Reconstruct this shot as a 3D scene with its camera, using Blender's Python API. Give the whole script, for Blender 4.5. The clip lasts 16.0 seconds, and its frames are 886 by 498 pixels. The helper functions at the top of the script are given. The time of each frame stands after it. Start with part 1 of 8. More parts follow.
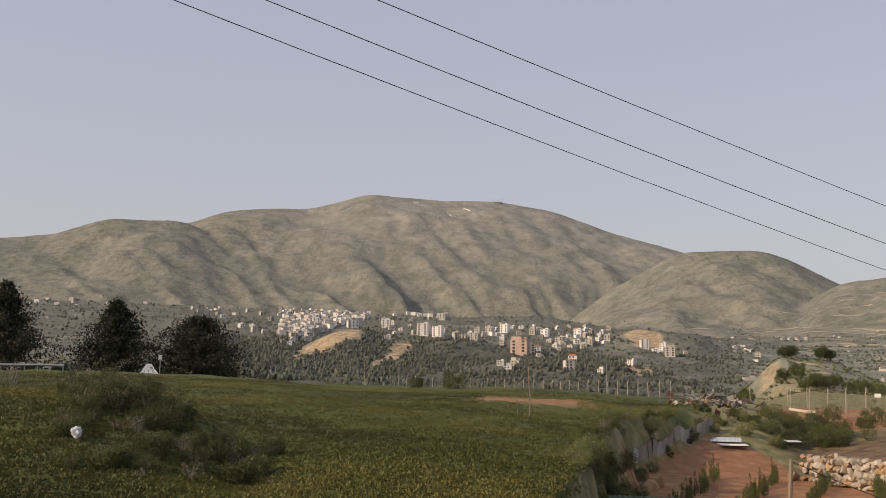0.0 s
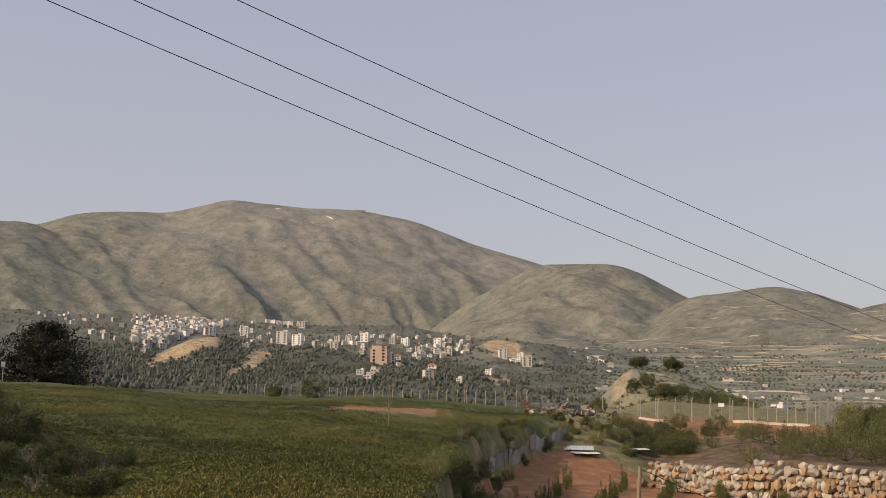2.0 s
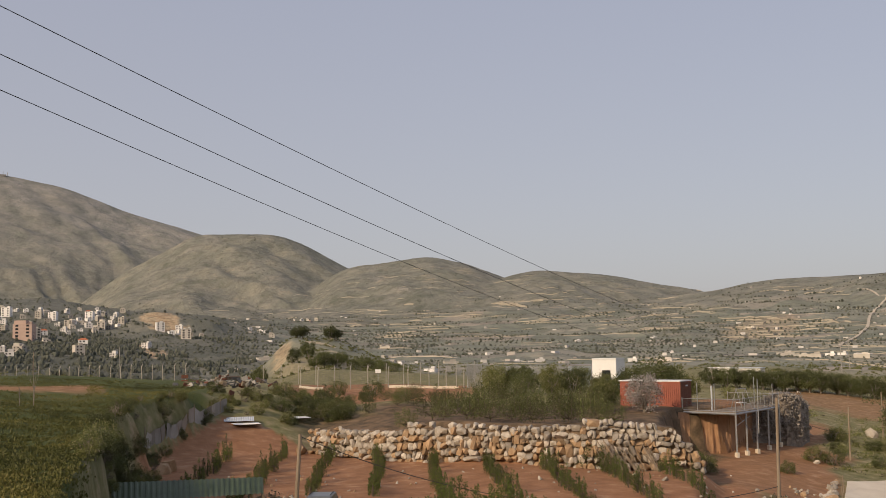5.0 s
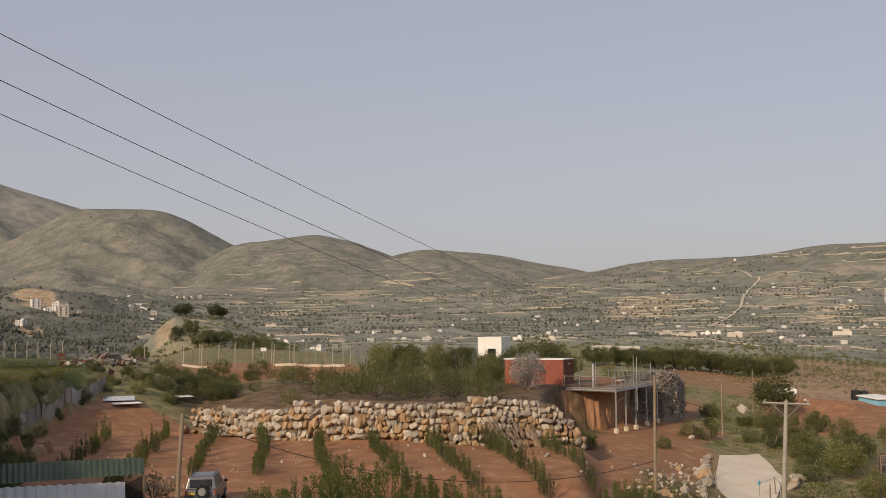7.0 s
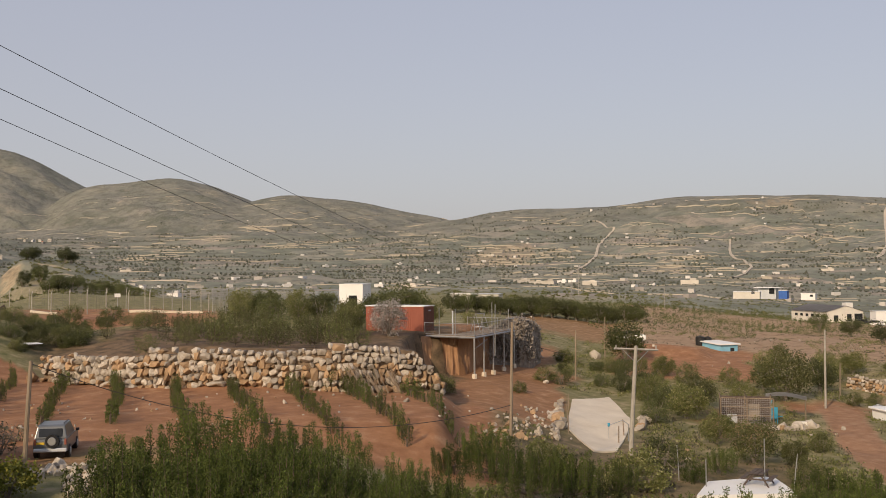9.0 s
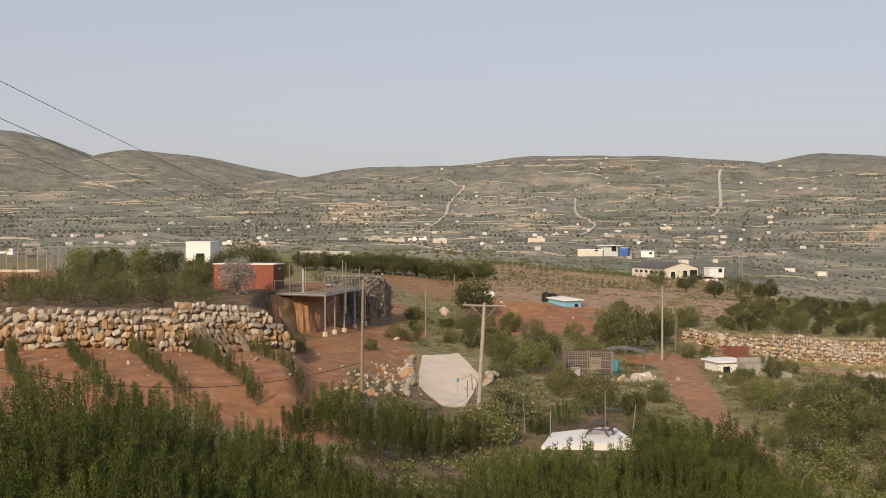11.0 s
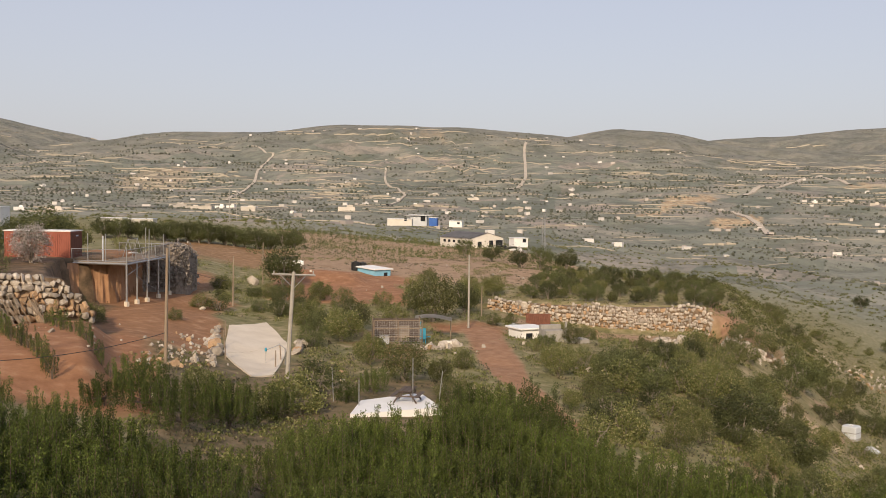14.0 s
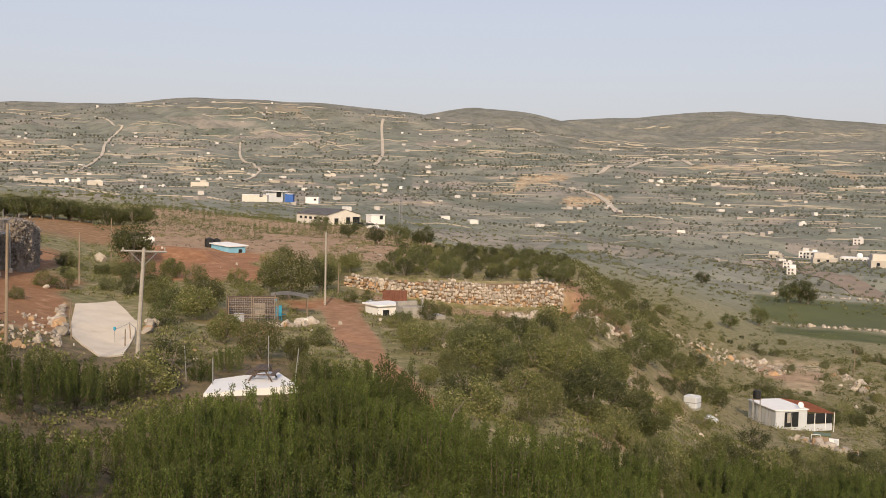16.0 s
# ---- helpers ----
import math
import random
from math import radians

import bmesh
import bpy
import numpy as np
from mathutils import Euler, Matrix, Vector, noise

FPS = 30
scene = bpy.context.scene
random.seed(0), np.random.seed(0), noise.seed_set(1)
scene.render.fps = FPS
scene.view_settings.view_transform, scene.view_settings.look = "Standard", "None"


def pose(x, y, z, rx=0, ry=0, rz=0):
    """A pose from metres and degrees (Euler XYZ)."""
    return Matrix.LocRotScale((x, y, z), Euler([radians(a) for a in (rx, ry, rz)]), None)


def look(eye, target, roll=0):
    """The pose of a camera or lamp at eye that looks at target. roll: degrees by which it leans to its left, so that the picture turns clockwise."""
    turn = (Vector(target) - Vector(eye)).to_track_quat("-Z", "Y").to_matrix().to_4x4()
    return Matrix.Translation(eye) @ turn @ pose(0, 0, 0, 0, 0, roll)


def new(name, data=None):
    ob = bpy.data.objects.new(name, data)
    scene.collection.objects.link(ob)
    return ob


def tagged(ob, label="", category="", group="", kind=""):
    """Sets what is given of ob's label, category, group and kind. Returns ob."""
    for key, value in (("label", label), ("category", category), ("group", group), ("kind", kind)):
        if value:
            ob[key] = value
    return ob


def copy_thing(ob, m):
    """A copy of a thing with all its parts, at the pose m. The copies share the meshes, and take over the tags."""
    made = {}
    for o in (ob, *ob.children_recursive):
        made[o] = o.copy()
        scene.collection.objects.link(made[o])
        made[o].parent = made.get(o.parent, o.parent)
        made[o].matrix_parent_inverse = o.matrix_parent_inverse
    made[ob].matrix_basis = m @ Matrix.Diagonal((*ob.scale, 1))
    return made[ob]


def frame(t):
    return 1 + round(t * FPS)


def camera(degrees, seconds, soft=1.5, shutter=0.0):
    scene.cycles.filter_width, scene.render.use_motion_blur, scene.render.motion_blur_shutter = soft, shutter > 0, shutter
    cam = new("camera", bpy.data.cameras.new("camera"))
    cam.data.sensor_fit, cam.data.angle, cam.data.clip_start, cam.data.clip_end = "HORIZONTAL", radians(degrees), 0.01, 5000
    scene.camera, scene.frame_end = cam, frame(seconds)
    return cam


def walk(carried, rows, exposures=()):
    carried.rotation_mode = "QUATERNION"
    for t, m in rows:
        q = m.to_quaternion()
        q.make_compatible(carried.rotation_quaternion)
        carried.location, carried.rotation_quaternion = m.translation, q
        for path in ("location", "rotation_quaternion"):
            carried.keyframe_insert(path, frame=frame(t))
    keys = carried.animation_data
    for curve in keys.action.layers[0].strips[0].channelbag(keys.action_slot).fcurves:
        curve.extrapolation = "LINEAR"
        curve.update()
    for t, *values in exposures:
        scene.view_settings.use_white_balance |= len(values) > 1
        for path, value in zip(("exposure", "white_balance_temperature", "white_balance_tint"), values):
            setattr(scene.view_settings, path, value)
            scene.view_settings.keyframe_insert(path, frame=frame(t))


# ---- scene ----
cam = camera(46.34, 16.0, soft=0.65)
# The camera turns where it stands: seconds, yaw, pitch, roll, on a stand tilted by TILT and LEAN.
TILT, LEAN = 6.5, -0.5
ROWS = [
    (0.0, 0.0, 0.0, 0.0),
    (0.5, -1.38, 0.37, -0.08),
    (1.0, -3.09, 0.42, -0.47),
    (1.5, -5.31, 0.73, -0.87),
    (2.0, -7.62, 0.57, -1.12),
    (2.5, -11.57, 0.11, -1.62),
    (3.0, -14.17, 0.32, -1.8),
    (3.5, -16.36, 0.31, -2.0),
    (4.0, -19.69, -0.07, -1.54),
    (4.5, -22.86, -0.38, -1.57),
    (5.0, -26.18, -0.63, -1.54),
    (5.2, -26.9, -0.66, -1.44),
    (7.3, -33.45, -1.92, -2.55),
    (7.5, -34.27, -2.24, -2.7),
    (8.0, -36.94, -2.8, -3.21),
    (8.5, -38.17, -3.62, -3.3),
    (9.0, -39.93, -4.14, -3.5),
    (9.5, -41.23, -5.36, -3.2),
    (9.7, -42.3, -5.57, -3.3),
    (11.8, -49.81, -6.34, -4.53),
    (12.0, -49.99, -6.6, -4.54),
    (12.5, -51.56, -6.3, -5.15),
    (13.0, -53.9, -6.4, -5.54),
    (13.5, -56.05, -6.72, -5.78),
    (14.0, -58.56, -6.69, -5.95),
    (14.5, -61.4, -7.37, -6.24),
    (15.0, -63.41, -7.24, -6.59),
    (15.5, -65.18, -7.26, -6.9),
    (16.0, -66.44, -7.08, -7.03),
]
walk(cam, [(t, pose(0, 0, 0, TILT, LEAN, 0) @ pose(0, 0, 0, 90 + pitch, roll, yaw)) for t, yaw, pitch, roll in ROWS],
     [(0, 0.14, 6800, 10), (3, 0.02, 6800, 10), (7.5, -0.05, 6850, 10), (9.5, 0.1, 6800, 10), (12, 0.2, 6720, 10), (16, 0.33, 6620, 10)])
# ---- world, sun, exposure ----
SUN_AZ, SUN_EL = 248.0, 27.0  # degrees clockwise from the first view, and above the horizon
world = bpy.data.worlds.new("world")
scene.world = world
world.use_nodes = True
wn = world.node_tree
sky = wn.nodes.new("ShaderNodeTexSky")
sky.sky_type, sky.sun_disc = "NISHITA", False
sky.sun_elevation, sky.sun_rotation = radians(SUN_EL), radians(SUN_AZ)
sky.air_density, sky.dust_density, sky.ozone_density, sky.altitude = 1.0, 6.0, 1.0, 900
wn.nodes["Background"].inputs["Strength"].default_value = 0.096
veil = wn.nodes.new("ShaderNodeMix")  # spring haze pales the blue evenly
veil.data_type = "RGBA"
veil.inputs[0].default_value = 0.62
horizon = wn.nodes.new("ShaderNodeTexCoord")
up_z = wn.nodes.new("ShaderNodeSeparateXYZ")
wn.links.new(horizon.outputs["Generated"], up_z.inputs[0])
tone = wn.nodes.new("ShaderNodeValToRGB")  # whiter low down, bluer overhead
tone.color_ramp.elements[0].position, tone.color_ramp.elements[0].color = 0.04, (0.63, 0.615, 0.665, 1)
tone.color_ramp.elements[1].position, tone.color_ramp.elements[1].color = 0.42, (0.52, 0.55, 0.70, 1)
gain = wn.nodes.new("ShaderNodeVectorMath")
gain.operation = "SCALE"
gain.inputs["Scale"].default_value = 10.0
wn.links.new(up_z.outputs["Z"], tone.inputs[0])
wn.links.new(tone.outputs[0], gain.inputs[0])
wn.links.new(gain.outputs[0], veil.inputs[7])
wn.links.new(sky.outputs[0], veil.inputs[6])
wn.links.new(veil.outputs[2], wn.nodes["Background"].inputs["Color"])
sun = new("sun", bpy.data.lights.new("sun", "SUN"))
sun.data.energy, sun.data.angle, sun.data.color = 3.2, radians(1.2), (1.0, 0.80, 0.58)
sa, se = radians(SUN_AZ), radians(SUN_EL)
sun.matrix_world = look((0, 0, 80), (-math.sin(sa) * math.cos(se), -math.cos(sa) * math.cos(se), 80 - math.sin(se)))
scene.view_settings.exposure = 0.0

RNG = np.random.default_rng(7)


# ---- materials ----
def material(name, rough=0.85, metal=0.0):
    m = bpy.data.materials.new(name)
    m.use_nodes = True
    b = m.node_tree.nodes["Principled BSDF"]
    b.inputs["Roughness"].default_value, b.inputs["Metallic"].default_value = rough, metal
    b.inputs["Specular IOR Level"].default_value = 0.3
    return m, m.node_tree, b


def node(tree, kind, **values):
    n = tree.nodes.new(kind)
    for key, v in values.items():
        n.inputs[key.replace("_", " ")].default_value = v
    return n


def ramp(tree, fac, stops):
    n = tree.nodes.new("ShaderNodeValToRGB")
    while len(n.color_ramp.elements) < len(stops):
        n.color_ramp.elements.new(0.5)
    for e, (p, c) in zip(n.color_ramp.elements, stops):
        e.position, e.color = p, (c if len(c) == 4 else (*c, 1))
    tree.links.new(fac, n.inputs[0])
    return n.outputs[0]


def mixed(tree, fac, a, b, blend="MIX"):
    n = tree.nodes.new("ShaderNodeMix")
    n.data_type, n.blend_type = "RGBA", blend
    for socket, v in ((n.inputs[0], fac), (n.inputs[6], a), (n.inputs[7], b)):
        if isinstance(v, bpy.types.NodeSocket):
            tree.links.new(v, socket)
        else:
            socket.default_value = v if isinstance(v, float) else (*v, 1)
    return n.outputs[2]


def noise_fac(tree, scale, detail=5.0, stretch=(1, 1, 1), coords="Object", rough=0.6):
    c = tree.nodes.new("ShaderNodeTexCoord")
    mp = node(tree, "ShaderNodeMapping", Scale=stretch)
    tree.links.new(c.outputs[coords], mp.inputs[0])
    n = node(tree, "ShaderNodeTexNoise", Scale=scale, Detail=detail, Roughness=rough)
    tree.links.new(mp.outputs[0], n.inputs["Vector"])
    return n.outputs[0]


def bumped(tree, bsdf, fac, strength=0.4, distance=0.05):
    b = node(tree, "ShaderNodeBump", Strength=strength, Distance=distance)
    tree.links.new(fac, b.inputs["Height"])
    tree.links.new(b.outputs[0], bsdf.inputs["Normal"])


def plain(name, a, b, scale=3.0, rough=0.85, metal=0.0, bump=0.2, each=0.0, stretch=(1, 1, 1)):
    """Two tones by noise at two scales, with a little relief; each: how far the pieces differ from one another."""
    m, t, p = material(name, rough, metal)
    f1, f2 = noise_fac(t, scale, stretch=stretch), noise_fac(t, scale * 9, 3.0, stretch=stretch)
    c = mixed(t, ramp(t, f1, [(0.35, (0, 0, 0)), (0.65, (1, 1, 1))]), a, b)
    c = mixed(t, 0.35, c, mixed(t, f2, a, b))
    if each:
        info = t.nodes.new("ShaderNodeObjectInfo")
        k = ramp(t, info.outputs["Random"], [(0.0, (1 - each,) * 3), (1.0, (1 + each * 0.4,) * 3)])
        c = mixed(t, 1.0, c, k, "MULTIPLY")
    t.links.new(c, p.inputs["Base Color"])
    if bump:
        bumped(t, p, f2, bump, 0.03)
    return m


def leafy(name, dark, light, tip=None, each=0.35, patch=0.0):
    """Foliage: every leaf and every plant a little different, with some light let through."""
    m, t, p = material(name, 0.6)
    geo, info = t.nodes.new("ShaderNodeNewGeometry"), t.nodes.new("ShaderNodeObjectInfo")
    c = mixed(t, geo.outputs["Random Per Island"], dark, light)
    if tip:
        c = mixed(t, ramp(t, geo.outputs["Random Per Island"], [(0.80, (0, 0, 0)), (0.9, (1, 1, 1))]), c, tip)
    k = ramp(t, info.outputs["Random"], [(0.0, (1 - each,) * 3), (1.0, (1 + each,) * 3)])
    c = mixed(t, 1.0, c, k, "MULTIPLY")
    if patch:
        f = ramp(t, noise_fac(t, patch, 5.0), [(0.36, (0.48, 0.5, 0.45)), (0.5, (0.95, 0.93, 0.9)), (0.66, (1.7, 1.42, 1.3))])
        c = mixed(t, 1.0, c, f, "MULTIPLY")
    t.links.new(c, p.inputs["Base Color"])
    tr = t.nodes.new("ShaderNodeBsdfTranslucent")
    t.links.new(c, tr.inputs["Color"])
    mx = t.nodes.new("ShaderNodeMixShader")
    mx.inputs[0].default_value = 0.25
    out = t.nodes["Material Output"]
    t.links.new(p.outputs[0], mx.inputs[1]), t.links.new(tr.outputs[0], mx.inputs[2])
    t.links.new(mx.outputs[0], out.inputs["Surface"])
    return m


M_STONE = plain("limestone", (0.34, 0.285, 0.22), (0.58, 0.52, 0.44), 2.2, bump=0.6, each=0.42)
M_STONE_OCHRE = plain("ochre_limestone", (0.33, 0.205, 0.11), (0.48, 0.34, 0.21), 2.2, bump=0.6, each=0.35)
M_RUBBLE = plain("packed_rubble", (0.10, 0.07, 0.045), (0.24, 0.17, 0.11), 2.5, bump=0.6)
M_CONCRETE = plain("pale_concrete", (0.58, 0.495, 0.38), (0.72, 0.63, 0.50), 0.4, bump=0.15)
M_GREY = plain("grey_concrete", (0.26, 0.24, 0.21), (0.38, 0.36, 0.32), 1.5, bump=0.2)
M_WOOD = plain("weathered_wood", (0.20, 0.15, 0.10), (0.34, 0.27, 0.20), 6, stretch=(1, 1, 0.1), each=0.2)
M_POLE = plain("grey_pole_concrete", (0.30, 0.275, 0.235), (0.40, 0.37, 0.32), 3.0)
M_DARKWOOD = plain("dark_timber", (0.07, 0.05, 0.04), (0.14, 0.11, 0.09), 6)
M_STEEL = plain("galvanised_steel", (0.34, 0.34, 0.33), (0.46, 0.46, 0.45), 5, 0.45, 0.6, 0.05)
M_DARKSTEEL = plain("dark_steel", (0.10, 0.10, 0.10), (0.17, 0.16, 0.15), 5, 0.5, 0.5, 0.05)
M_RED = plain("orange_red_paint", (0.255, 0.08, 0.052), (0.31, 0.10, 0.066), 1.2, 0.6, 0.0, 0.05)
M_WHITE = plain("white_paint", (0.74, 0.73, 0.70), (0.82, 0.81, 0.78), 0.8, 0.6, 0.0, 0.05)
M_CREAM = plain("cream_render", (0.62, 0.585, 0.51), (0.72, 0.685, 0.61), 0.6, 0.8, 0.0, 0.1, each=0.2)
M_PANEL = plain("grey_white_panel", (0.47, 0.495, 0.52), (0.56, 0.585, 0.61), 0.8, 0.5, 0.0, 0.05)
M_BLUE = plain("pale_blue_paint", (0.18, 0.42, 0.58), (0.26, 0.52, 0.66), 1.0, 0.6, 0.0, 0.05)
M_DEEPBLUE = plain("deep_blue_paint", (0.03, 0.10, 0.36), (0.05, 0.14, 0.42), 1.0, 0.6, 0.0, 0.05)
M_ROOFGREY = plain("grey_roof_sheet", (0.20, 0.19, 0.19), (0.28, 0.27, 0.26), 0.5, 0.6)
M_TILE = plain("terracotta_tile", (0.42, 0.13, 0.06), (0.52, 0.20, 0.10), 1.5, 0.8)
M_GREENROOF = plain("green_roof_sheet", (0.09, 0.13, 0.07), (0.13, 0.18, 0.10), 1.5, 0.5)
M_BLACK = plain("black_plastic", (0.012, 0.012, 0.013), (0.03, 0.03, 0.03), 2, 0.5)
M_RUST = plain("rusty_sheet", (0.12, 0.05, 0.035), (0.19, 0.085, 0.055), 3, 0.9)
M_CORR = plain("weathered_corrugated_sheet", (0.30, 0.28, 0.25), (0.48, 0.46, 0.42), 0.7, 0.6, 0.2, 0.1, each=0.4)
M_WIRE = plain("dark_wire", (0.03, 0.03, 0.03), (0.05, 0.05, 0.05), 2, 0.6)
M_SILVER = plain("silver_car_paint", (0.15, 0.155, 0.155), (0.20, 0.205, 0.205), 0.6, 0.3, 0.5, 0.0)
M_GLASS = plain("dark_window_glass", (0.02, 0.022, 0.025), (0.03, 0.033, 0.036), 1, 0.1, 0.0, 0.0)
M_TURQ = plain("turquoise_plastic", (0.04, 0.24, 0.36), (0.06, 0.31, 0.43), 1, 0.5)
M_YELLOW = plain("yellow_plate", (0.6, 0.4, 0.04), (0.65, 0.45, 0.06), 1, 0.5)
M_BARK = plain("bark", (0.07, 0.05, 0.035), (0.16, 0.125, 0.095), 8, bump=0.4)
M_PALEBARK = plain("pale_bark", (0.16, 0.13, 0.10), (0.30, 0.26, 0.21), 8, bump=0.4)
M_SHOOT = leafy("fresh_upright_foliage", (0.052, 0.069, 0.014), (0.088, 0.116, 0.022), (0.120, 0.154, 0.031))
M_OLIVE = leafy("olive_green_foliage", (0.086, 0.094, 0.027), (0.180, 0.186, 0.062), (0.27, 0.25, 0.12))
M_DARKLEAF = leafy("dark_foliage", (0.055, 0.064, 0.021), (0.112, 0.125, 0.043), (0.16, 0.165, 0.068))
M_OPENLEAF = leafy("feathery_orchard_foliage", (0.062, 0.072, 0.022), (0.125, 0.138, 0.042), (0.20, 0.20, 0.085))
M_CONIFER = leafy("dark_conifer_needles", (0.018, 0.022, 0.014), (0.04, 0.046, 0.028), each=0.15)
M_BLOSSOM = leafy("white_blossom", (0.34, 0.30, 0.27), (0.62, 0.57, 0.54), (0.09, 0.11, 0.05))
M_DRYBUSH = leafy("greyish_dry_foliage", (0.10, 0.085, 0.055), (0.19, 0.165, 0.11), (0.07, 0.09, 0.03))
M_YELLOWBUSH = leafy("yellow_green_foliage", (0.09, 0.11, 0.02), (0.22, 0.20, 0.04))
M_GRASS = leafy("field_grass", (0.086, 0.092, 0.025), (0.114, 0.119, 0.035), (0.128, 0.124, 0.043), each=0.1, patch=0.06)
# far foliage and pines: haze is put into these paler, greyer greens
M_HAZYTREE = leafy("hazy_distant_trees", (0.105, 0.113, 0.085), (0.165, 0.17, 0.128), each=0.1)
M_HAZYPINE = leafy("dark_pine_wood", (0.09, 0.098, 0.075), (0.13, 0.137, 0.105), each=0.1)


# ---- the lie of the land: camera at the origin, bearings clockwise from the first view ----
def lattice(ix, iy, seed):
    n = (ix.astype(np.int64) * 374761393 + iy.astype(np.int64) * 668265263 + seed * 974634541) & 0x7FFFFFFF
    n = ((n ^ (n >> 13)) * 1274126177) & 0x7FFFFFFF
    n = (n ^ (n >> 16)) & 0xFFFF
    return n / 32767.5 - 1.0


def value_noise(x, y, seed=0):
    x, y = np.asarray(x, float), np.asarray(y, float)
    ix, iy = np.floor(x), np.floor(y)
    fx, fy = x - ix, y - iy
    fx, fy = fx * fx * (3 - 2 * fx), fy * fy * (3 - 2 * fy)
    a, b = lattice(ix, iy, seed), lattice(ix + 1, iy, seed)
    c, d = lattice(ix, iy + 1, seed), lattice(ix + 1, iy + 1, seed)
    return (a + (b - a) * fx) * (1 - fy) + (c + (d - c) * fx) * fy


def fbm(x, y, seed=0, octaves=4):
    s, amp = 0.0, 0.5
    for k in range(octaves):
        s = s + amp * value_noise(x * 2 ** k, y * 2 ** k, seed + k)
        amp *= 0.5
    return s


BEARINGS = [-20, 0, 8.9, 10.5, 18, 30, 41, 50, 60, 72, 85, 105]
NEAR = {  # range: ground height by bearing
    12: [-3.0, -4.0, -6.0, -8.0, -9.0, -10, -11, -11.5, -12, -12.5, -13, -13],
    28: [-3.3, -3.45, -3.6, -8.8, -9.0, -9.6, -10.8, -11.8, -12.3, -13, -14.5, -15],
    45: [-2.7, -3.2, -3.6, -8.6, -8.7, -9.0, -10.6, -12, -12.7, -14, -16.5, -18],
    62: [-2.2, -3.1, -3.7, -8.4, -8.5, -8.6, -10.4, -12.4, -12.9, -14.5, -19, -21],
    77: [-1.8, -3.0, -3.8, -7.8, -8.4, -8.4, -9.9, -12.5, -13.1, -14.8, -21.5, -25],
    80: [-1.7, -3.0, -3.8, -7.5, -8.3, -5.9, -9.9, -12.3, -13.1, -14.6, -22, -25.5],
    100: [-1.0, -2.7, -3.6, -4.0, -6.3, -5.8, -9.8, -11.6, -13.2, -13.6, -26, -30],
    135: [-0.9, -2.6, -3.8, -4.2, -5.0, -5.4, -7.5, -11, -12.0, -11.9, -31, -38],
}
FAR = {
    180: [-3, -4.5, -5.2, -5.5, -6, -6, -7, -9.5, -11.6, -12.8, -36, -44],
    250: [-6, -8, -8, -8, -6, -9, -8, -10, -13, -22, -41, -48],
    400: [-10, -16, -14, -14, -6, -12, -10, -14, -20, -33, -46, -52],
    700: [5, -12, -18, -18, -10, -12, -12, -16, -22, -37, -47, -50],
    1200: [30, 15, 8, 6, 0, -6, -10, -8, -10, -15, -25, -28],
    2000: [112, 98, 62, 52, 24, 14, 12, 22, 36, 30, 12, 12],
}
RANGES = np.array([*NEAR, *FAR], float)
HEIGHTS = np.array([*NEAR.values(), *FAR.values()], float)
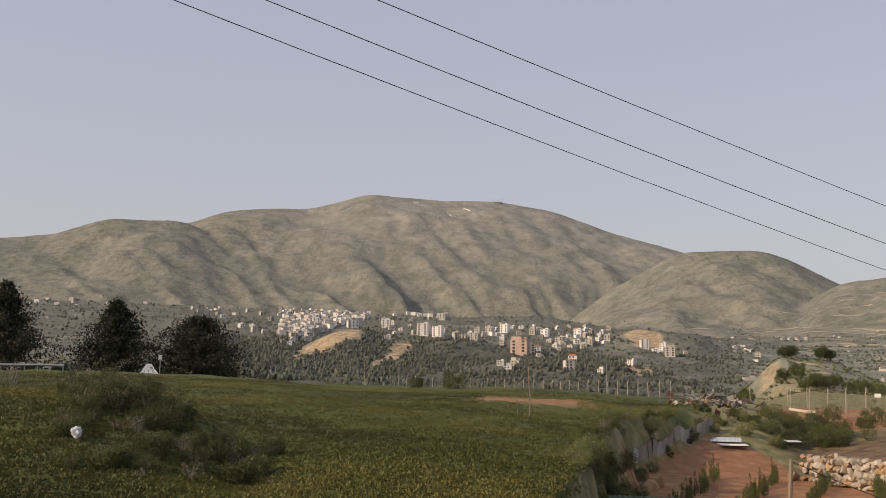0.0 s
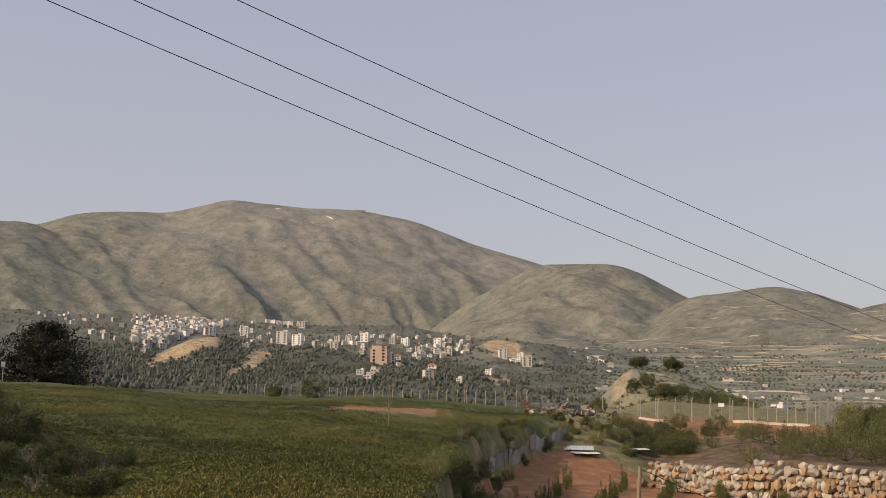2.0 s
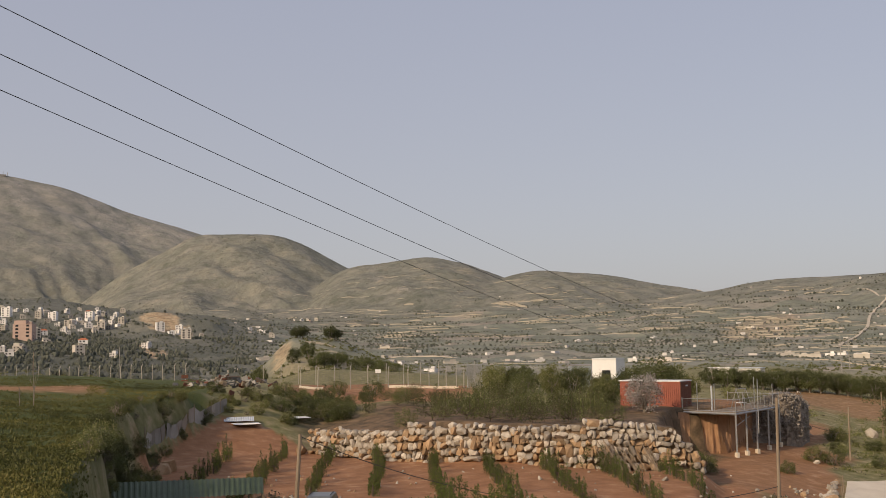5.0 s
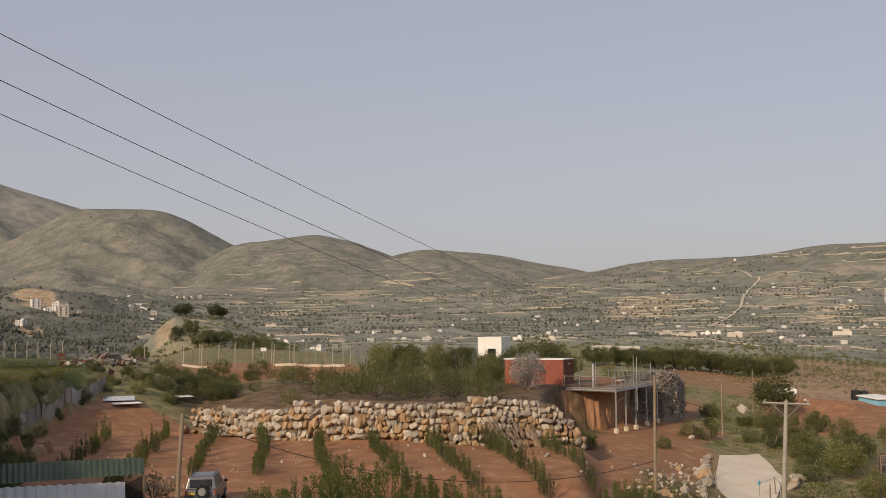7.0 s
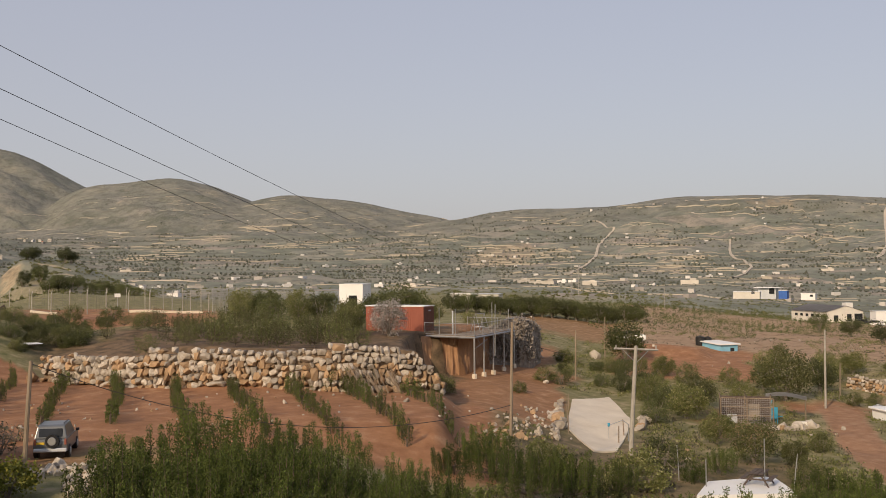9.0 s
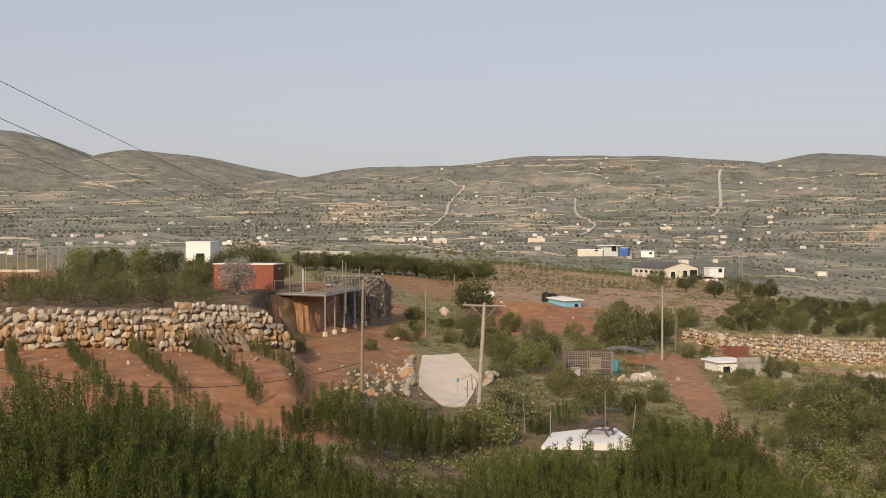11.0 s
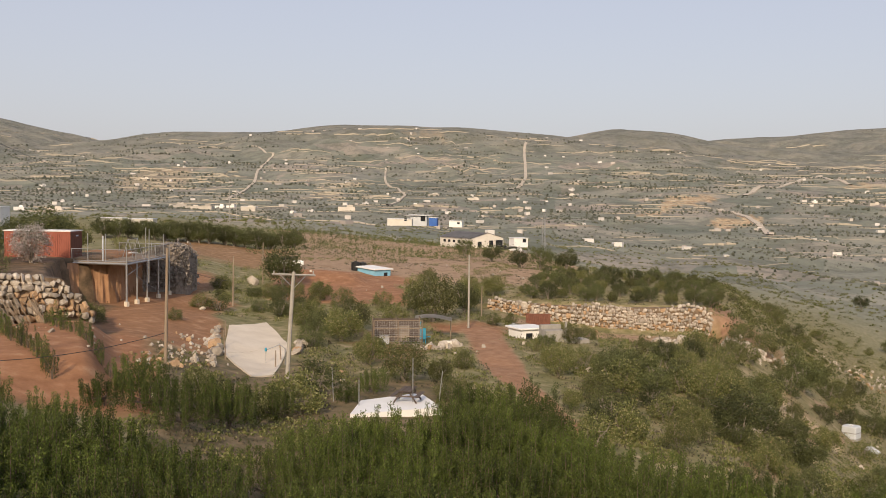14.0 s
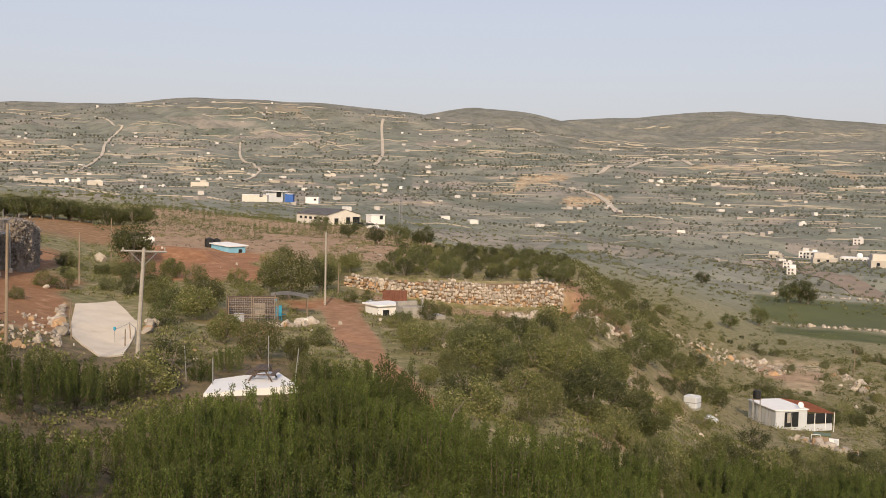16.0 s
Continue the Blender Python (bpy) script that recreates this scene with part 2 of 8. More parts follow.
# crests: range, length of the slope in front, then bearing and rise in degrees along the crest
CRESTS = {
    "mountain": (4300, 1800, [(-60, 5), (-30, 5.5), (-14, 7.6), (-12, 8.37), (-7.1, 8.65), (-4.3, 9.5), (-1.5, 9.27), (3, 9.14), (6.1, 8.57), (8.6, 7.62), (11.3, 6.81), (14, 6.0), (20, 3.5), (28, 2)]),
    "left_spur": (4000, 1700, [(-60, 5), (-30, 6.2), (-23.4, 6.24), (-21.2, 6.56), (-18.2, 7.63), (-14.4, 7.72), (-11, 6.4), (-5, 4), (2, 1)]),
    "round_hill": (3300, 1400, [(5, 1), (9, 4.2), (12.8, 6.3), (17.2, 6.25), (18.6, 5.76), (20.8, 4.5), (24, 3), (30, 1)]),
    "second_hill": (2900, 1450, [(16, 1), (20, 4.0), (21.1, 4.5), (23.6, 4.8), (25.5, 5.06), (27.4, 4.66), (29.6, 3.8), (33, 2.4), (38, 1)]),
    "third_hill": (2700, 1500, [(24, 1), (28, 3.3), (29.6, 3.8), (31.4, 4.17), (35.4, 3.76), (39.6, 2.9), (43, 2.2), (50, 1)]),
    "terraced_ridge": (2400, 1500, [(33, 1), (39, 2.6), (41, 2.85), (42.9, 3.24), (46, 3.38), (49.5, 3.46), (53, 3.95), (59.6, 3.83), (65.2, 3.44), (70, 2.7), (78, 1.5)]),
    "green_knoll": (2600, 1400, [(60, 2.2), (65, 3.25), (68.3, 3.88), (71.4, 3.54), (73.2, 3.1), (80, 2)]),
    "far_downs": (3300, 2000, [(64, 2), (73.2, 3.2), (77.2, 3.4), (81.9, 3.83), (86.4, 3.35), (89.6, 3.12), (105, 3.0), (180, 3.0)]),
    "town_hill": (1150, 330, [(-17, -6), (-14, -0.8), (-10, -0.3), (-8.5, 0.5), (-6.96, 1.45), (-5.74, 2.05), (-4.5, 2.08), (-3.4, 1.75), (-2, 1.6), (1, 1.55), (1.9, 1.5), (4, 0.95), (6.7, 0.85), (8.2, 0.6), (10, 0.2), (12, -0.5), (16, -1.6), (19, -6)]),
    "quarry_hill": (1500, 420, [(1, -6), (4, 1.0), (7.9, 1.8), (9.65, 1.9), (10.4, 2.15), (11.65, 2.0), (14.06, 1.85), (15.8, 1.05), (17.2, 0.6), (19.5, -0.4), (21.5, -1.2), (24, -6)]),
    "rock_knoll": (430, 85, [(12, -6), (14.5, -2), (16.3, -1.0), (16.9, -0.6), (17.35, 0.55), (18.2, 0.62), (20.4, 0.5), (21.2, 0.1), (22.5, -0.4), (24, -1.0), (27, -6)]),
}
WALL_RANGE = ([8, 19, 23.5, 28, 34, 40, 48], [77, 87, 79, 75.5, 72.8, 74.6, 77])


def smooth(u):
    u = np.clip(u, 0, 1)
    return u * u * (3 - 2 * u)


def band(v, a, b, soft):
    return smooth((v - a) / soft + 0.5) * smooth((b - v) / soft + 0.5)


def height(x, y):
    x, y = np.atleast_1d(np.asarray(x, float)), np.atleast_1d(np.asarray(y, float))
    az, r = np.degrees(np.arctan2(x, y)), np.maximum(np.hypot(x, y), 0.01)
    az = np.where(az < -150, az + 360, az)
    # ranges are drawn so that the retaining wall lies on one ring
    k = 77 / np.interp(az, *WALL_RANGE)
    rr = r * (1 + (k - 1) * smooth((130 - r) / 45))
    # the meadow's edge swings outwards with range
    edge = np.interp(r, [30, 45, 60, 80, 92, 110], [-2.2, -1.6, -0.9, 0.4, 3.0, 4.0]) + fbm(x / 6, y / 6, 77) * 1.2
    az_true, az = az, az - edge * band(az, 3, 19, 5)
    i = np.clip(np.searchsorted(BEARINGS, az) - 1, 0, len(BEARINGS) - 2)
    a0, a1 = np.array(BEARINGS, float)[i], np.array(BEARINGS, float)[i + 1]
    u = smooth((az - a0) / (a1 - a0))
    j = np.clip(np.searchsorted(RANGES, rr) - 1, 0, len(RANGES) - 2)
    v = np.clip(np.log(rr / RANGES[j]) / np.log(RANGES[j + 1] / RANGES[j]), 0, 1)
    z = (HEIGHTS[j, i] * (1 - u) + HEIGHTS[j, i + 1] * u) * (1 - v) + (HEIGHTS[j + 1, i] * (1 - u) + HEIGHTS[j + 1, i + 1] * u) * v
    az = az_true
    # the made-up terrace behind the retaining wall
    pad = smooth((az - 24) / 0.5 + 0.5) * smooth((np.interp(r, [77, 80, 90, 95, 97.5, 104], [39.3, 38.5, 38.2, 38.6, 41.0, 42.4]) - az) / np.interp(r, [84, 94], [1.6, 0.5]) + 0.5) * smooth((rr - 77.5) / 2.0) * smooth((128 - rr) / 12)
    z = z + (-5.85 - z) * pad
    # the red terrace stays level up to the wall's far end
    z = z + (-8.45 - z) * band(az, 28, 40.4, 2.0) * smooth((77.3 - rr) / 1.2) * smooth((rr - 54) / 9)
    z = z + (0.16 * fbm(x / 2.6, y / 2.6, 55) + 0.7 * fbm(x / 9, y / 9, 56)) * band(az, -60, 9, 2) * smooth((115 - r) / 30)
    # a bank across the meadow with a hollow on its far side from the sun
    z = z + 1.5 * band(az, -60, -13.5, 7) * np.exp(-((r - 44) / 9) ** 2) - 0.8 * np.exp(-(((az + 10.5) / 4) ** 2) - ((r - 40) / 10) ** 2)
    # the bench cut in front of the long lower wall
    d = 122.3 - r
    z = z + 1.0 * band(az, 50, 54.2, 1.2) * np.exp(-((r - 137) / 5.5) ** 2)
    z = z - 2.9 * np.interp(az, [60.5, 62, 65, 68], [0.1, 0.25, 0.75, 1.0]) * band(az, 60.5, 74.2, 1.5) * smooth((d + 1.0) / 2.0) * smooth((26 - d) / 20)
    z = z + fbm(x / 9, y / 9, 3) * np.clip(r / 80, 0.15, 1) * np.where(az > 64, 0.25, 0.5) + fbm(x / 60, y / 60, 9) * np.clip((r - 150) / 250, 0, 1) * 6
    z = z + (-7.0 - z) * smooth((9 - r) / 5)
    for n, (far, run, crest) in enumerate(CRESTS.values()):
        if r.max() < far - run:
            continue
        el = sum(np.interp(az + o, *zip(*crest)) for o in (-0.6, -0.3, 0, 0.3, 0.6)) / 5
        top = far * np.tan(np.radians(el))
        u = (r - far + run) / run
        low = -40 if far > 2000 else top - 45 if far > 1000 else top - 9
        up = np.clip(u, 0, 1)
        form = low + (top - low) * (0.55 * up ** 1.5 + 0.45 * smooth(up))
        # spurs run down and to one side; gullies between them branch
        q = (az + 14.0 * up + 3.0 * fbm(az / 4.5, up * 2.0, 40 + n)) / 7.0
        spur = np.abs(value_noise(q, up * 0.9, 20 + n)) + 0.42 * np.abs(value_noise(q * 2.7 + up * 0.8, up * 1.8, 24 + n)) + 0.22 * np.abs(value_noise(q * 6.5 - up * 1.5, up * 4.0, 28 + n))
        form = form - spur * (top - low) * 0.15 * np.minimum(up * 2.2, 1) * np.clip((1 - up) * 1.6, 0, 1) ** 0.8
        form = form + fbm(x / (far * 0.045) + up * 2, y / (far * 0.045), 60 + n, 7) * far * 0.0085 * np.clip((1.03 - up) * 6, 0.12, 1) * np.minimum(up * 4, 1)
        form = np.where(u > 1, form - (r - far) * 0.25, form)
        # slopes run into one another with a soft foot
        k = (60 if far > 2000 else 10) * np.clip((1 - up) * 2.5, 0.06, 1) * np.clip(up * 5, 0.02, 1)
        h = np.clip(0.5 + 0.5 * (form - z) / k, 0, 1)
        z = np.where(u > 0, z + (form - z) * h + k * h * (1 - h), z)
    return z


def inside(a, e, outline):
    """Which places lie inside an outline of bearings and angles."""
    hit = np.zeros(np.shape(a), bool)
    for (a0, e0), (a1, e1) in zip(outline, outline[1:] + outline[:1]):
        if e0 != e1:
            hit ^= ((e0 > e) != (e1 > e)) & (a < (a1 - a0) * (e - e0) / (e1 - e0) + a0)
    return hit


# patches of bare earth on the open slope, outlined likewise
BARE_EARTH = [
    [(77.16, -12.11), (80.21, -11.96), (80.41, -12.26), (78.40, -12.85), (77.27, -12.56)],
    [(85.28, -9.36), (87.18, -9.74), (86.54, -10.51), (84.44, -10.14), (83.01, -9.80)],
    [(78.49, -10.28), (80.89, -10.58), (80.90, -10.95), (78.69, -10.73)],
    [(73.27, -5.36), (74.42, -5.88), (75.02, -6.90), (72.57, -7.27), (72.55, -6.71)],
    [(75.43, -13.86), (76.56, -13.52), (77.25, -14.66), (75.47, -14.77)],
    [(81.57, -13.97), (85.70, -14.82), (90.47, -15.52), (90.45, -15.11), (85.68, -14.44)],
]
# raw quarry faces: outline by bearing and angle, and the ranges between which the hill lies
QUARRIES = [
    ([(-8.65, 0.28), (-7.48, 1.01), (-6.0, 2.0), (-4.5, 2.1), (-4.6, 1.61), (-5.73, 1.15), (-7.04, 0.75), (-8.0, 0.36)], 850, 1170),
    ([(-4.53, -0.25), (-3.49, 0.4), (-2.73, 1.13), (-1.75, 1.25), (-1.72, 0.98), (-2.49, 0.5), (-3.15, 0.15), (-3.92, -0.25)], 830, 1170),
    ([(9.76, 1.77), (10.43, 2.3), (11.65, 2.1), (12.3, 1.23), (12.85, 0.9), (12.08, 0.8), (11.86, 1.1), (10.87, 1.1), (10.2, 1.5)], 1080, 1520),
    ([(9.7, 0.35), (10.1, 0.3), (10.5, -0.1), (11.1, 0.1), (11.7, -0.15), (10.4, -0.3)], 850, 1500),
    ([(68.6, -0.95), (70.3, -0.75), (71.0, 0.02), (73.4, 0.28), (73.6, -0.1), (71.5, -0.35), (70.4, -0.9)], 700, 2300),
    ([(72.9, -1.3), (73.6, -1.0), (75.9, -0.85), (75.9, -1.3), (74.0, -1.45)], 600, 2300),
    ([(79.9, 0.65), (80.3, 0.9), (81.4, 0.88), (81.2, 0.68)], 700, 3300),
    ([(83.7, 0.62), (84.4, 0.95), (85.2, 0.82), (84.9, 0.66)], 700, 3300),
    ([(86.9, 0.62), (88.0, 0.58), (88.8, 0.4), (88.1, 0.25)], 700, 3300),
    ([(56.2, 3.6), (58.8, 3.55), (58.6, 3.35), (56.8, 3.4)], 1200, 2500),
    ([(41.1, 0.5), (42.8, 1.35), (44.9, 1.4), (45.2, 0.75), (44.4, 0.25), (41.6, 0.1)], 700, 2400),
]


def G(az, r):
    """The ground's height at a bearing and range."""
    a = radians(az)
    return float(height(r * math.sin(a), r * math.cos(a))[0])


def P(az, r, z=None):
    """A place by bearing and range, on the ground or at height z."""
    a = radians(az)
    return Vector((r * math.sin(a), r * math.cos(a), G(az, r) if z is None else z))


def facing(az):
    """Turn about z that makes a thing's -y side face the camera."""
    return -az


def mesh_from(name, verts, faces, mat):
    me = bpy.data.meshes.new(name)
    me.from_pydata(verts, [], faces)
    me.materials.append(mat)
    return me


# the sheet of ground
azs = np.concatenate([np.arange(-180, -30, 3.0), np.arange(-30, 100, 0.22), np.arange(100, 180, 3.0)])
rs = np.concatenate([[0.02, 1.5], np.geomspace(4, 2300, 520), np.linspace(2312, 4500, 170), [4700, 4950]])
AZ, RR = np.meshgrid(np.radians(azs), rs)
GX, GY = RR * np.sin(AZ), RR * np.cos(AZ)
GZ = height(GX.ravel(), GY.ravel())
na, nr = len(azs), len(rs)
idx = np.arange(na * nr).reshape(nr, na)
nxt = np.roll(idx, -1, axis=1)
quads = np.stack([idx[:-1], idx[1:], nxt[1:], nxt[:-1]], -1).reshape(-1, 4)
me = bpy.data.meshes.new("ground")
me.vertices.add(na * nr)
me.vertices.foreach_set("co", np.stack([GX.ravel(), GY.ravel(), GZ], -1).ravel())
me.loops.add(quads.size)
me.loops.foreach_set("vertex_index", quads[:, ::-1].ravel())
me.polygons.add(len(quads))
me.polygons.foreach_set("loop_start", np.arange(0, quads.size, 4))
me.polygons.foreach_set("use_smooth", np.ones(len(quads), bool))
me.update(calc_edges=True)


def lie(az, r):
    """Heights of the built sheet at bearings and ranges, by interpolation."""
    grid = GZ.reshape(len(rs), len(azs))
    i = np.clip(np.searchsorted(azs, az, "right") - 1, 0, len(azs) - 2)
    j = np.clip(np.searchsorted(rs, r, "right") - 1, 0, len(rs) - 2)
    u, v = (az - azs[i]) / (azs[i + 1] - azs[i]), (r - rs[j]) / (rs[j + 1] - rs[j])
    return (grid[j, i] * (1 - u) + grid[j, i + 1] * u) * (1 - v) + (grid[j + 1, i] * (1 - u) + grid[j + 1, i + 1] * u) * v


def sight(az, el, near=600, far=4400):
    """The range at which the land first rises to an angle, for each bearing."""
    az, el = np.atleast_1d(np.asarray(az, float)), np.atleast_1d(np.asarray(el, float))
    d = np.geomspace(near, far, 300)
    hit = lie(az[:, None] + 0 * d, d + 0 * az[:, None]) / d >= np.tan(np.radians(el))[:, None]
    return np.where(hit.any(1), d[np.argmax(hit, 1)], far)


def zones(x, y, z=None):
    """What covers the ground: red soil, meadow, pale dry earth, dark litter, open hillside, quarried rock."""
    az, r = np.degrees(np.arctan2(x, y)), np.hypot(x, y)
    w = fbm(x / 7, y / 7, 31) * 1.0
    wa, wr = az + w * 1.6, r + w * 9
    soil = np.zeros_like(r)

    def add(a0, a1, r0, r1, s=1.0, k=1.0):
        nonlocal soil
        soil = np.maximum(soil, k * band(wa, a0, a1, s) * band(wr, r0, r1, s * 5))

    wall = np.interp(az, *WALL_RANGE)
    edge = np.interp(r, [30, 45, 60, 80, 92, 110], [-2.2, -1.6, -0.9, 0.4, 3.0, 4.0])
    soil = np.maximum(soil, band(az + 0.5 * w - np.interp(r, [45, 60, 78.7, 87, 96.5], [10.4, 10.0, 10.2, 12.0, 14.1]), 0, 48, 0.5) * band(wa, 5, 43, 1.5) * band(wr, 48, 400, 5) * (r < np.where(az < 18.5, np.interp(az, [8, 10.4, 12.3, 14.3, 16, 18.5], [70, 78, 87, 95, 95, 90]), wall + 1)) * (r > 40))
    add(19, 27.5, 121, 134), add(18, 28, 134, 163), add(17.5, 26.5, 109, 132), add(40.5, 46.5, 76, 128, 1.0, 0.9), add(49.5, 57, 112, 146)
    add(44, 50, 150, 185, 2, 0.7), add(58, 62, 98, 106), add(54, 58, 80, 92, 1, 0.6)
    lane = (band(r, 58, 104, 6) * band(az + w * 0.5 - np.interp(r, [60, 76, 103], [66, 62.85, 60.65]), -1.05, 1.05, 0.4))
    add(2.0, 7.5, 88, 99, 0.8, 0.8), add(73, 77, 116, 130, 1.0, 0.45)
    meadow = np.maximum(band(wa - edge, -60, 9.6, 1.2) * (r < 180), np.maximum(band(az, 84.6, 100, 0.6) * band(r, 318, 345, 6), band(az, 83.5, 100, 0.6) * band(r, 356, 430, 8))) * (1 - soil)
    pale = np.maximum(np.maximum(band(wa, 50, 66, 2) * band(wr, 140, 330, 20) * 0.9, 0.9 * np.maximum(band(az + w, 62.5, 77.5, 1) * band(r + w, 113.5, 119.5, 2), lane)), band(wa, 60, 100, 3) * band(r, 90, 260, 20) * 0.1)
    litter = band(wa, 19, 41, 2) * (r > wall) * band(wr, 60, 104, 8) * 0.9 + band(wa, 42, 60, 2) * band(wr, 30, 75, 6) * 0.6
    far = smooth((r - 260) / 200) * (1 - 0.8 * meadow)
    ragged = 0.5 * fbm(az * 1.6, r / 40, 5)
    el = np.degrees(np.arctan2(height(x, y) if z is None else z, np.maximum(r, 0.1)))
    quarry = np.zeros_like(r)
    for k, (outline, r0, r1) in enumerate(QUARRIES):
        strength = 1.0 if k < 6 else 0.75 if k < 9 else 0.4
        quarry = np.maximum(quarry, strength * inside(az + 0.5 * ragged, el + 0.3 * fbm(az * 3, r / 25, 8), outline) * (r > r0) * (r < r1))
    quarry = np.maximum(quarry, 0.6 * band(az + 0.3 * w, 16.95, 17.8, 0.25) * band(r, 368, 424, 12))
    quarry = np.maximum(quarry, 0.5 * band(az + w, 13.6, 15.2, 0.6) * band(r, 300, 400, 30))
    for a, d, da, dr in ((86.3, 205, 1.0, 14), (85.8, 236, 1.6, 10), (78.4, 97, 1.9, 5)):
        quarry = np.maximum(quarry, 0.85 * smooth(1.6 - np.hypot((az - a) / da, (r - d) / dr) + 0.9 * fbm(az * 2.2, r / 30, 71)))
    for outline in BARE_EARTH:
        pale = np.maximum(pale, inside(az + 0.5 * w, el + 0.35 * fbm(x / 3, y / 3, 12), outline) * (r > 50) * (r < 300))
    return dict(soil=soil, meadow=meadow, pale=pale, litter=np.clip(litter, 0, 1), lane=lane, far=far, quarry=quarry, tilled=band(wa, 16, 130, 6) * smooth((2300 - r) / 500), bare=smooth((r - 3300) / 900) * band(az, -9, 22, 8), wood=np.maximum(band(az + 2 * w, -14, 16, 3) * band(r, 480, 1120, 60) * smooth(1.0 + np.where(az > 3, 3.0, 0.5) * fbm(az / 1.2, r / 60, 53)), 0.62 * band(az + w, -30, 17, 3) * band(r, 620, 2250, 300) * smooth(1.1 + 2.2 * fbm(az / 1.5, r / 90, 52))) * (1 - quarry))


for key, v in zones(GX.ravel(), GY.ravel(), GZ).items():
    me.attributes.new(key, "FLOAT", "POINT").data.foreach_set("value", v.astype(np.float32))


def ground_material():
    m, t, p = material("ground", 0.95)

    def zone(key):
        a = t.nodes.new("ShaderNodeAttribute")
        a.attribute_name = key
        return a.outputs["Fac"]

    n1, n2, n3 = noise_fac(t, 0.12), noise_fac(t, 0.9, 6.0), noise_fac(t, 9.0, 4.0)
    scrub = ramp(t, n2, [(0.3, (0.122, 0.122, 0.044)), (0.5, (0.20, 0.182, 0.082)), (0.7, (0.34, 0.27, 0.165))])
    grass = ramp(t, n1, [(0.35, (0.055, 0.068, 0.016)), (0.6, (0.092, 0.104, 0.027)), (0.75, (0.145, 0.135, 0.055))])
    grass = mixed(t, 0.4, grass, ramp(t, n3, [(0.35, (0.025, 0.04, 0.01)), (0.65, (0.10, 0.115, 0.03))]))
    soil = ramp(t, n2, [(0.3, (0.24, 0.112, 0.053)), (0.55, (0.322, 0.16, 0.08)), (0.7, (0.41, 0.235, 0.132))])
    soil = mixed(t, ramp(t, n3, [(0.55, (0, 0, 0)), (0.75, (0.6, 0.6, 0.6))]), soil, (0.21, 0.10, 0.055))
    pale = ramp(t, n2, [(0.3, (0.26, 0.165, 0.10)), (0.6, (0.40, 0.27, 0.175)), (0.75, (0.17, 0.15, 0.075))])
    litter = ramp(t, n2, [(0.35, (0.07, 0.046, 0.03)), (0.65, (0.20, 0.125, 0.075))])
    rock = ramp(t, noise_fac(t, 0.05, 7.0, stretch=(1, 1, 5), rough=0.7), [(0.34, (0.27, 0.19, 0.115)), (0.46, (0.46, 0.34, 0.215)), (0.55, (0.54, 0.43, 0.29)), (0.64, (0.22, 0.19, 0.13))])
    rock = mixed(t, 1.0, rock, ramp(t, noise_fac(t, 0.22, 6.0, rough=0.75), [(0.38, (0.6, 0.57, 0.52)), (0.55, (1.06, 1.04, 1.0))]), "MULTIPLY")
    # open hillside: broad tints, field strips, specks of scrub and stone, all paled for haze
    broad = noise_fac(t, 0.0022, 7.0)
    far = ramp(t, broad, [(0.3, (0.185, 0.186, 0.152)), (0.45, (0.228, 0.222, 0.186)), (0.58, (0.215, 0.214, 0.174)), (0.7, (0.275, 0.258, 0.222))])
    c = t.nodes.new("ShaderNodeTexCoord")
    mp = node(t, "ShaderNodeMapping", Scale=(0.009, 0.02, 0.06), Rotation=(0, 0, -0.9))
    t.links.new(c.outputs["Object"], mp.inputs[0])
    vo = node(t, "ShaderNodeTexVoronoi", Scale=1.0)
    t.links.new(mp.outputs[0], vo.inputs["Vector"])
    sep = t.nodes.new("ShaderNodeSeparateColor")
    t.links.new(vo.outputs["Color"], sep.inputs[0])
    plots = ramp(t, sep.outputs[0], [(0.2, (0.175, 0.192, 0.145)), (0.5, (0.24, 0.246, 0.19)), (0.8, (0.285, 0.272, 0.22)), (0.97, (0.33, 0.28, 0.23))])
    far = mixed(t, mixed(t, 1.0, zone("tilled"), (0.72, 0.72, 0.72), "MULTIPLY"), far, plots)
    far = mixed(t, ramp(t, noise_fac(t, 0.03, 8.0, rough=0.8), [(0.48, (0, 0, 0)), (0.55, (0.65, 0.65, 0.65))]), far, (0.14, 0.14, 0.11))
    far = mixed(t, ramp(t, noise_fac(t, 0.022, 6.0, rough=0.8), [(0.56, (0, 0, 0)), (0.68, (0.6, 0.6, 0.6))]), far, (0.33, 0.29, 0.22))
    # bare upper mountain, its greys also lightened in colour for haze
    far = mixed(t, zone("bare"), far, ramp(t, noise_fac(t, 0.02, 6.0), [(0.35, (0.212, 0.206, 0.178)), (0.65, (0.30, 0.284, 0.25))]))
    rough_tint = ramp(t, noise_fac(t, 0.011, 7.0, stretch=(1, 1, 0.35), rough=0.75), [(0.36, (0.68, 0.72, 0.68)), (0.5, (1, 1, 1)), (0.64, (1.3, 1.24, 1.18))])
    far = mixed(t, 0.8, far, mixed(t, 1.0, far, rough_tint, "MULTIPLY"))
    col = mixed(t, zone("meadow"), scrub, grass)
    col = mixed(t, zone("pale"), col, pale)
    col = mixed(t, zone("litter"), col, litter)
    col = mixed(t, zone("soil"), col, soil)
    col = mixed(t, zone("lane"), col, mixed(t, 0.3, soil, pale))
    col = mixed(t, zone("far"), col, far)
    # floor of the pine wood, lightened in its colour to stand for haze
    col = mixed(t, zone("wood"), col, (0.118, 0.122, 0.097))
    col = mixed(t, zone("quarry"), col, rock)
    t.links.new(col, p.inputs["Base Color"])
    bumped(t, p, n3, 0.6, 0.08)
    near = t.nodes["Bump"]
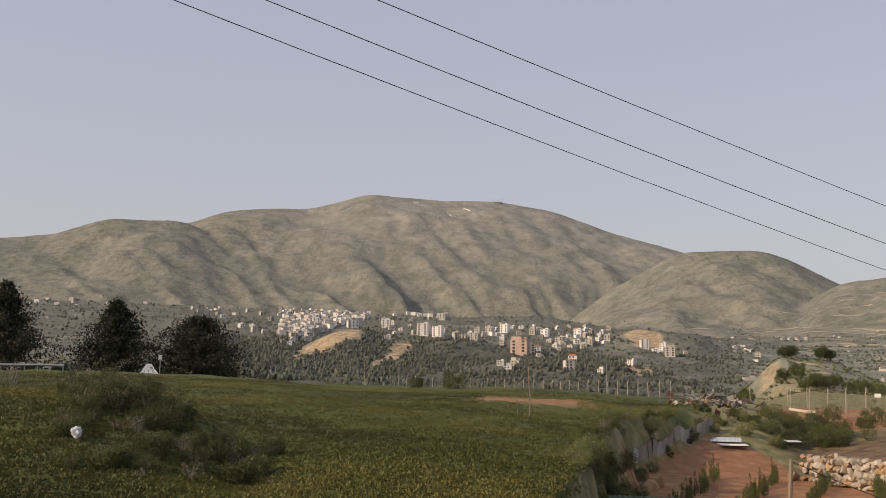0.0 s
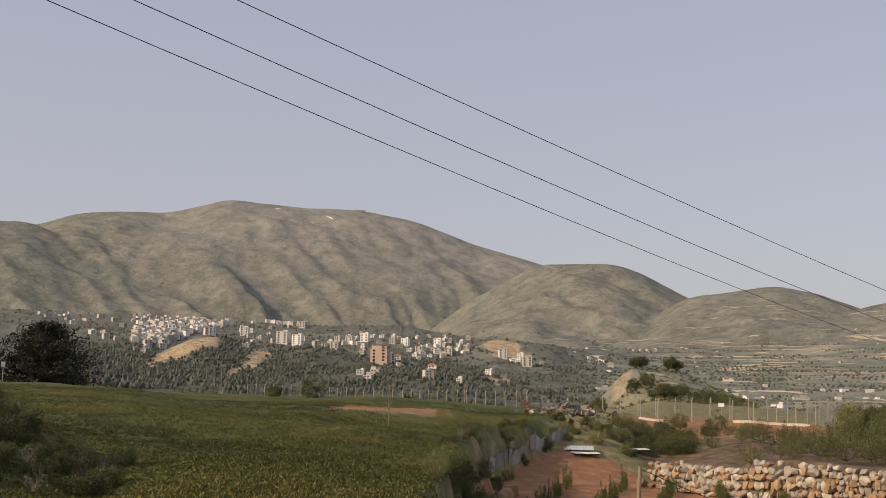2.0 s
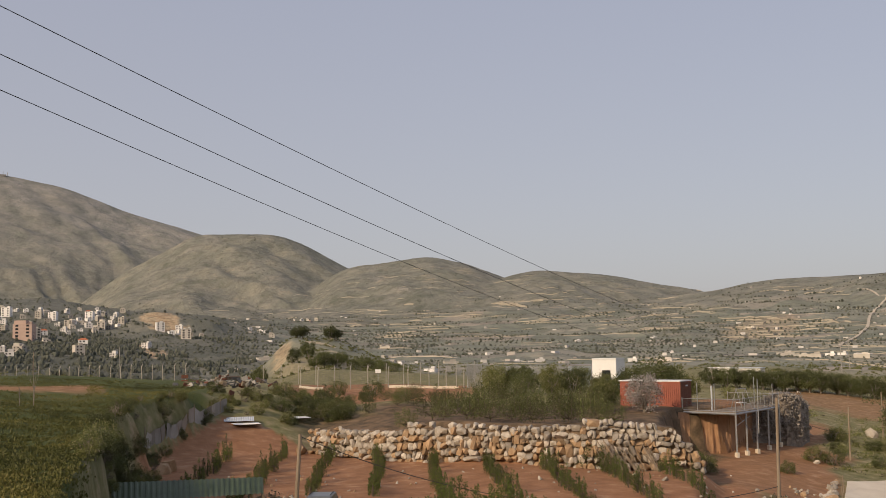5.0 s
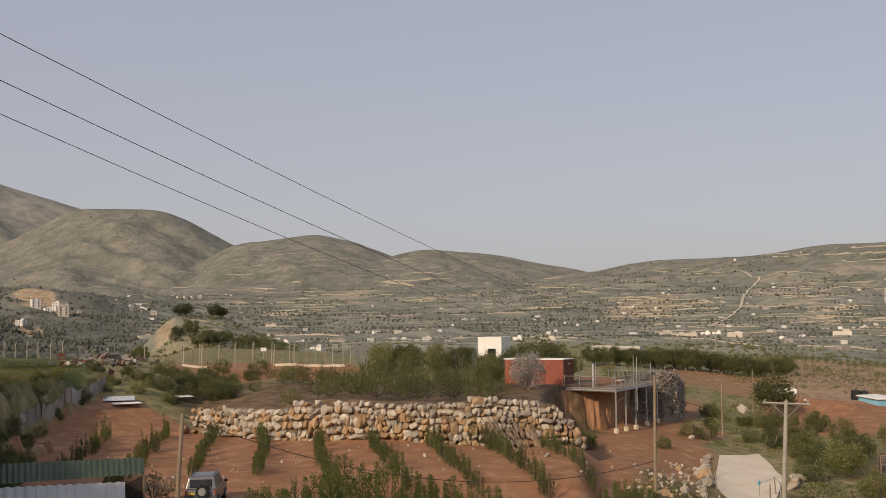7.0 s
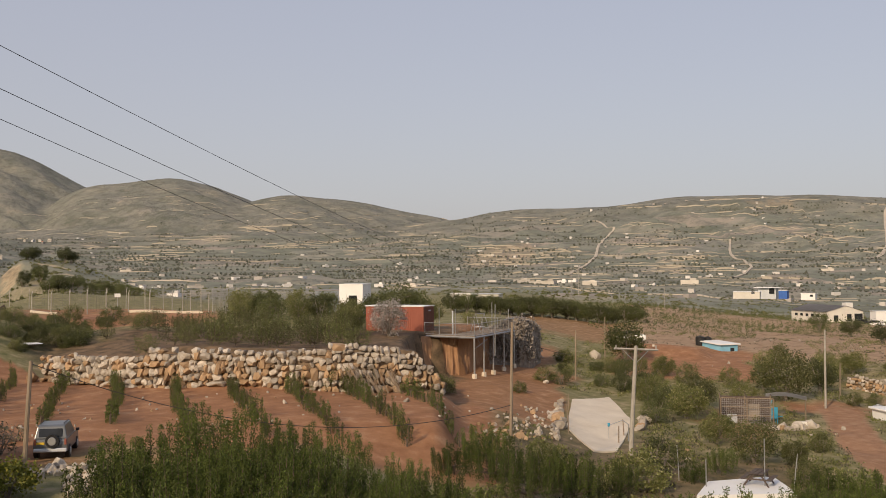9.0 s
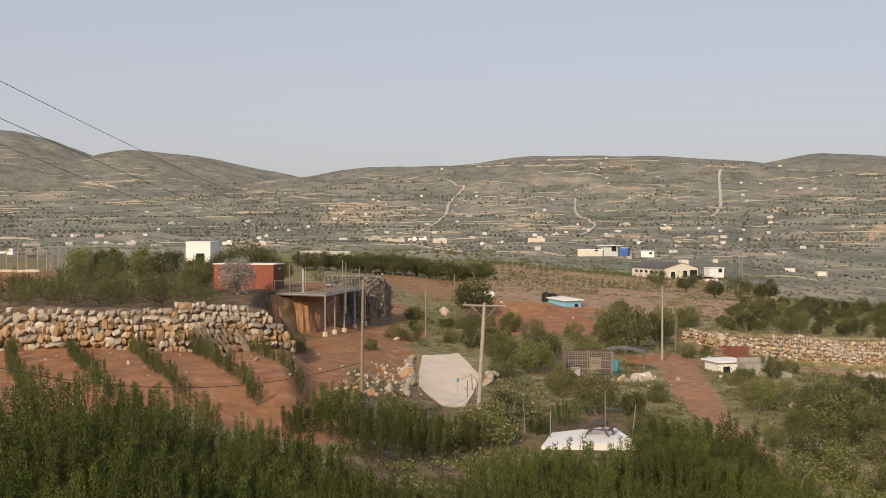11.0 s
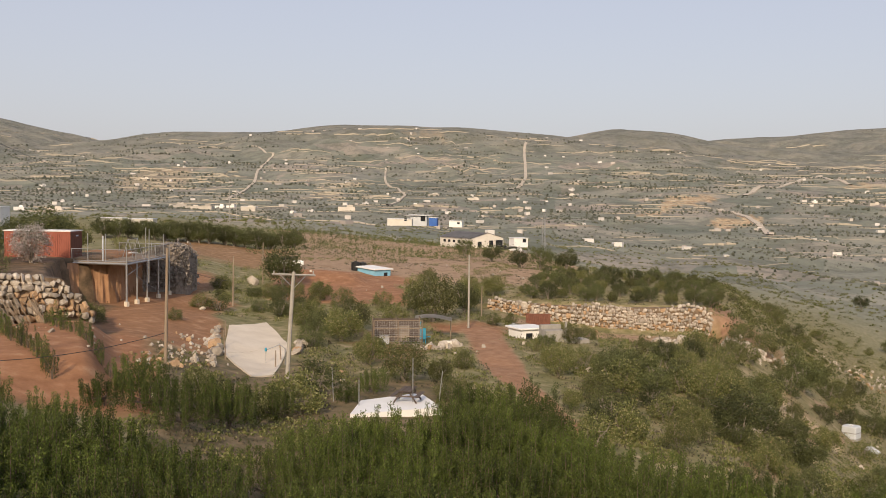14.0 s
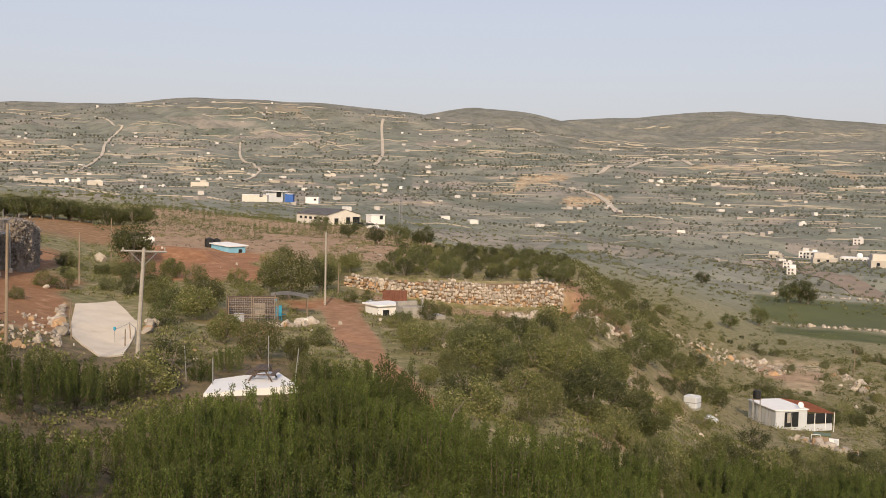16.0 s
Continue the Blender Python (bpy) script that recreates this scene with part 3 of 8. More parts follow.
    crag = node(t, "ShaderNodeBump", Strength=0.9, Distance=11.0)
    hm = t.nodes.new("ShaderNodeMath")
    hm.operation = "MULTIPLY"
    flat = t.nodes.new("ShaderNodeMath")
    flat.operation, flat.use_clamp = "SUBTRACT", True
    t.links.new(zone("far"), flat.inputs[0]), t.links.new(mixed(t, 1.0, zone("tilled"), (0.6, 0.6, 0.6), "MULTIPLY"), flat.inputs[1])
    t.links.new(noise_fac(t, 0.022, 8.0, rough=0.7), hm.inputs[0]), t.links.new(flat.outputs[0], hm.inputs[1])
    t.links.new(hm.outputs[0], crag.inputs["Height"])
    t.links.new(crag.outputs[0], near.inputs["Normal"])
    return m


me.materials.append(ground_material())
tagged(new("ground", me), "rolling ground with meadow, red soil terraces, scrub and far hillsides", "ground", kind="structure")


# ---- small builders ----
def part(name, bm, mat, parent, label=""):
    m = bpy.data.meshes.new(name)
    bm.to_mesh(m)
    bm.free()
    m.materials.append(mat)
    ob = new(name, m)
    ob.parent = parent
    return tagged(ob, label)


def share(name, me, parent, m=None, label=""):
    ob = new(name, me)
    ob.parent = parent
    if m is not None:
        ob.matrix_basis = m
    return tagged(ob, label)


def thing(name, label, category, at, rz=0.0, group="", kind=""):
    ob = new(name)
    ob.empty_display_size = 0.3
    ob.location, ob.rotation_euler = at, (0, 0, radians(rz))
    return tagged(ob, label, category, group, kind)


def box(sx, sy, sz, x=0, y=0, z=0, bevel=0.0, bm=None, m=None):
    """A box standing on z, centred in x and y."""
    bm = bm or bmesh.new()
    new_geo = bmesh.ops.create_cube(bm, size=1.0)["verts"]
    mat = Matrix.Translation((x, y, z + sz / 2)) @ Matrix.Diagonal((sx, sy, sz, 1))
    bmesh.ops.transform(bm, matrix=(m @ mat) if m is not None else mat, verts=new_geo)
    if bevel:
        edges = {e for v in new_geo for e in v.link_edges}
        bmesh.ops.bevel(bm, geom=list(edges), offset=bevel, segments=1, affect="EDGES", profile=0.6)
    return bm


def tube(points, radius, sides=6, bm=None, r_end=None):
    """A round bar along points, tapering to r_end."""
    bm = bm or bmesh.new()
    pts = [Vector(p) for p in points]
    rings = []
    for k, p in enumerate(pts):
        d = (pts[min(k + 1, len(pts) - 1)] - pts[max(k - 1, 0)]).normalized()
        side = d.cross(Vector((0, 0, 1)) if abs(d.z) < 0.9 else Vector((1, 0, 0))).normalized()
        up = side.cross(d)
        rad = radius + ((r_end if r_end is not None else radius) - radius) * k / max(len(pts) - 1, 1)
        rings.append([bm.verts.new(p + (side * math.cos(a) + up * math.sin(a)) * rad) for a in (2 * math.pi * s / sides for s in range(sides))])
    for a, b in zip(rings, rings[1:]):
        for s in range(sides):
            bm.faces.new((a[s], a[(s + 1) % sides], b[(s + 1) % sides], b[s]))
    bm.faces.new(rings[0][::-1]), bm.faces.new(rings[-1])
    return bm


def sheet(nx, length, depth, wave, amp, bm=None):
    """A corrugated sheet in x and y, ribs along y, with thickness."""
    bm = bm or bmesh.new()
    n = max(2, int(length / wave * 4))
    rows = []
    for side in (0, 1):
        for y in (0, depth):
            rows.append([bm.verts.new((length * k / n, y, amp * math.sin(math.pi / 2 * k) - side * 0.01)) for k in range(n + 1)])
    for k in range(n):
        bm.faces.new((rows[0][k], rows[0][k + 1], rows[1][k + 1], rows[1][k]))
        bm.faces.new((rows[2][k], rows[3][k], rows[3][k + 1], rows[2][k + 1]))
    return bm
# ---- foliage ----
def leaf_quads(centres, size, rng, upright=0.3):
    """Small leaf blades at the centres, as vertices and faces."""
    n = len(centres)
    d = rng.normal(size=(n, 3))
    d[:, 2] += upright * 2
    d /= np.linalg.norm(d, axis=1, keepdims=True)
    s = np.cross(d, rng.normal(size=(n, 3)))
    s /= np.linalg.norm(s, axis=1, keepdims=True) + 1e-9
    sz = size * rng.uniform(0.7, 1.4, (n, 1))
    d, s = d * sz, s * sz * 0.36
    v = np.stack([centres - d * 0.5, centres - d * 0.02 + s, centres + d * 0.5, centres - d * 0.02 - s], 1).reshape(-1, 3)
    return v, np.arange(4 * n).reshape(-1, 4)


def leaves_mesh(name, centres, size, mat, rng, upright=0.3):
    v, q = leaf_quads(np.asarray(centres), size, rng, upright)
    return mesh_from(name, v.tolist(), q.tolist(), mat)


def branches_mesh(name, lines, mat, sides=5):
    bm = bmesh.new()
    for pts, r0, r1 in lines:
        old = bm.verts[:]
        tube(pts, r0, sides, bm, r1)
        if old:  # grown together with the limb it springs from
            fresh = bm.verts[:][len(old):len(old) + 2]
            bm.faces.new((*fresh, min(old, key=lambda v: (v.co - fresh[0].co).length_squared)))
    me = bpy.data.meshes.new(name)
    bm.to_mesh(me)
    bm.free()
    me.materials.append(mat)
    return me


def tree(name, label, category, lines, bark, centres, size, leaf, rng, upright=0.3):
    root = new(name)
    tagged(root, label, category)
    share("trunk", branches_mesh("trunk", lines, bark), root)
    share("crown", leaves_mesh("crown", centres, size, leaf, rng, upright), root)
    return root


def upright_fruit_tree(rng, h=2.6, spread=0.9, shoots=16, per=46, leaf=M_SHOOT, label="fruit tree with many upright leafy shoots", name="fruit_tree", thick=1.0, size=0.066, foot=0.3, upright=1.5):
    """A short trunk that breaks into steep shoots, each clothed in leaves to its tip."""
    lines = [([(0, 0, -0.25), (0.02, 0.01, 0.3), (0, 0.03, 0.55)], 0.07, 0.05)]
    cs = []
    for k in range(shoots):
        a = 2 * math.pi * (k + rng.uniform(-0.3, 0.3)) / shoots * 2.4
        q = spread * math.sqrt((k + 0.5) / shoots)
        top = np.array([q * math.cos(a), q * math.sin(a), h * rng.uniform(0.62, 1.08) * (1 - 0.15 * (q / spread) ** 2)])
        mid = np.array([top[0] * 0.88, top[1] * 0.88, foot * h])
        lines.append(([(0, 0.02, 0.4), tuple(mid), tuple(top)], 0.028, 0.008))
        f = rng.uniform(0, 1, (per, 1)) ** 0.8
        c = mid * (1 - f) + top * f + np.clip(rng.normal(size=(per, 3)), -1.6, 1.6) * np.array([0.058, 0.058, 0.04]) * thick * (1.15 - 0.35 * f)
        c[:, 2] -= 0.45 * (1 - f[:, 0])
        cs.append(c)
    return tree(name, label, "tree", lines, M_BARK, np.concatenate(cs), size, leaf, rng, upright)


def round_tree(rng, h=4.0, spread=2.0, trunk=0.9, clumps=60, per=70, leaf=M_OLIVE, size=0.2, bark=M_PALEBARK, name="tree", label="round-crowned broadleaf tree", stems=4, flat=0.8):
    """Several limbs and a broken crown made of leaf clumps at the limbs' ends."""
    lines, cs = [], []
    for k in range(stems):
        a = 2 * math.pi * (k + rng.uniform(-0.3, 0.3)) / stems
        q = spread * rng.uniform(0.35, 0.7)
        tip = (q * math.cos(a), q * math.sin(a), h * rng.uniform(0.6, 0.85))
        mid = (tip[0] * 0.4, tip[1] * 0.4, trunk + 0.2 * h)
        lines.append(([(0.05 * math.cos(a), 0.05 * math.sin(a), -0.3), (tip[0] * 0.1, tip[1] * 0.1, trunk * 0.7), mid, tip], 0.035 * h, 0.012 * h))
        for j in range(3):
            e = np.array(mid) + (np.array(tip) - np.array(mid)) * rng.uniform(0.2, 0.9)
            o = e + rng.normal(size=3) * spread * 0.3
            lines.append(([tuple(e), tuple(o)], 0.012 * h, 0.004 * h))
    for k in range(clumps):
        d = rng.normal(size=3)
        d /= np.linalg.norm(d)
        q = rng.uniform(0.45, 1.0) ** 0.6
        c = np.array([d[0] * spread * q, d[1] * spread * q, trunk + (h - trunk) * (0.5 + 0.5 * flat * d[2] * q + 0.1 * rng.normal())])
        cs.append(c + rng.normal(size=(per, 3)) * spread * 0.14)
    return tree(name, label, name.split("_")[-1] if name != "tree" else "tree", lines, bark, np.concatenate(cs), size, leaf, rng, 0.1)


def conifer(rng, h, spread, label, taper=0.62):
    """A heavy dark cypress-like conifer, ragged at the edge."""
    lines = [([(0, 0, -0.5), (0, 0, h * 0.5), (0.1, 0, h * 0.96)], 0.24, 0.04)]
    cs = []
    for k in range(230):
        f = rng.uniform(0.06, 1.0)
        a = rng.uniform(0, 2 * math.pi)
        width = spread * (1 - f) ** taper * min(1, 0.7 + f * 2.5) * rng.uniform(0.5, 1.15) * (1 + 0.22 * math.sin(3 * a + 9 * f))
        tip = np.array([width * math.cos(a), width * math.sin(a), h * f + 0.12 * width])
        lines.append(([(0, 0, h * f - 0.2 * width), tuple(tip)], 0.04, 0.01))
        g = rng.uniform(0.25, 1.05, (75, 1))
        base = np.array([0, 0, h * f - 0.2 * width])
        cs.append(base + (tip - base) * g + rng.normal(size=(75, 3)) * np.array([0.36, 0.36, 0.3]))
    return tree("conifer", label, "tree", lines, M_BARK, np.concatenate(cs), 0.3, M_CONIFER, rng, 0.4)


def plant_out(protos, spots, rng, group, smin=0.85, smax=1.15, sink=0.05):
    """Copies of the prototypes at the spots (bearing, range), each turned and sized a little differently."""
    for k, (az, r) in enumerate(spots):
        s = rng.uniform(smin, smax)
        p = P(az, r)
        o = copy_thing(protos[k % len(protos)], Matrix.Translation(p - Vector((0, 0, sink))) @ Matrix.Rotation(rng.uniform(0, 6.28), 4, "Z"))
        o.scale = (s * rng.uniform(0.9, 1.1), s * rng.uniform(0.9, 1.1), s)
        tagged(o, group=group)


def drop(protos):
    for p in protos:
        for o in (*p.children_recursive, p):
            bpy.data.objects.remove(o)


def blob_mesh(name, spots, mat, rng, rough=0.28):
    """Many small rounded clumps in one mesh: spots are rows of x, y, z, width, height."""
    bm = bmesh.new()
    bmesh.ops.create_icosphere(bm, subdivisions=1, radius=1.0)
    base = np.array([v.co[:] for v in bm.verts])
    tri = np.array([[v.index for v in f.verts] for f in bm.faces])
    bm.free()
    spots = np.asarray(spots, float)
    n, m = len(spots), len(base)
    k = 1 + rng.normal(size=(n, m, 1)) * rough
    v = base[None] * k * np.stack([spots[:, 3], spots[:, 3], spots[:, 4]], -1)[:, None]
    v = v + spots[:, None, :3]
    f = tri[None] + (np.arange(n) * m)[:, None, None]
    return mesh_from(name, v.reshape(-1, 3).tolist(), f.reshape(-1, 3).tolist(), mat)


def tuft_mesh(name, spots, mat, rng, per, size, upright=0.6):
    """Many leafy tufts in one mesh: spots are rows of x, y, z, width, height."""
    spots = np.asarray(spots, float)
    o = rng.normal(size=(len(spots), per, 3)) * 0.45
    o[:, :, 2] = np.abs(o[:, :, 2])
    c = spots[:, None, :3] + o * np.stack([spots[:, 3], spots[:, 3], spots[:, 4]], -1)[:, None]
    return leaves_mesh(name, c.reshape(-1, 3), size, mat, rng, upright)


def on_ground(az, r):
    az, r = np.asarray(az, float), np.asarray(r, float)
    x, y = r * np.sin(np.radians(az)), r * np.cos(np.radians(az))
    return np.stack([x, y, height(x, y)], -1)


def level_line(az, r, length, n):
    """Bearings and ranges of a line that keeps to the height of the land at its middle."""
    a = az + np.linspace(-0.5, 0.5, n) * math.degrees(length / r)
    off = np.linspace(-0.07, 0.07, 41) * r
    d = (r + off)[None] + np.zeros((n, 1))
    z = lie(a[:, None] + 0 * d, d)
    miss = np.abs(z - lie(np.array([az]), np.array([r]))) + np.abs(off)[None] * 0.02
    d = d[np.arange(n), np.argmin(miss, 1)]
    soft = np.pad(d, 2, mode="edge")
    return a, sum(soft[k:k + n] for k in range(5)) / 5


def stuff(name, me, label, category):
    return tagged(new(name, me), label, category, kind="stuff")
# ---- retaining walls of rough stone ----
def stone_meshes(name, mats, count, rng):
    out = []
    for k in range(count):
        bm = bmesh.new()
        for j in range(22):  # a broken block: the hull of scattered corners
            d = rng.normal(size=3)
            d /= (np.abs(d) ** 12).sum() ** (1 / 12)
            bm.verts.new(d * 0.5 * rng.uniform(0.8, 1.08))
        hull = bmesh.ops.convex_hull(bm, input=bm.verts[:])
        bmesh.ops.delete(bm, geom=[v for v in hull["geom_interior"] if isinstance(v, bmesh.types.BMVert)], context="VERTS")
        me = bpy.data.meshes.new(name)
        bm.to_mesh(me)
        bm.free()
        me.materials.append(mats[k % len(mats)])
        out.append(me)
    return out


STONES = stone_meshes("stone", [M_STONE, M_STONE, M_STONE, M_STONE_OCHRE, M_STONE], 20, np.random.default_rng(3))


def stone_wall(name, label, line, course, rng, ochre, thick=0.6, limit=620):
    """A dry-stone face along line, which gives (place on the foot, top height) for u from 0 to 1."""
    n = 60
    pts = [line(k / n) for k in range(n + 1)]
    run = [0.0]
    for a, b in zip(pts, pts[1:]):
        run.append(run[-1] + (b[0] - a[0]).xy.length)
    length = run[-1]
    root = tagged(thing(name, label, "stone wall", pts[n // 2][0]), kind="structure")
    inv = Matrix.Translation(-pts[n // 2][0])
    bm = bmesh.new()
    rows = []
    for k, (p, top) in enumerate(pts):
        d = (pts[min(k + 1, n)][0] - pts[max(k - 1, 0)][0]).xy.normalized()
        back = Vector((-d.y, d.x, 0))
        if back.dot(p) < 0:
            back = -back
        rows.append([bm.verts.new(inv @ q) for q in (p + back * 0.12 - Vector((0, 0, 0.8)), Vector((p.x, p.y, top - 0.18)) + back * 0.3, Vector((p.x, p.y, top - 0.18)) + back * 1.3, p + back * 1.3 - Vector((0, 0, 0.8)))])
    for a, b in zip(rows, rows[1:]):
        for s in range(4):
            bm.faces.new((a[s], b[s], b[(s + 1) % 4], a[(s + 1) % 4]))
    bm.faces.new(rows[0]), bm.faces.new(rows[-1][::-1])
    part("rubble_backing", bm, M_RUBBLE, root, "dark earth and rubble packed behind the stones")
    made = 0
    z = 0.0
    while made < limit:
        h0 = course * rng.uniform(0.8, 1.2)
        x = rng.uniform(-0.3, 0)
        any_here = False
        while x < length:
            w = course * rng.choice([0.55, 0.8, 1.0, 1.25, 1.7], p=[0.22, 0.3, 0.26, 0.15, 0.07])
            h = h0 * rng.uniform(0.75, 1.12) * (1.4 if rng.random() < 0.1 else 1.0)
            u = np.interp(x + w / 2, run, np.arange(n + 1))
            k = int(min(u, n - 1))
            p = pts[k][0].lerp(pts[k + 1][0], u - k)
            top = pts[k][1] + (pts[k + 1][1] - pts[k][1]) * (u - k)
            if p.z + z + h * 0.45 < top + rng.uniform(-0.1, 0.12):
                any_here = True
                d = (pts[k + 1][0] - pts[k][0]).xy.normalized()
                back = Vector((-d.y, d.x, 0))
                if back.dot(p) < 0:
                    back = -back
                lean = 0.12 * z + rng.uniform(-0.06, 0.1)
                low = ochre and z < course * 3.2
                me = STONES[[3, 8, 13, 18][made % 4]] if (low and rng.random() < 0.42) or rng.random() < 0.1 else STONES[rng.choice([k for k in range(20) if k % 5 != 3])]
                rot = Matrix.Rotation(math.atan2(d.y, d.x) + rng.normal() * 0.16, 4, "Z") @ Matrix.Rotation(rng.normal() * 0.1, 4, "Y") @ Matrix.Rotation(rng.normal() * 0.12, 4, "X")
                flip = Matrix.Rotation(rng.integers(0, 2) * math.pi, 4, "Z")
                share("stone", me, root, inv @ Matrix.Translation(p + back * lean + Vector((0, 0, z + h0 / 2 - 0.05 + rng.normal() * 0.07 + 0.16 * math.sin(x * 0.45 + z)))) @ rot @ flip @ Matrix.Diagonal((w * rng.uniform(0.95, 1.12), thick * rng.uniform(0.8, 1.4), h * rng.uniform(0.95, 1.12), 1)))
                made += 1
            x += w * 0.98
        z += h0 * 0.93
        if not any_here or z > 6:
            break
    return root


def upper_line(u):
    az = 18.9 + 21.2 * u
    r = np.interp(az, *WALL_RANGE) - 0.3
    p = P(az, r - 0.5)
    p = P(az, r, p.z)
    top = r * np.tan(np.radians(np.interp(az, [18.9, 20.8, 26.5, 32.5, 36.8, 38.3, 39.1, 39.8, 40.2], [-4.5, -4.36, -4.33, -4.31, -4.17, -4.33, -5.05, -5.9, -6.5])))
    return p, float(top)


stone_wall("retaining_wall", "long retaining wall of rough white and ochre boulders above red soil", upper_line, 0.5, np.random.default_rng(11), True)


def lower_line(u):
    az = 61.3 + 12.1 * u
    r = 121.5
    foot = r * math.tan(radians(np.interp(az, [61.3, 64.9, 67.7, 73.4], [-6.03, -6.69, -7.06, -6.9])))
    top = r * math.tan(radians(np.interp(az, [61.3, 64.9, 69.2, 73.0, 73.4], [-5.54, -5.84, -5.86, -5.73, -6.1])))
    return P(az, r, min(foot - 0.1, G(az, r - 1.2) - 0.1)), top


stone_wall("retaining_wall", "curved retaining wall of cream stones below an orchard terrace", lower_line, 0.37, np.random.default_rng(12), True, 0.36)


# ---- container hut and deck on stilts ----
def container_hut():
    c = P(38.95, 98, 98 * math.tan(radians(-3.43)))
    rz = facing(38.8) - 24
    hut = thing("container_hut", "orange-red metal container hut with a pale roof edge beside the deck", "hut", c, rz)
    L, D, H = 6.1, 2.45, 2.4
    body = part("body", box(L, D, H, -L / 2, D / 2, 0, 0.03), M_RED, hut)
    bm = bmesh.new()
    for k in range(30):
        box(0.09, 0.05, H - 0.3, -0.2 - k * 0.2, -0.01, 0.12, 0, bm)
    part("front_ribs", bm, M_RED, hut)
    # dark brown over the red end, with that side's shade in the colour
    part("side_panel", box(0.04, D - 0.1, H - 0.15, 0.03, D / 2, 0.05), M_RUST, hut, "dark brown end panel")
    part("roof_edge", box(L + 0.15, D + 0.15, 0.09, -L / 2, D / 2, H), M_WHITE, hut, "pale flat roof edge")
    part("sign", box(0.02, 0.5, 0.12, 0.06, D * 0.55, H - 0.45), M_PANEL, hut, "small pale plate")
    return hut


container_hut()


def deck():
    z = 98 * math.tan(radians(-3.5))
    A, B, C = P(38.98, 96.6, z), P(41.76, 93.4, z), P(43.95, 104.5, z)
    D = A + C - B
    root = thing("deck", "raised steel deck with weathered floor, mesh railing and thin posts", "deck", B)
    o = -B
    n = 14
    for k in range(n):
        bm = bmesh.new()
        a, b = A.lerp(D, k / n), A.lerp(D, (k + 0.96) / n)
        c, d = B.lerp(C, (k + 0.96) / n), B.lerp(C, k / n)
        vs = [bm.verts.new(q + o + Vector((0, 0, h))) for h in (-0.05, 0) for q in (a, b, c, d)]
        for f in ((0, 1, 2, 3), (7, 6, 5, 4), (0, 4, 5, 1), (1, 5, 6, 2), (2, 6, 7, 3), (3, 7, 4, 0)):
            bm.faces.new([vs[i] for i in f])
        part("floor_board", bm, M_WOOD, root)
    for a, b in ((A, B), (B, C), (C, D), (D, A)):
        part("beam", tube([a + o - Vector((0, 0, 0.14)), b + o - Vector((0, 0, 0.14))], 0.1, 4), M_STEEL, root)
    spots = [B, A.lerp(B, 0.45), B.lerp(C, 0.22), B.lerp(C, 0.45), B.lerp(C, 0.72), C]
    for k, s in enumerate(spots):
        if k == 1:
            continue
        foot = float(height(s.x, s.y)[0])
        part("post", tube([Vector((s.x, s.y, foot - 0.3)) + o, s + o - Vector((0, 0, 0.1))], 0.085, 6), M_STEEL, root)
        part("footing", box(0.35, 0.35, 0.5, s.x + o.x, s.y + o.y, foot + o.z - 0.1, 0.04), M_CONCRETE, root, "pale concrete footing")
    rail = [A.lerp(B, f) for f in (0.02, 0.31, 0.63, 1.0)] + [B.lerp(C, f) for f in (0.2, 0.42, 0.65, 0.85, 1.0)] + [C.lerp(D, f) for f in (0.35, 0.7, 1.0)]
    tall = [1.15, 2.5, 2.45, 1.35, 1.2, 2.9, 1.2, 2.1, 1.2, 1.2, 1.2, 1.2]
    for s, h in zip(rail, tall):
        part("rail_post", tube([s + o, s + o + Vector((0, 0, h))], 0.035, 5), M_STEEL, root)
    for a, b in ((A, B), (B, C), (C, D)):
        for h in (1.1, 0.08):
            part("rail", tube([a + o + Vector((0, 0, h)), b + o + Vector((0, 0, h))], 0.025, 5), M_STEEL, root)
        bm = bmesh.new()
        for k in range(1, 40):
            p = a.lerp(b, k / 40) + o
            tube([p + Vector((0, 0, 0.08)), p + Vector((0, 0, 1.1))], 0.006, 3, bm)
        for k in range(1, 9):
            tube([a + o + Vector((0, 0, 0.08 + k * 0.12)), b + o + Vector((0, 0, 0.08 + k * 0.12))], 0.006, 3, bm)
        part("rail_mesh", bm, M_DARKSTEEL, root, "dark wire mesh infill")
    part("brace", tube([B.lerp(C, 0.02) + o - Vector((0, 0, 1.1)), B.lerp(C, 0.3) + o - Vector((0, 0, 0.5))], 0.03, 5), M_STEEL, root)
    w = A.lerp(B, 0.47).lerp(D.lerp(C, 0.47), 0.12) + o
    part("white_post", box(0.12, 0.12, 2.2, w.x, w.y, w.z, 0.02), M_PANEL, root, "thick pale post")
    # a swing frame stands on it
    s = B.lerp(C, 0.55).lerp(A.lerp(D, 0.55), 0.35)
    swing = thing("swing_frame", "grey tubular swing frame standing on the deck", "swing", s, facing(43) + 62)
    for x in (-0.9, 0.9):
        for y in (-0.55, 0.55):
            part("leg", tube([(x, y, 0), (x * 0.95, 0, 1.75)], 0.03, 6), M_STEEL, swing)
    part("crossbar", tube([(-0.95, 0, 1.75), (0.95, 0, 1.75)], 0.03, 6), M_STEEL, swing)
    part("bench", box(1.2, 0.4, 0.06, 0, 0, 0.45, 0.01), M_WHITE, swing)
    return root


deck()


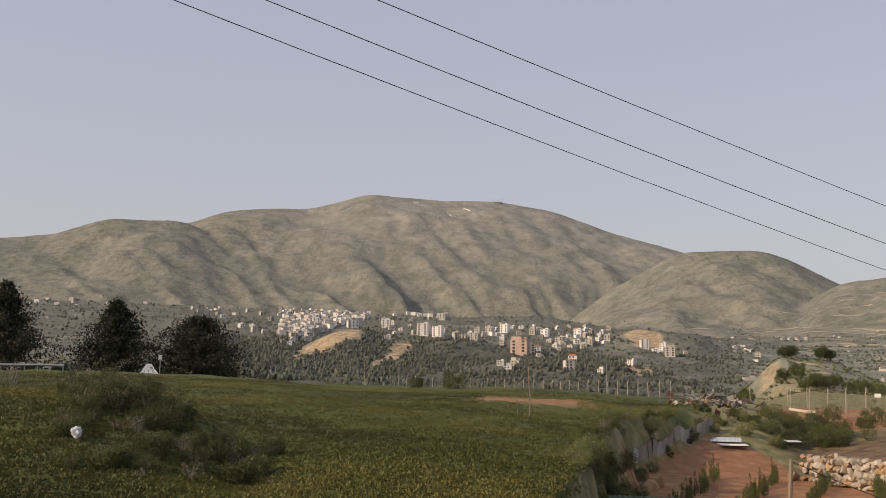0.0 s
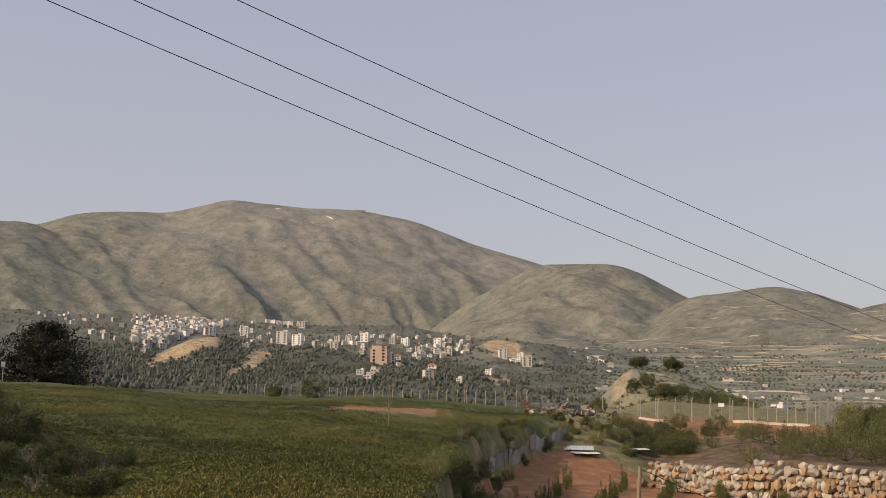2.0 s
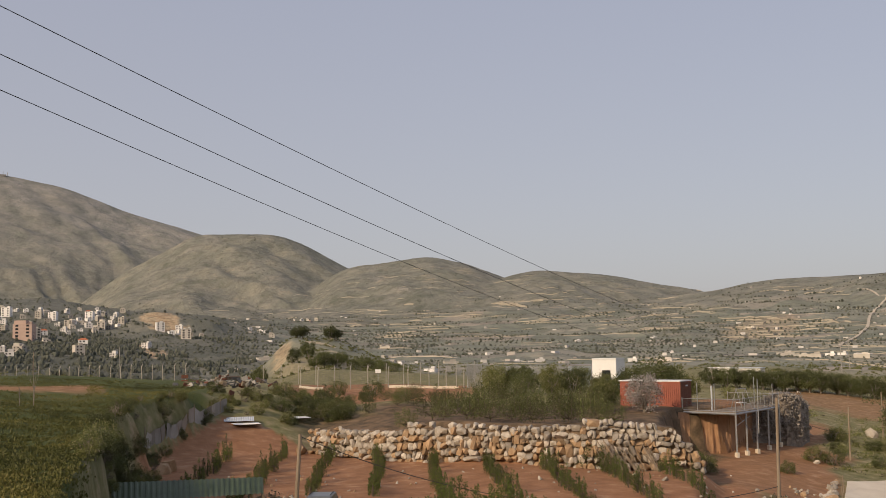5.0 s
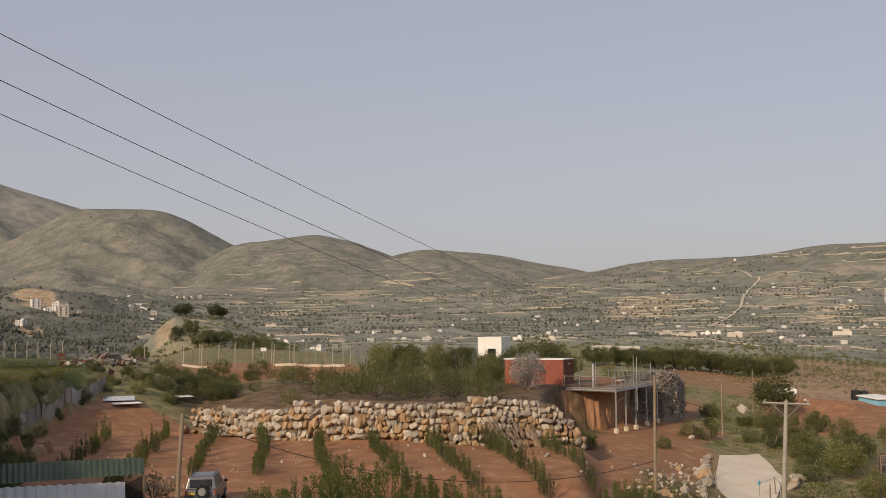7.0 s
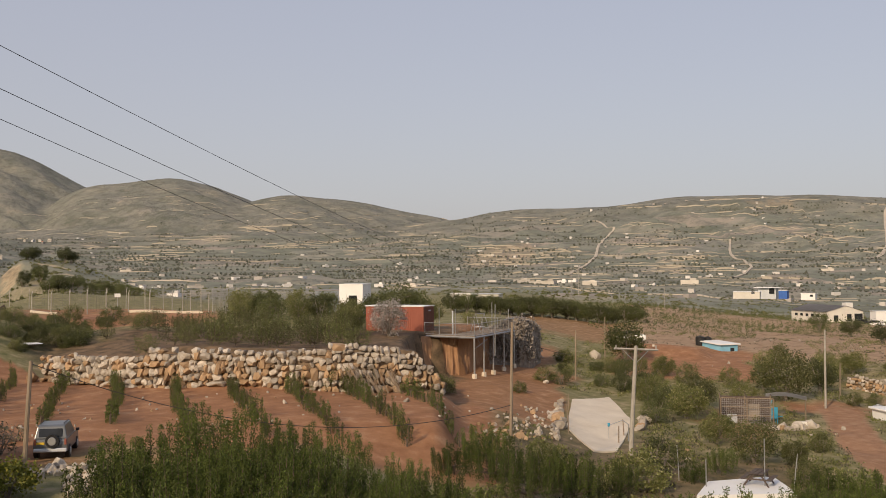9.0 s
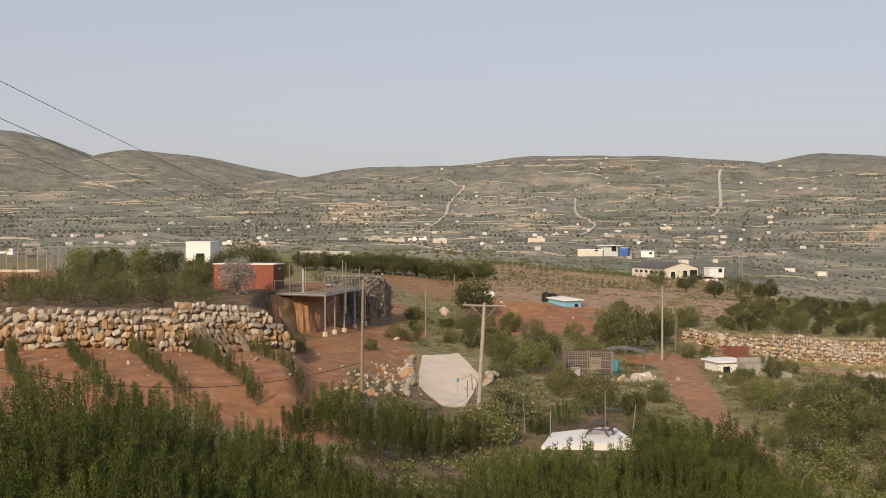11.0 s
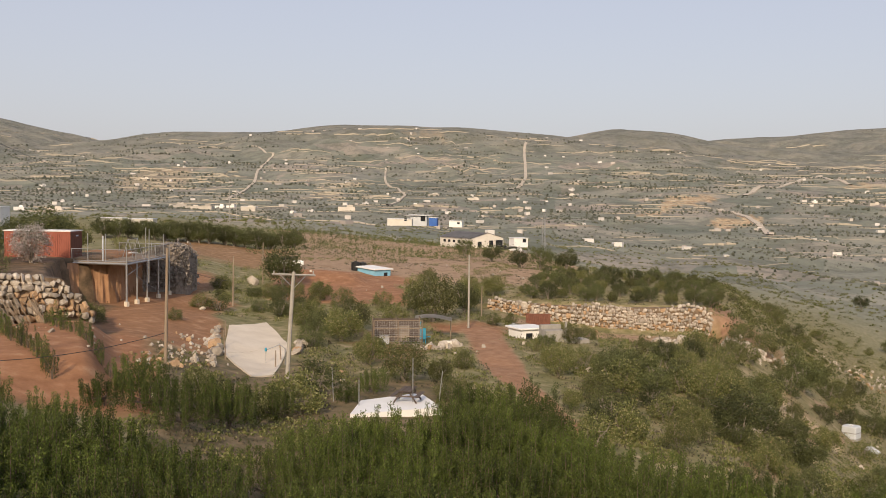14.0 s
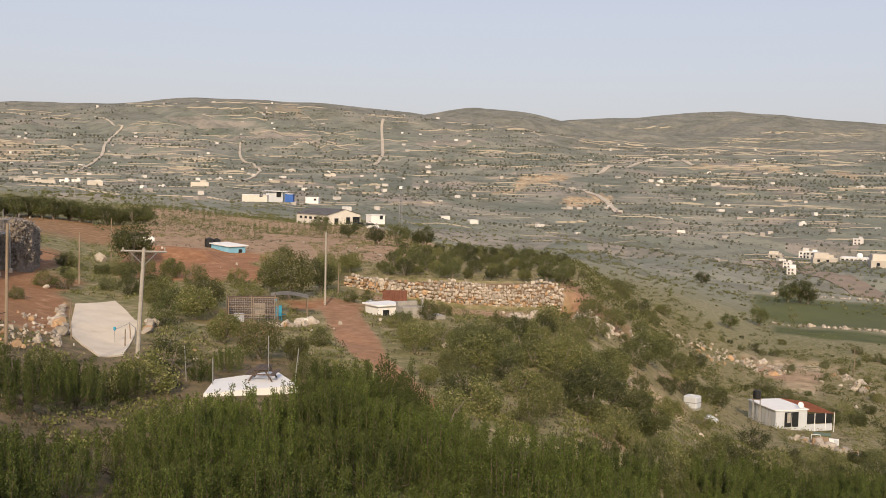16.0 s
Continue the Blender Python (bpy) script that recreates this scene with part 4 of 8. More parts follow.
# ---- poles and overhead lines ----
def pole(label, az, r, h, radius, mat, lean=(0, 0), name="utility_pole", arm=0.0, sink=0.4, z=None):
    base = P(az, r, z)
    root = thing(name, label, "pole", base, facing(az))
    top = Vector((lean[0], lean[1], h))
    part("shaft", tube([Vector((0, 0, -sink)), top * 0.5, top], radius, 8, None, radius * 0.72), mat, root)
    if arm:
        part("crossarm", tube([top + Vector((-arm, 0.1, -0.15)), top + Vector((arm, -0.1, -0.22))], 0.07, 4), M_GREY, root)
        for s in (-1, 1):
            part("brace", tube([top + Vector((s * arm * 0.6, 0, -0.2)), top + Vector((0, 0, -1.1))], 0.025, 4), M_STEEL, root)
        for x in (-arm * 0.9, 0, arm * 0.9):
            part("insulator", tube([top + Vector((x, 0, -0.15)), top + Vector((x, 0, 0.08))], 0.05, 6), M_GREY, root)
    return root


pole("pale concrete utility pole with a wooden crossarm, leaning slightly", 50.2, 70, 70 * (math.tan(radians(-4.2)) - math.tan(radians(-10.45))), 0.16, M_POLE, (0.45, 0), arm=1.45, z=70 * math.tan(radians(-10.45)))
pole("slim pale utility pole beside the dirt road", 60.25, 103, 103 * (math.tan(radians(-3.2)) - math.tan(radians(-7.4))), 0.11, M_POLE, z=103 * math.tan(radians(-7.4)))
pole("thin wooden utility pole in front of the red slope", 43.7, 57, 57 * (math.tan(radians(-2.9)) - math.tan(radians(-11.25))), 0.10, M_WOOD, (0.15, 0), z=57 * math.tan(radians(-11.25)))
pole("weathered wooden pole beside the parked car", 18.0, 47.5, 47.5 * (math.tan(radians(-4.55)) - math.tan(radians(-10.4))), 0.11, M_WOOD, (0.3, 0), z=47.5 * math.tan(radians(-10.4)))


def cable(name, label, a, b, sag, radius, n=40):
    pts = [a.lerp(b, k / n) - Vector((0, 0, 4 * sag * (k / n) * (1 - k / n))) for k in range(n + 1)]
    bm = tube(pts, radius, 5, None, radius * (3.6 if name == "power_line" else 1))
    me = bpy.data.meshes.new(name)
    bm.to_mesh(me)
    bm.free()
    me.materials.append(M_WIRE)
    return tagged(new(name, me), label, "cable")


for az0, el0, az1, el1, sag in ((-5.32, 20.43, 44.9, 0.88, 5.31), (-8.87, 19.23, 46.6, 1.64, 9.22), (-15.67, 19.37, 42.84, 0.85, 6.84)):
    a, b = P(az0, 18, 18 * math.tan(radians(el0))), P(az1, 300, 300 * math.tan(radians(el1)))
    cable("power_line", "thin dark overhead power line sagging across the sky", a + (a - b) * 0.1 + Vector((0, 0, 0.44 * sag)), b, sag * 1.21, 0.0075, 60)


# ---- prototypes of trees, then the orchards ----
rg = np.random.default_rng(21)
FRUIT = [upright_fruit_tree(rg, 2.0 + 0.2 * k, 1.3 + 0.08 * k, 19 + k, 360, thick=1.6, size=0.06) for k in range(6)]
SMALL = [upright_fruit_tree(rg, 1.15 + 0.2 * k, 0.36, 5 + k % 3, 80, label="small upright fruit tree in a row on red soil", name="sapling") for k in range(4)]
OPEN = [upright_fruit_tree(rg, 2.6 + 0.3 * k, 1.5 + 0.12 * k, 17 + 2 * k, 85, M_OPENLEAF, "vase-shaped orchard tree with pale forked limbs and feathery shoots", "orchard_tree", 3.2, 0.11, 0.27, 0.6) for k in range(4)]
ROUND = [round_tree(rg, 2.9 + 0.35 * k, 1.6 + 0.15 * k, 0.5, 56, 90, M_DARKLEAF if k % 2 else M_OLIVE, 0.13, name="round_tree", label="dense round-crowned orchard tree") for k in range(4)]
BUSH = [round_tree(rg, 1.5 + 0.3 * k, 1.25 + 0.1 * k, 0.05, 44, 80, (M_DARKLEAF, M_OLIVE, M_OLIVE, M_DARKLEAF)[k], 0.105, name=("shrub", "bush", "bush", "shrub")[k], label=("dark dense shrub" if k in (0, 3) else "olive-green leafy bush") + " on the rough slope", stems=5, flat=1.0) for k in range(4)]
DRY = [round_tree(rg, 1.3 + 0.3 * k, 0.9, 0.05, 16, 22, M_DRYBUSH, 0.11, name="dry_bush", label="thin greyish dry bush", stems=7, flat=1.0) for k in range(2)]


def near_limit(az):
    return np.interp(az, [19.5, 21, 30, 38, 42, 46, 49.3, 53, 55.5, 59, 61, 64.3, 66.9, 73.7, 80, 87, 95], [42, 46, 47, 45, 41, 38, 42, 49, 51, 54, 61, 59, 52, 47, 57, 71, 73])


spots = []
for row in range(24):
    r0 = 26 + row * 2.3
    for k in range(60):
        r = r0 + rg.uniform(-0.4, 0.4)
        az = 19.5 + k * (2.35 / r0) * 57.3 + rg.uniform(-0.6, 0.6)
        if r < near_limit(az) and 22.3 < az < 93 and fbm(np.array([az / 5.0]), np.array([r / 5.0]), 91)[0] > (-0.24 if 38 < az < 49 else -0.42) and height(r * math.sin(radians(az)), r * math.cos(radians(az)))[0] + 2.9 > r * math.tan(radians(-18.6)):
            spots.append((az, r))
spots.sort(key=lambda s: s[1])
spots = [s for s in spots if not (s[1] > 57 and abs(s[0] - np.interp(s[1], [60, 76, 103], [66, 62.85, 60.65])) < 1.5)]
plant_out(FRUIT, spots[-298:], rg, "dense orchard on the near slope", 0.8, 1.2)

spots = []
for row in range(9):  # rows that run up the red terrace to the wall
    for k in range(40):
        p = Vector((0.917, -0.40, 0)) * (-12.6 + row * 3.78 + rg.normal() * 0.12) + Vector((0.40, 0.917, 0)) * (54 + k * 0.92)
        az, r = math.degrees(math.atan2(p.x, p.y)), p.length
        if near_limit(az) + 1 < r < np.interp(az, *WALL_RANGE) - 0.9 and 12.2 < az < 42 and rg.random() > 0.12 and not (17.2 < az < 22.5 and r < 60):
            spots.append((az, r))
plant_out(SMALL, spots, rg, "rows of young trees on the red terrace", 0.65, 1.1)

spots = [(az + rg.uniform(-0.5, 0.5), np.interp(az, *WALL_RANGE) + d + rg.uniform(-1, 1)) for d, a0, a1, st in ((5.5, 24, 35.8, 1.7), (11, 26, 35.6, 1.8), (17, 27.5, 35.6, 1.8), (24, 29, 35.4, 2.0)) for az in np.arange(a0, a1, st)]
plant_out(OPEN, spots, rg, "orchard above the stone wall", 0.7, 0.95)
spots = [(az + rg.uniform(-0.3, 0.3), r + rg.uniform(-2, 2)) for r, a0, a1 in ((103, 16.5, 27, ), (112, 18.5, 27)) for az in np.arange(a0, a1, 1.15)]
plant_out(OPEN, spots, rg, "small trees in front of the fenced yard", 0.42, 0.62)
spots = [(az + rg.uniform(-0.3, 0.3), r + rg.uniform(-3, 3)) for r in (120, 128, 138) for az in np.arange(29, 37, 1.5)]
plant_out(ROUND, spots, rg, "trees behind the upper orchard", 0.7, 1.0)

# the long dark hedge and the terrace orchard above the lower wall
spots = [(az + rg.uniform(-0.15, 0.15), 176 + (az - 41) * 1.2 + d + rg.uniform(-1, 1)) for d in (0, 4) for az in np.arange(40.6, 50.6, 0.62)]
plant_out([ROUND[1], ROUND[3]], spots, rg, "long dark orchard hedge", 0.8, 0.95)
spots = [(az + rg.uniform(-0.3, 0.3), r + rg.uniform(-1.2, 1.2)) for r in (126, 130, 135, 141, 148, 156, 165) for az in np.arange(63.5 + (r - 127) * 0.03, 74.2 - (r - 127) * 0.02, 0.98)]
plant_out([ROUND[1], ROUND[3], ROUND[0]], spots, rg, "orchard terrace above the lower wall", 0.42, 0.58)

# bushes and trees that stand alone: bearing, range, size, prototype
for az, r, s, proto in (
    (53.2, 88, 0.95, ROUND[0]), (53.9, 94, 0.8, ROUND[2]), (52.4, 92, 1.2, BUSH[0]), (51.6, 84, 0.9, BUSH[3]), (51.2, 95, 1.1, BUSH[1]), (50.2, 103, 1.0, BUSH[3]),
    (58.3, 106, 1.25, ROUND[2]), (57.2, 110, 0.8, ROUND[1]), (60.0, 114, 1.0, ROUND[1]), (56.2, 104, 0.9, BUSH[1]), (55.5, 112, 0.8, BUSH[2]), (53.2, 108, 0.9, BUSH[2]), (52.0, 112, 0.7, ROUND[0]), (76.5, 96, 1.0, BUSH[0]), (77.5, 104, 1.1, BUSH[3]), (79.2, 107, 0.9, BUSH[0]), (75.3, 104, 0.9, BUSH[1]), (74.6, 98, 0.8, BUSH[2]), (78.2, 113, 1.1, ROUND[1]), (76.9, 111, 0.7, BUSH[1]), (81.2, 100, 0.8, BUSH[2]), (82.4, 96, 0.9, BUSH[0]), (80.2, 116, 0.9, BUSH[3]), (73.6, 106, 0.7, BUSH[1]),
    (50.0, 128, 1.5, ROUND[1]), (57.2, 128, 1.0, BUSH[2]), (58.0, 138, 1.1, BUSH[1]),
    (60.2, 122, 1.0, ROUND[2]), (61.6, 128, 0.9, ROUND[0]), (62.6, 112, 0.6, BUSH[1]), (61.6, 108, 0.6, BUSH[2]), (65.9, 106, 0.7, BUSH[2]), (66.8, 112, 0.7, BUSH[1]),
    (56.7, 72, 0.8, ROUND[2]), (58.7, 72, 0.6, ROUND[0]), (54.8, 77, 0.8, ROUND[0]), (60.0, 79, 0.7, BUSH[1]), (64.9, 84, 0.6, ROUND[0]), (65.3, 80, 0.7, ROUND[2]), (64.1, 91, 0.45, BUSH[2]),
    (69.0, 80, 0.85, ROUND[1]), (68.2, 78, 0.7, ROUND[3]), (70.4, 77, 0.75, ROUND[1]), (67.4, 73, 0.65, ROUND[0]), (71.6, 86, 0.9, BUSH[0]), (73.4, 78, 0.9, ROUND[2]), (74.8, 69, 0.95, ROUND[1]), (76.2, 74, 1.0, BUSH[3]), (72.0, 80, 1.0, BUSH[1]), (66.6, 84, 0.9, BUSH[2]), (68.4, 86, 0.9, BUSH[3]), (70.2, 92, 0.8, BUSH[1]), (66.0, 97, 0.7, BUSH[2]),
    (45.4, 55, 0.6, ROUND[2]), (46.6, 56, 0.9, FRUIT[2]), (48.0, 57, 0.8, BUSH[1]), (49.6, 58, 0.8, FRUIT[4]), (47.2, 53, 0.9, FRUIT[5]), (50.8, 60, 1.2, BUSH[1]), (43.0, 52, 1.1, FRUIT[1]), (44.6, 49, 1.0, FRUIT[3]), (42.2, 57, 0.9, FRUIT[2]), (40.6, 53, 0.9, FRUIT[0]), (51.8, 64, 1.0, BUSH[3]),
    (34.2, 73.2, 0.85, BUSH[2]), (34.9, 94, 0.9, ROUND[0]), (34.0, 92, 0.85, OPEN[3]), (37.4, 118, 1.35, ROUND[1]), (38.4, 124, 1.2, ROUND[3]), (39.4, 118, 0.9, ROUND[0]), (47.6, 58.5, 0.6, DRY[0]), (16.0, 56, 0.8, DRY[0]), (16.9, 53, 0.9, DRY[1]), (17.6, 56.5, 0.8, DRY[0]),
    (40.0, 84, 0.7, BUSH[1]), (39.2, 84, 0.5, BUSH[1]), (38.5, 86, 0.45, BUSH[2]), (39.6, 80.5, 0.45, DRY[0]), (39.5, 87, 0.5, BUSH[3]), (44.2, 88, 0.5, BUSH[1]), (45.6, 99, 0.6, BUSH[2]), (55.0, 66, 0.7, FRUIT[4]), (53.6, 63, 0.7, FRUIT[0]), (59.3, 66, 0.8, BUSH[1]),
    (63.0, 178, 1.0, ROUND[1]), (64.2, 176, 1.0, ROUND[3]), (65.6, 182, 1.1, ROUND[1]), (60.0, 205, 1.0, ROUND[3]), (61.5, 195, 1.0, ROUND[1]), (85.3, 395, 2.0, ROUND[1]), (85.9, 400, 2.3, ROUND[3]), (86.3, 396, 1.9, ROUND[1]), (83.9, 330, 1.5, ROUND[3]), (80.9, 430, 1.6, ROUND[1]), (82.4, 300, 1.3, ROUND[1]),
):
    plant_out([proto], [(az, r)], rg, "", s * 0.95, s * 1.05)
spots = []
while len(spots) < 150:  # scattered over the right-hand slope
    az, r = rg.uniform(64.5, 92), 55 * (290 / 55) ** rg.uniform(0, 1)
    if fbm(np.array([az / 3.0]), np.array([r / 18.0]), 5)[0] > 0.02 and not (82 < az < 89 and 120 < r < 150) and not (60 < az < 75.5 and 95 < r < 175) and not (76.5 < az < 82.5 and 78 < r < 125):
        spots.append((az, r))
spots += [(a, d) for a, d in zip(rg.uniform(74.5, 91, 80), 70 * (190 / 70) ** rg.uniform(0, 1, 80)) if not (76.3 < a < 82.3 and 84 < d < 122) and not (82 < a < 90.5 and 112 < d < 150)]
plant_out(BUSH, spots, rg, "bushes on the open slope", 0.45, 1.15)
spots = []
while len(spots) < 34:  # the old orchard gone wild below the lower wall
    az, r = rg.uniform(66, 80), rg.uniform(60, 106)
    if r > near_limit(az) + 1 and r < np.interp(az, [66, 68, 70, 74, 80], [74, 88, 102, 98, 88]) and all(abs(a - az) * r / 57.3 > 1.7 or abs(d - r) > 2.2 for a, d in spots):
        spots.append((az, r))
plant_out([ROUND[0], BUSH[1], ROUND[2], ROUND[1], BUSH[2], OPEN[1]], spots, rg, "old orchard gone wild on the slope", 0.4, 0.68)
spots = [(rg.uniform(13.4, 18.8), rg.uniform(96, 106)) for k in range(40)] + [(9.9 + np.interp(r, [40, 60, 80, 92], [-1.9, -0.9, 0.4, 3.0]) + rg.uniform(-0.6, 1.3), r) for r in rg.uniform(38, 72, 62)]
plant_out(BUSH + DRY[:1], spots, rg, "rough scrub below the meadow bank", 0.25, 0.5)
plant_out([ROUND[1]], [(18.2, 424), (18.5, 426), (20.0, 424), (20.3, 426)], rg, "round trees on the rocky knoll", 1.5, 1.8)
plant_out([ROUND[1], ROUND[3]], [(rg.uniform(16, 23.5), rg.uniform(335, 372)) for k in range(26)], rg, "trees below the rocky knoll", 0.9, 1.5)
spots = [(rg.uniform(-20, -9), rg.uniform(31, 47)) for k in range(78)] + [(rg.uniform(-24, -14), rg.uniform(50, 95)) for k in range(14)]
plant_out([BUSH[0], BUSH[3], DRY[0]], spots, rg, "dark scrub on the meadow bank", 0.22, 0.5)
spots = []
while len(spots) < 60:  # along the meadow's edge and the bank under it
    r = rg.uniform(40, 94)
    az = 9.6 + np.interp(r, [30, 45, 60, 80, 92, 110], [-2.2, -1.6, -0.9, 0.4, 3.0, 4.0]) + rg.normal() * 0.55
    spots.append((az, r))
plant_out(BUSH + DRY, spots, rg, "scrub along the meadow bank", 0.25, 0.55)
spots = [(rg.uniform(16.8, 24), rg.uniform(106, 124)) for k in range(9)] + [(rg.uniform(16.4, 21), rg.uniform(100, 112)) for k in range(20)] + [(rg.uniform(41, 47), rg.uniform(108, 126)) for k in range(6)] + [(rg.uniform(46.5, 52), rg.uniform(98, 118)) for k in range(20)]
plant_out(BUSH, spots, rg, "rough scrub between the plots", 0.4, 0.85)

# a flowering bush, a yellowish bush, and bare ones on the meadow
bl = round_tree(rg, 3.0, 1.5, 0.3, 62, 75, M_BLOSSOM, 0.12, name="blossom_bush", label="bush in white blossom beside the red hut", stems=6)
bl.location = P(37.05, 92.5)
bl.scale = (1.1, 1.1, 1.05)
yb = round_tree(rg, 1.6, 1.1, 0.1, 40, 60, M_YELLOWBUSH, 0.13, name="bush", label="bright yellow-green bush below the parked car", stems=5)
yb.location = P(17.3, 44)
for az, r, h in ((-18.9, 62, 2.2), (-17.2, 66, 1.9), (-22.6, 60, 2.6), (-15.6, 60, 1.4), (4.1, 72, 1.4), (4.75, 76, 2.6)):
    lines = []
    for k in range(9 if az < 0 else 2):
        a, q = rg.uniform(0, 6.28), rg.uniform(0.1, 0.5) * (h if az < 0 else 0.3)
        mid = (q * 0.4 * math.cos(a), q * 0.4 * math.sin(a), h * 0.45)
        tip = (q * math.cos(a + 0.3), q * math.sin(a + 0.3), h * rg.uniform(0.7, 1.0))
        lines.append(([(0, 0, -0.2), mid, tip], 0.03, 0.008))
        for j in range(3):
            lines.append(([mid, (mid[0] + rg.normal() * 0.3, mid[1] + rg.normal() * 0.3, h * rg.uniform(0.6, 0.95))], 0.012, 0.004))
    me = branches_mesh("bare_shrub", lines, M_PALEBARK)
    ob = tagged(new("bare_shrub", me), "leafless pale shrub standing in the meadow", "shrub")
    ob.location = P(az, r)

for az, r, h, w, lab in ((-22.9, 150, 12.8, 8.2, "tall dark conifer with a ragged top at the field edge"), (-17.5, 150, 10.8, 8.8, "dark pointed conifer at the field edge"), (-13.3, 148, 8.6, 8.4, "broad dark conifer with dense low branches")):
    t = conifer(rg, h, w, lab, 0.85 if h > 10 else 0.42)
    t.location = P(az, r) - Vector((0, 0, 0.6))
plant_out(BUSH[:1] + BUSH[3:], [(-20.2, 150), (-19.4, 153), (-15.6, 152), (-11.6, 150), (-1.5, 128), (0.6, 130)], rg, "dark scrub under the conifers", 0.8, 1.1)
drop(FRUIT + SMALL + OPEN + ROUND + BUSH + DRY)

# ---- what nobody could count ----
n = 52000
r = 26 * (118 / 26) ** rg.uniform(0, 1, n)
az = rg.uniform(-26, 15, n)
keep = (az < 9.3 + np.interp(r, [30, 45, 60, 80, 92, 110], [-2.2, -1.6, -0.9, 0.4, 3.0, 4.0])) & ~((az > 2.2) & (az < 7.3) & (r > 88) & (r < 99))
p = on_ground(az[keep], r[keep])
sz = (0.22 + 0.3 * rg.random(len(p))) * np.clip(r[keep] / 55, 0.6, 1.5) * np.clip(0.75 + 1.5 * fbm(p[:, 0] / 3.5, p[:, 1] / 3.5, 66), 0.4, 1.9)
stuff("grass", tuft_mesh("grass", np.column_stack([p, sz, 0.22 * sz + 0.03]), M_GRASS, rg, 8, 0.085, 1.6), "uneven meadow grass in clumps", "grass")
n = 15000
az, r = 93 - 52 * rg.uniform(0, 1, n) ** 1.35, 45 * (330 / 45) ** rg.uniform(0, 1, n)
keep = (fbm(az / 2.2, np.log(r) * 9, 14) > -0.05) & (r > near_limit(az))
zn = zones(r * np.sin(np.radians(az)), r * np.cos(np.radians(az)))
keep &= (zn["soil"] < 0.25) & (zn["lane"] < 0.25) & ~((az > 46) & (az < 51) & (r > 68) & (r < 96)) & ~((az > 52.5) & (az < 60.5) & (r > 57) & (r < 68))
p = on_ground(az[keep], r[keep])
sz = (0.35 + 0.55 * rg.random(len(p))) * np.clip(r[keep] / 90, 0.7, 1.5)
stuff("scrub", tuft_mesh("scrub", np.column_stack([p, sz, 0.5 * sz]), M_OLIVE, rg, 22, 0.15, 0.8), "low mixed scrub and weeds on rough ground", "scrub")
n = 2700
az, r = rg.uniform(73, 93, n), 120 * (480 / 120) ** rg.uniform(0, 1, n)
keep = (fbm(az / 1.6, np.log(r) * 10, 29) > -0.08) & ~((az > 76) & (az < 82.5) & (r < 124)) & ~((az > 82) & (az < 90.5) & (r < 152))
zn = zones(r * np.sin(np.radians(az)), r * np.cos(np.radians(az)))
keep &= (zn["quarry"] < 0.3) & (zn["meadow"] < 0.3)
p = on_ground(az[keep], r[keep])
sz = rg.uniform(0.5, 1.35, len(p))
p[:, 2] += 0.2 * sz
stuff("slope_scrub", tuft_mesh("slope_scrub", np.column_stack([p, sz, 0.75 * sz]), M_OLIVE, rg, 30, 0.26, 0.5), "dense olive-green scrub over the far side of the slope", "scrub")
n = 5200
az, r = rg.uniform(41, 92, n), 42 * (200 / 42) ** rg.uniform(0, 1, n)
zn = zones(r * np.sin(np.radians(az)), r * np.cos(np.radians(az)))
keep = (zn["soil"] < 0.2) & (zn["lane"] < 0.2) & ~((az > 46) & (az < 51) & (r > 68) & (r < 96)) & ~((az > 52.5) & (az < 60.5) & (r > 57) & (r < 68))
az, r = az[keep], r[keep]
n = len(r)
p = on_ground(az, r)
stuff("dry_grass", tuft_mesh("dry_grass", np.column_stack([p, 0.4 + 0.3 * rg.random(n), 0.15 + 0.1 * rg.random(n)]), M_DRYBUSH, rg, 12, 0.14, 1.2), "pale dry grass between the bushes", "grass")
# young trees in rows over the brown hill
rows = []
for row in range(15):
    for k in range(44):
        a, d = 48.2 + k * 0.34 + rg.normal() * 0.05, 172 + row * 9.5 + rg.normal() * 1.0
        if not (58 < a and 262 < d < 300) and not (d < 185 and a > 57):
            rows.append((a, d))
rows = np.array(rows)
p = on_ground(rows[:, 0], rows[:, 1])
big = 0.7 + 0.85 * (fbm(rows[:, 0] / 2.5, rows[:, 1] / 40, 6) > 0.0)
p[:, 2] += 0.25 * big
stuff("young_orchard", tuft_mesh("young_orchard", np.column_stack([p, 0.85 * big, 1.2 * big]), M_DARKLEAF, rg, 26, 0.22, 0.5), "young orchard trees in rows on the brown hill", "orchard")
# distant trees and shrubs
n = 34000
az, r = rg.uniform(-26, 93, n), 300 * (3600 / 300) ** rg.uniform(0, 1, n) ** 0.85
dens = fbm(az / 3, np.log(r) * 8, 44) + 0.25 * (r < 1600) + 0.15 * (az > 40)
wood = (az > -13) & (az < 9.5) & (r > 480) & (r < 1060)
keep = (dens > np.where(az > 16, 0.42, 0.14)) | (wood & (rg.random(n) < 0.9))
zn = zones(r * np.sin(np.radians(az)), r * np.cos(np.radians(az)))
keep &= (zn["quarry"] < 0.3)
az, r = az[keep], r[keep]
extra_az, extra_r = np.concatenate([rg.uniform(-13, 9, 3200), rg.uniform(-26, 17, 5200)]), np.concatenate([rg.uniform(480, 1100, 3200), 900 * 3.0 ** rg.uniform(0, 1, 5200)])
q = zones(extra_r * np.sin(np.radians(extra_az)), extra_r * np.cos(np.radians(extra_az)))["quarry"] < 0.3
az, r = np.concatenate([az, extra_az[q]]), np.concatenate([r, extra_r[q]])
hedges = []
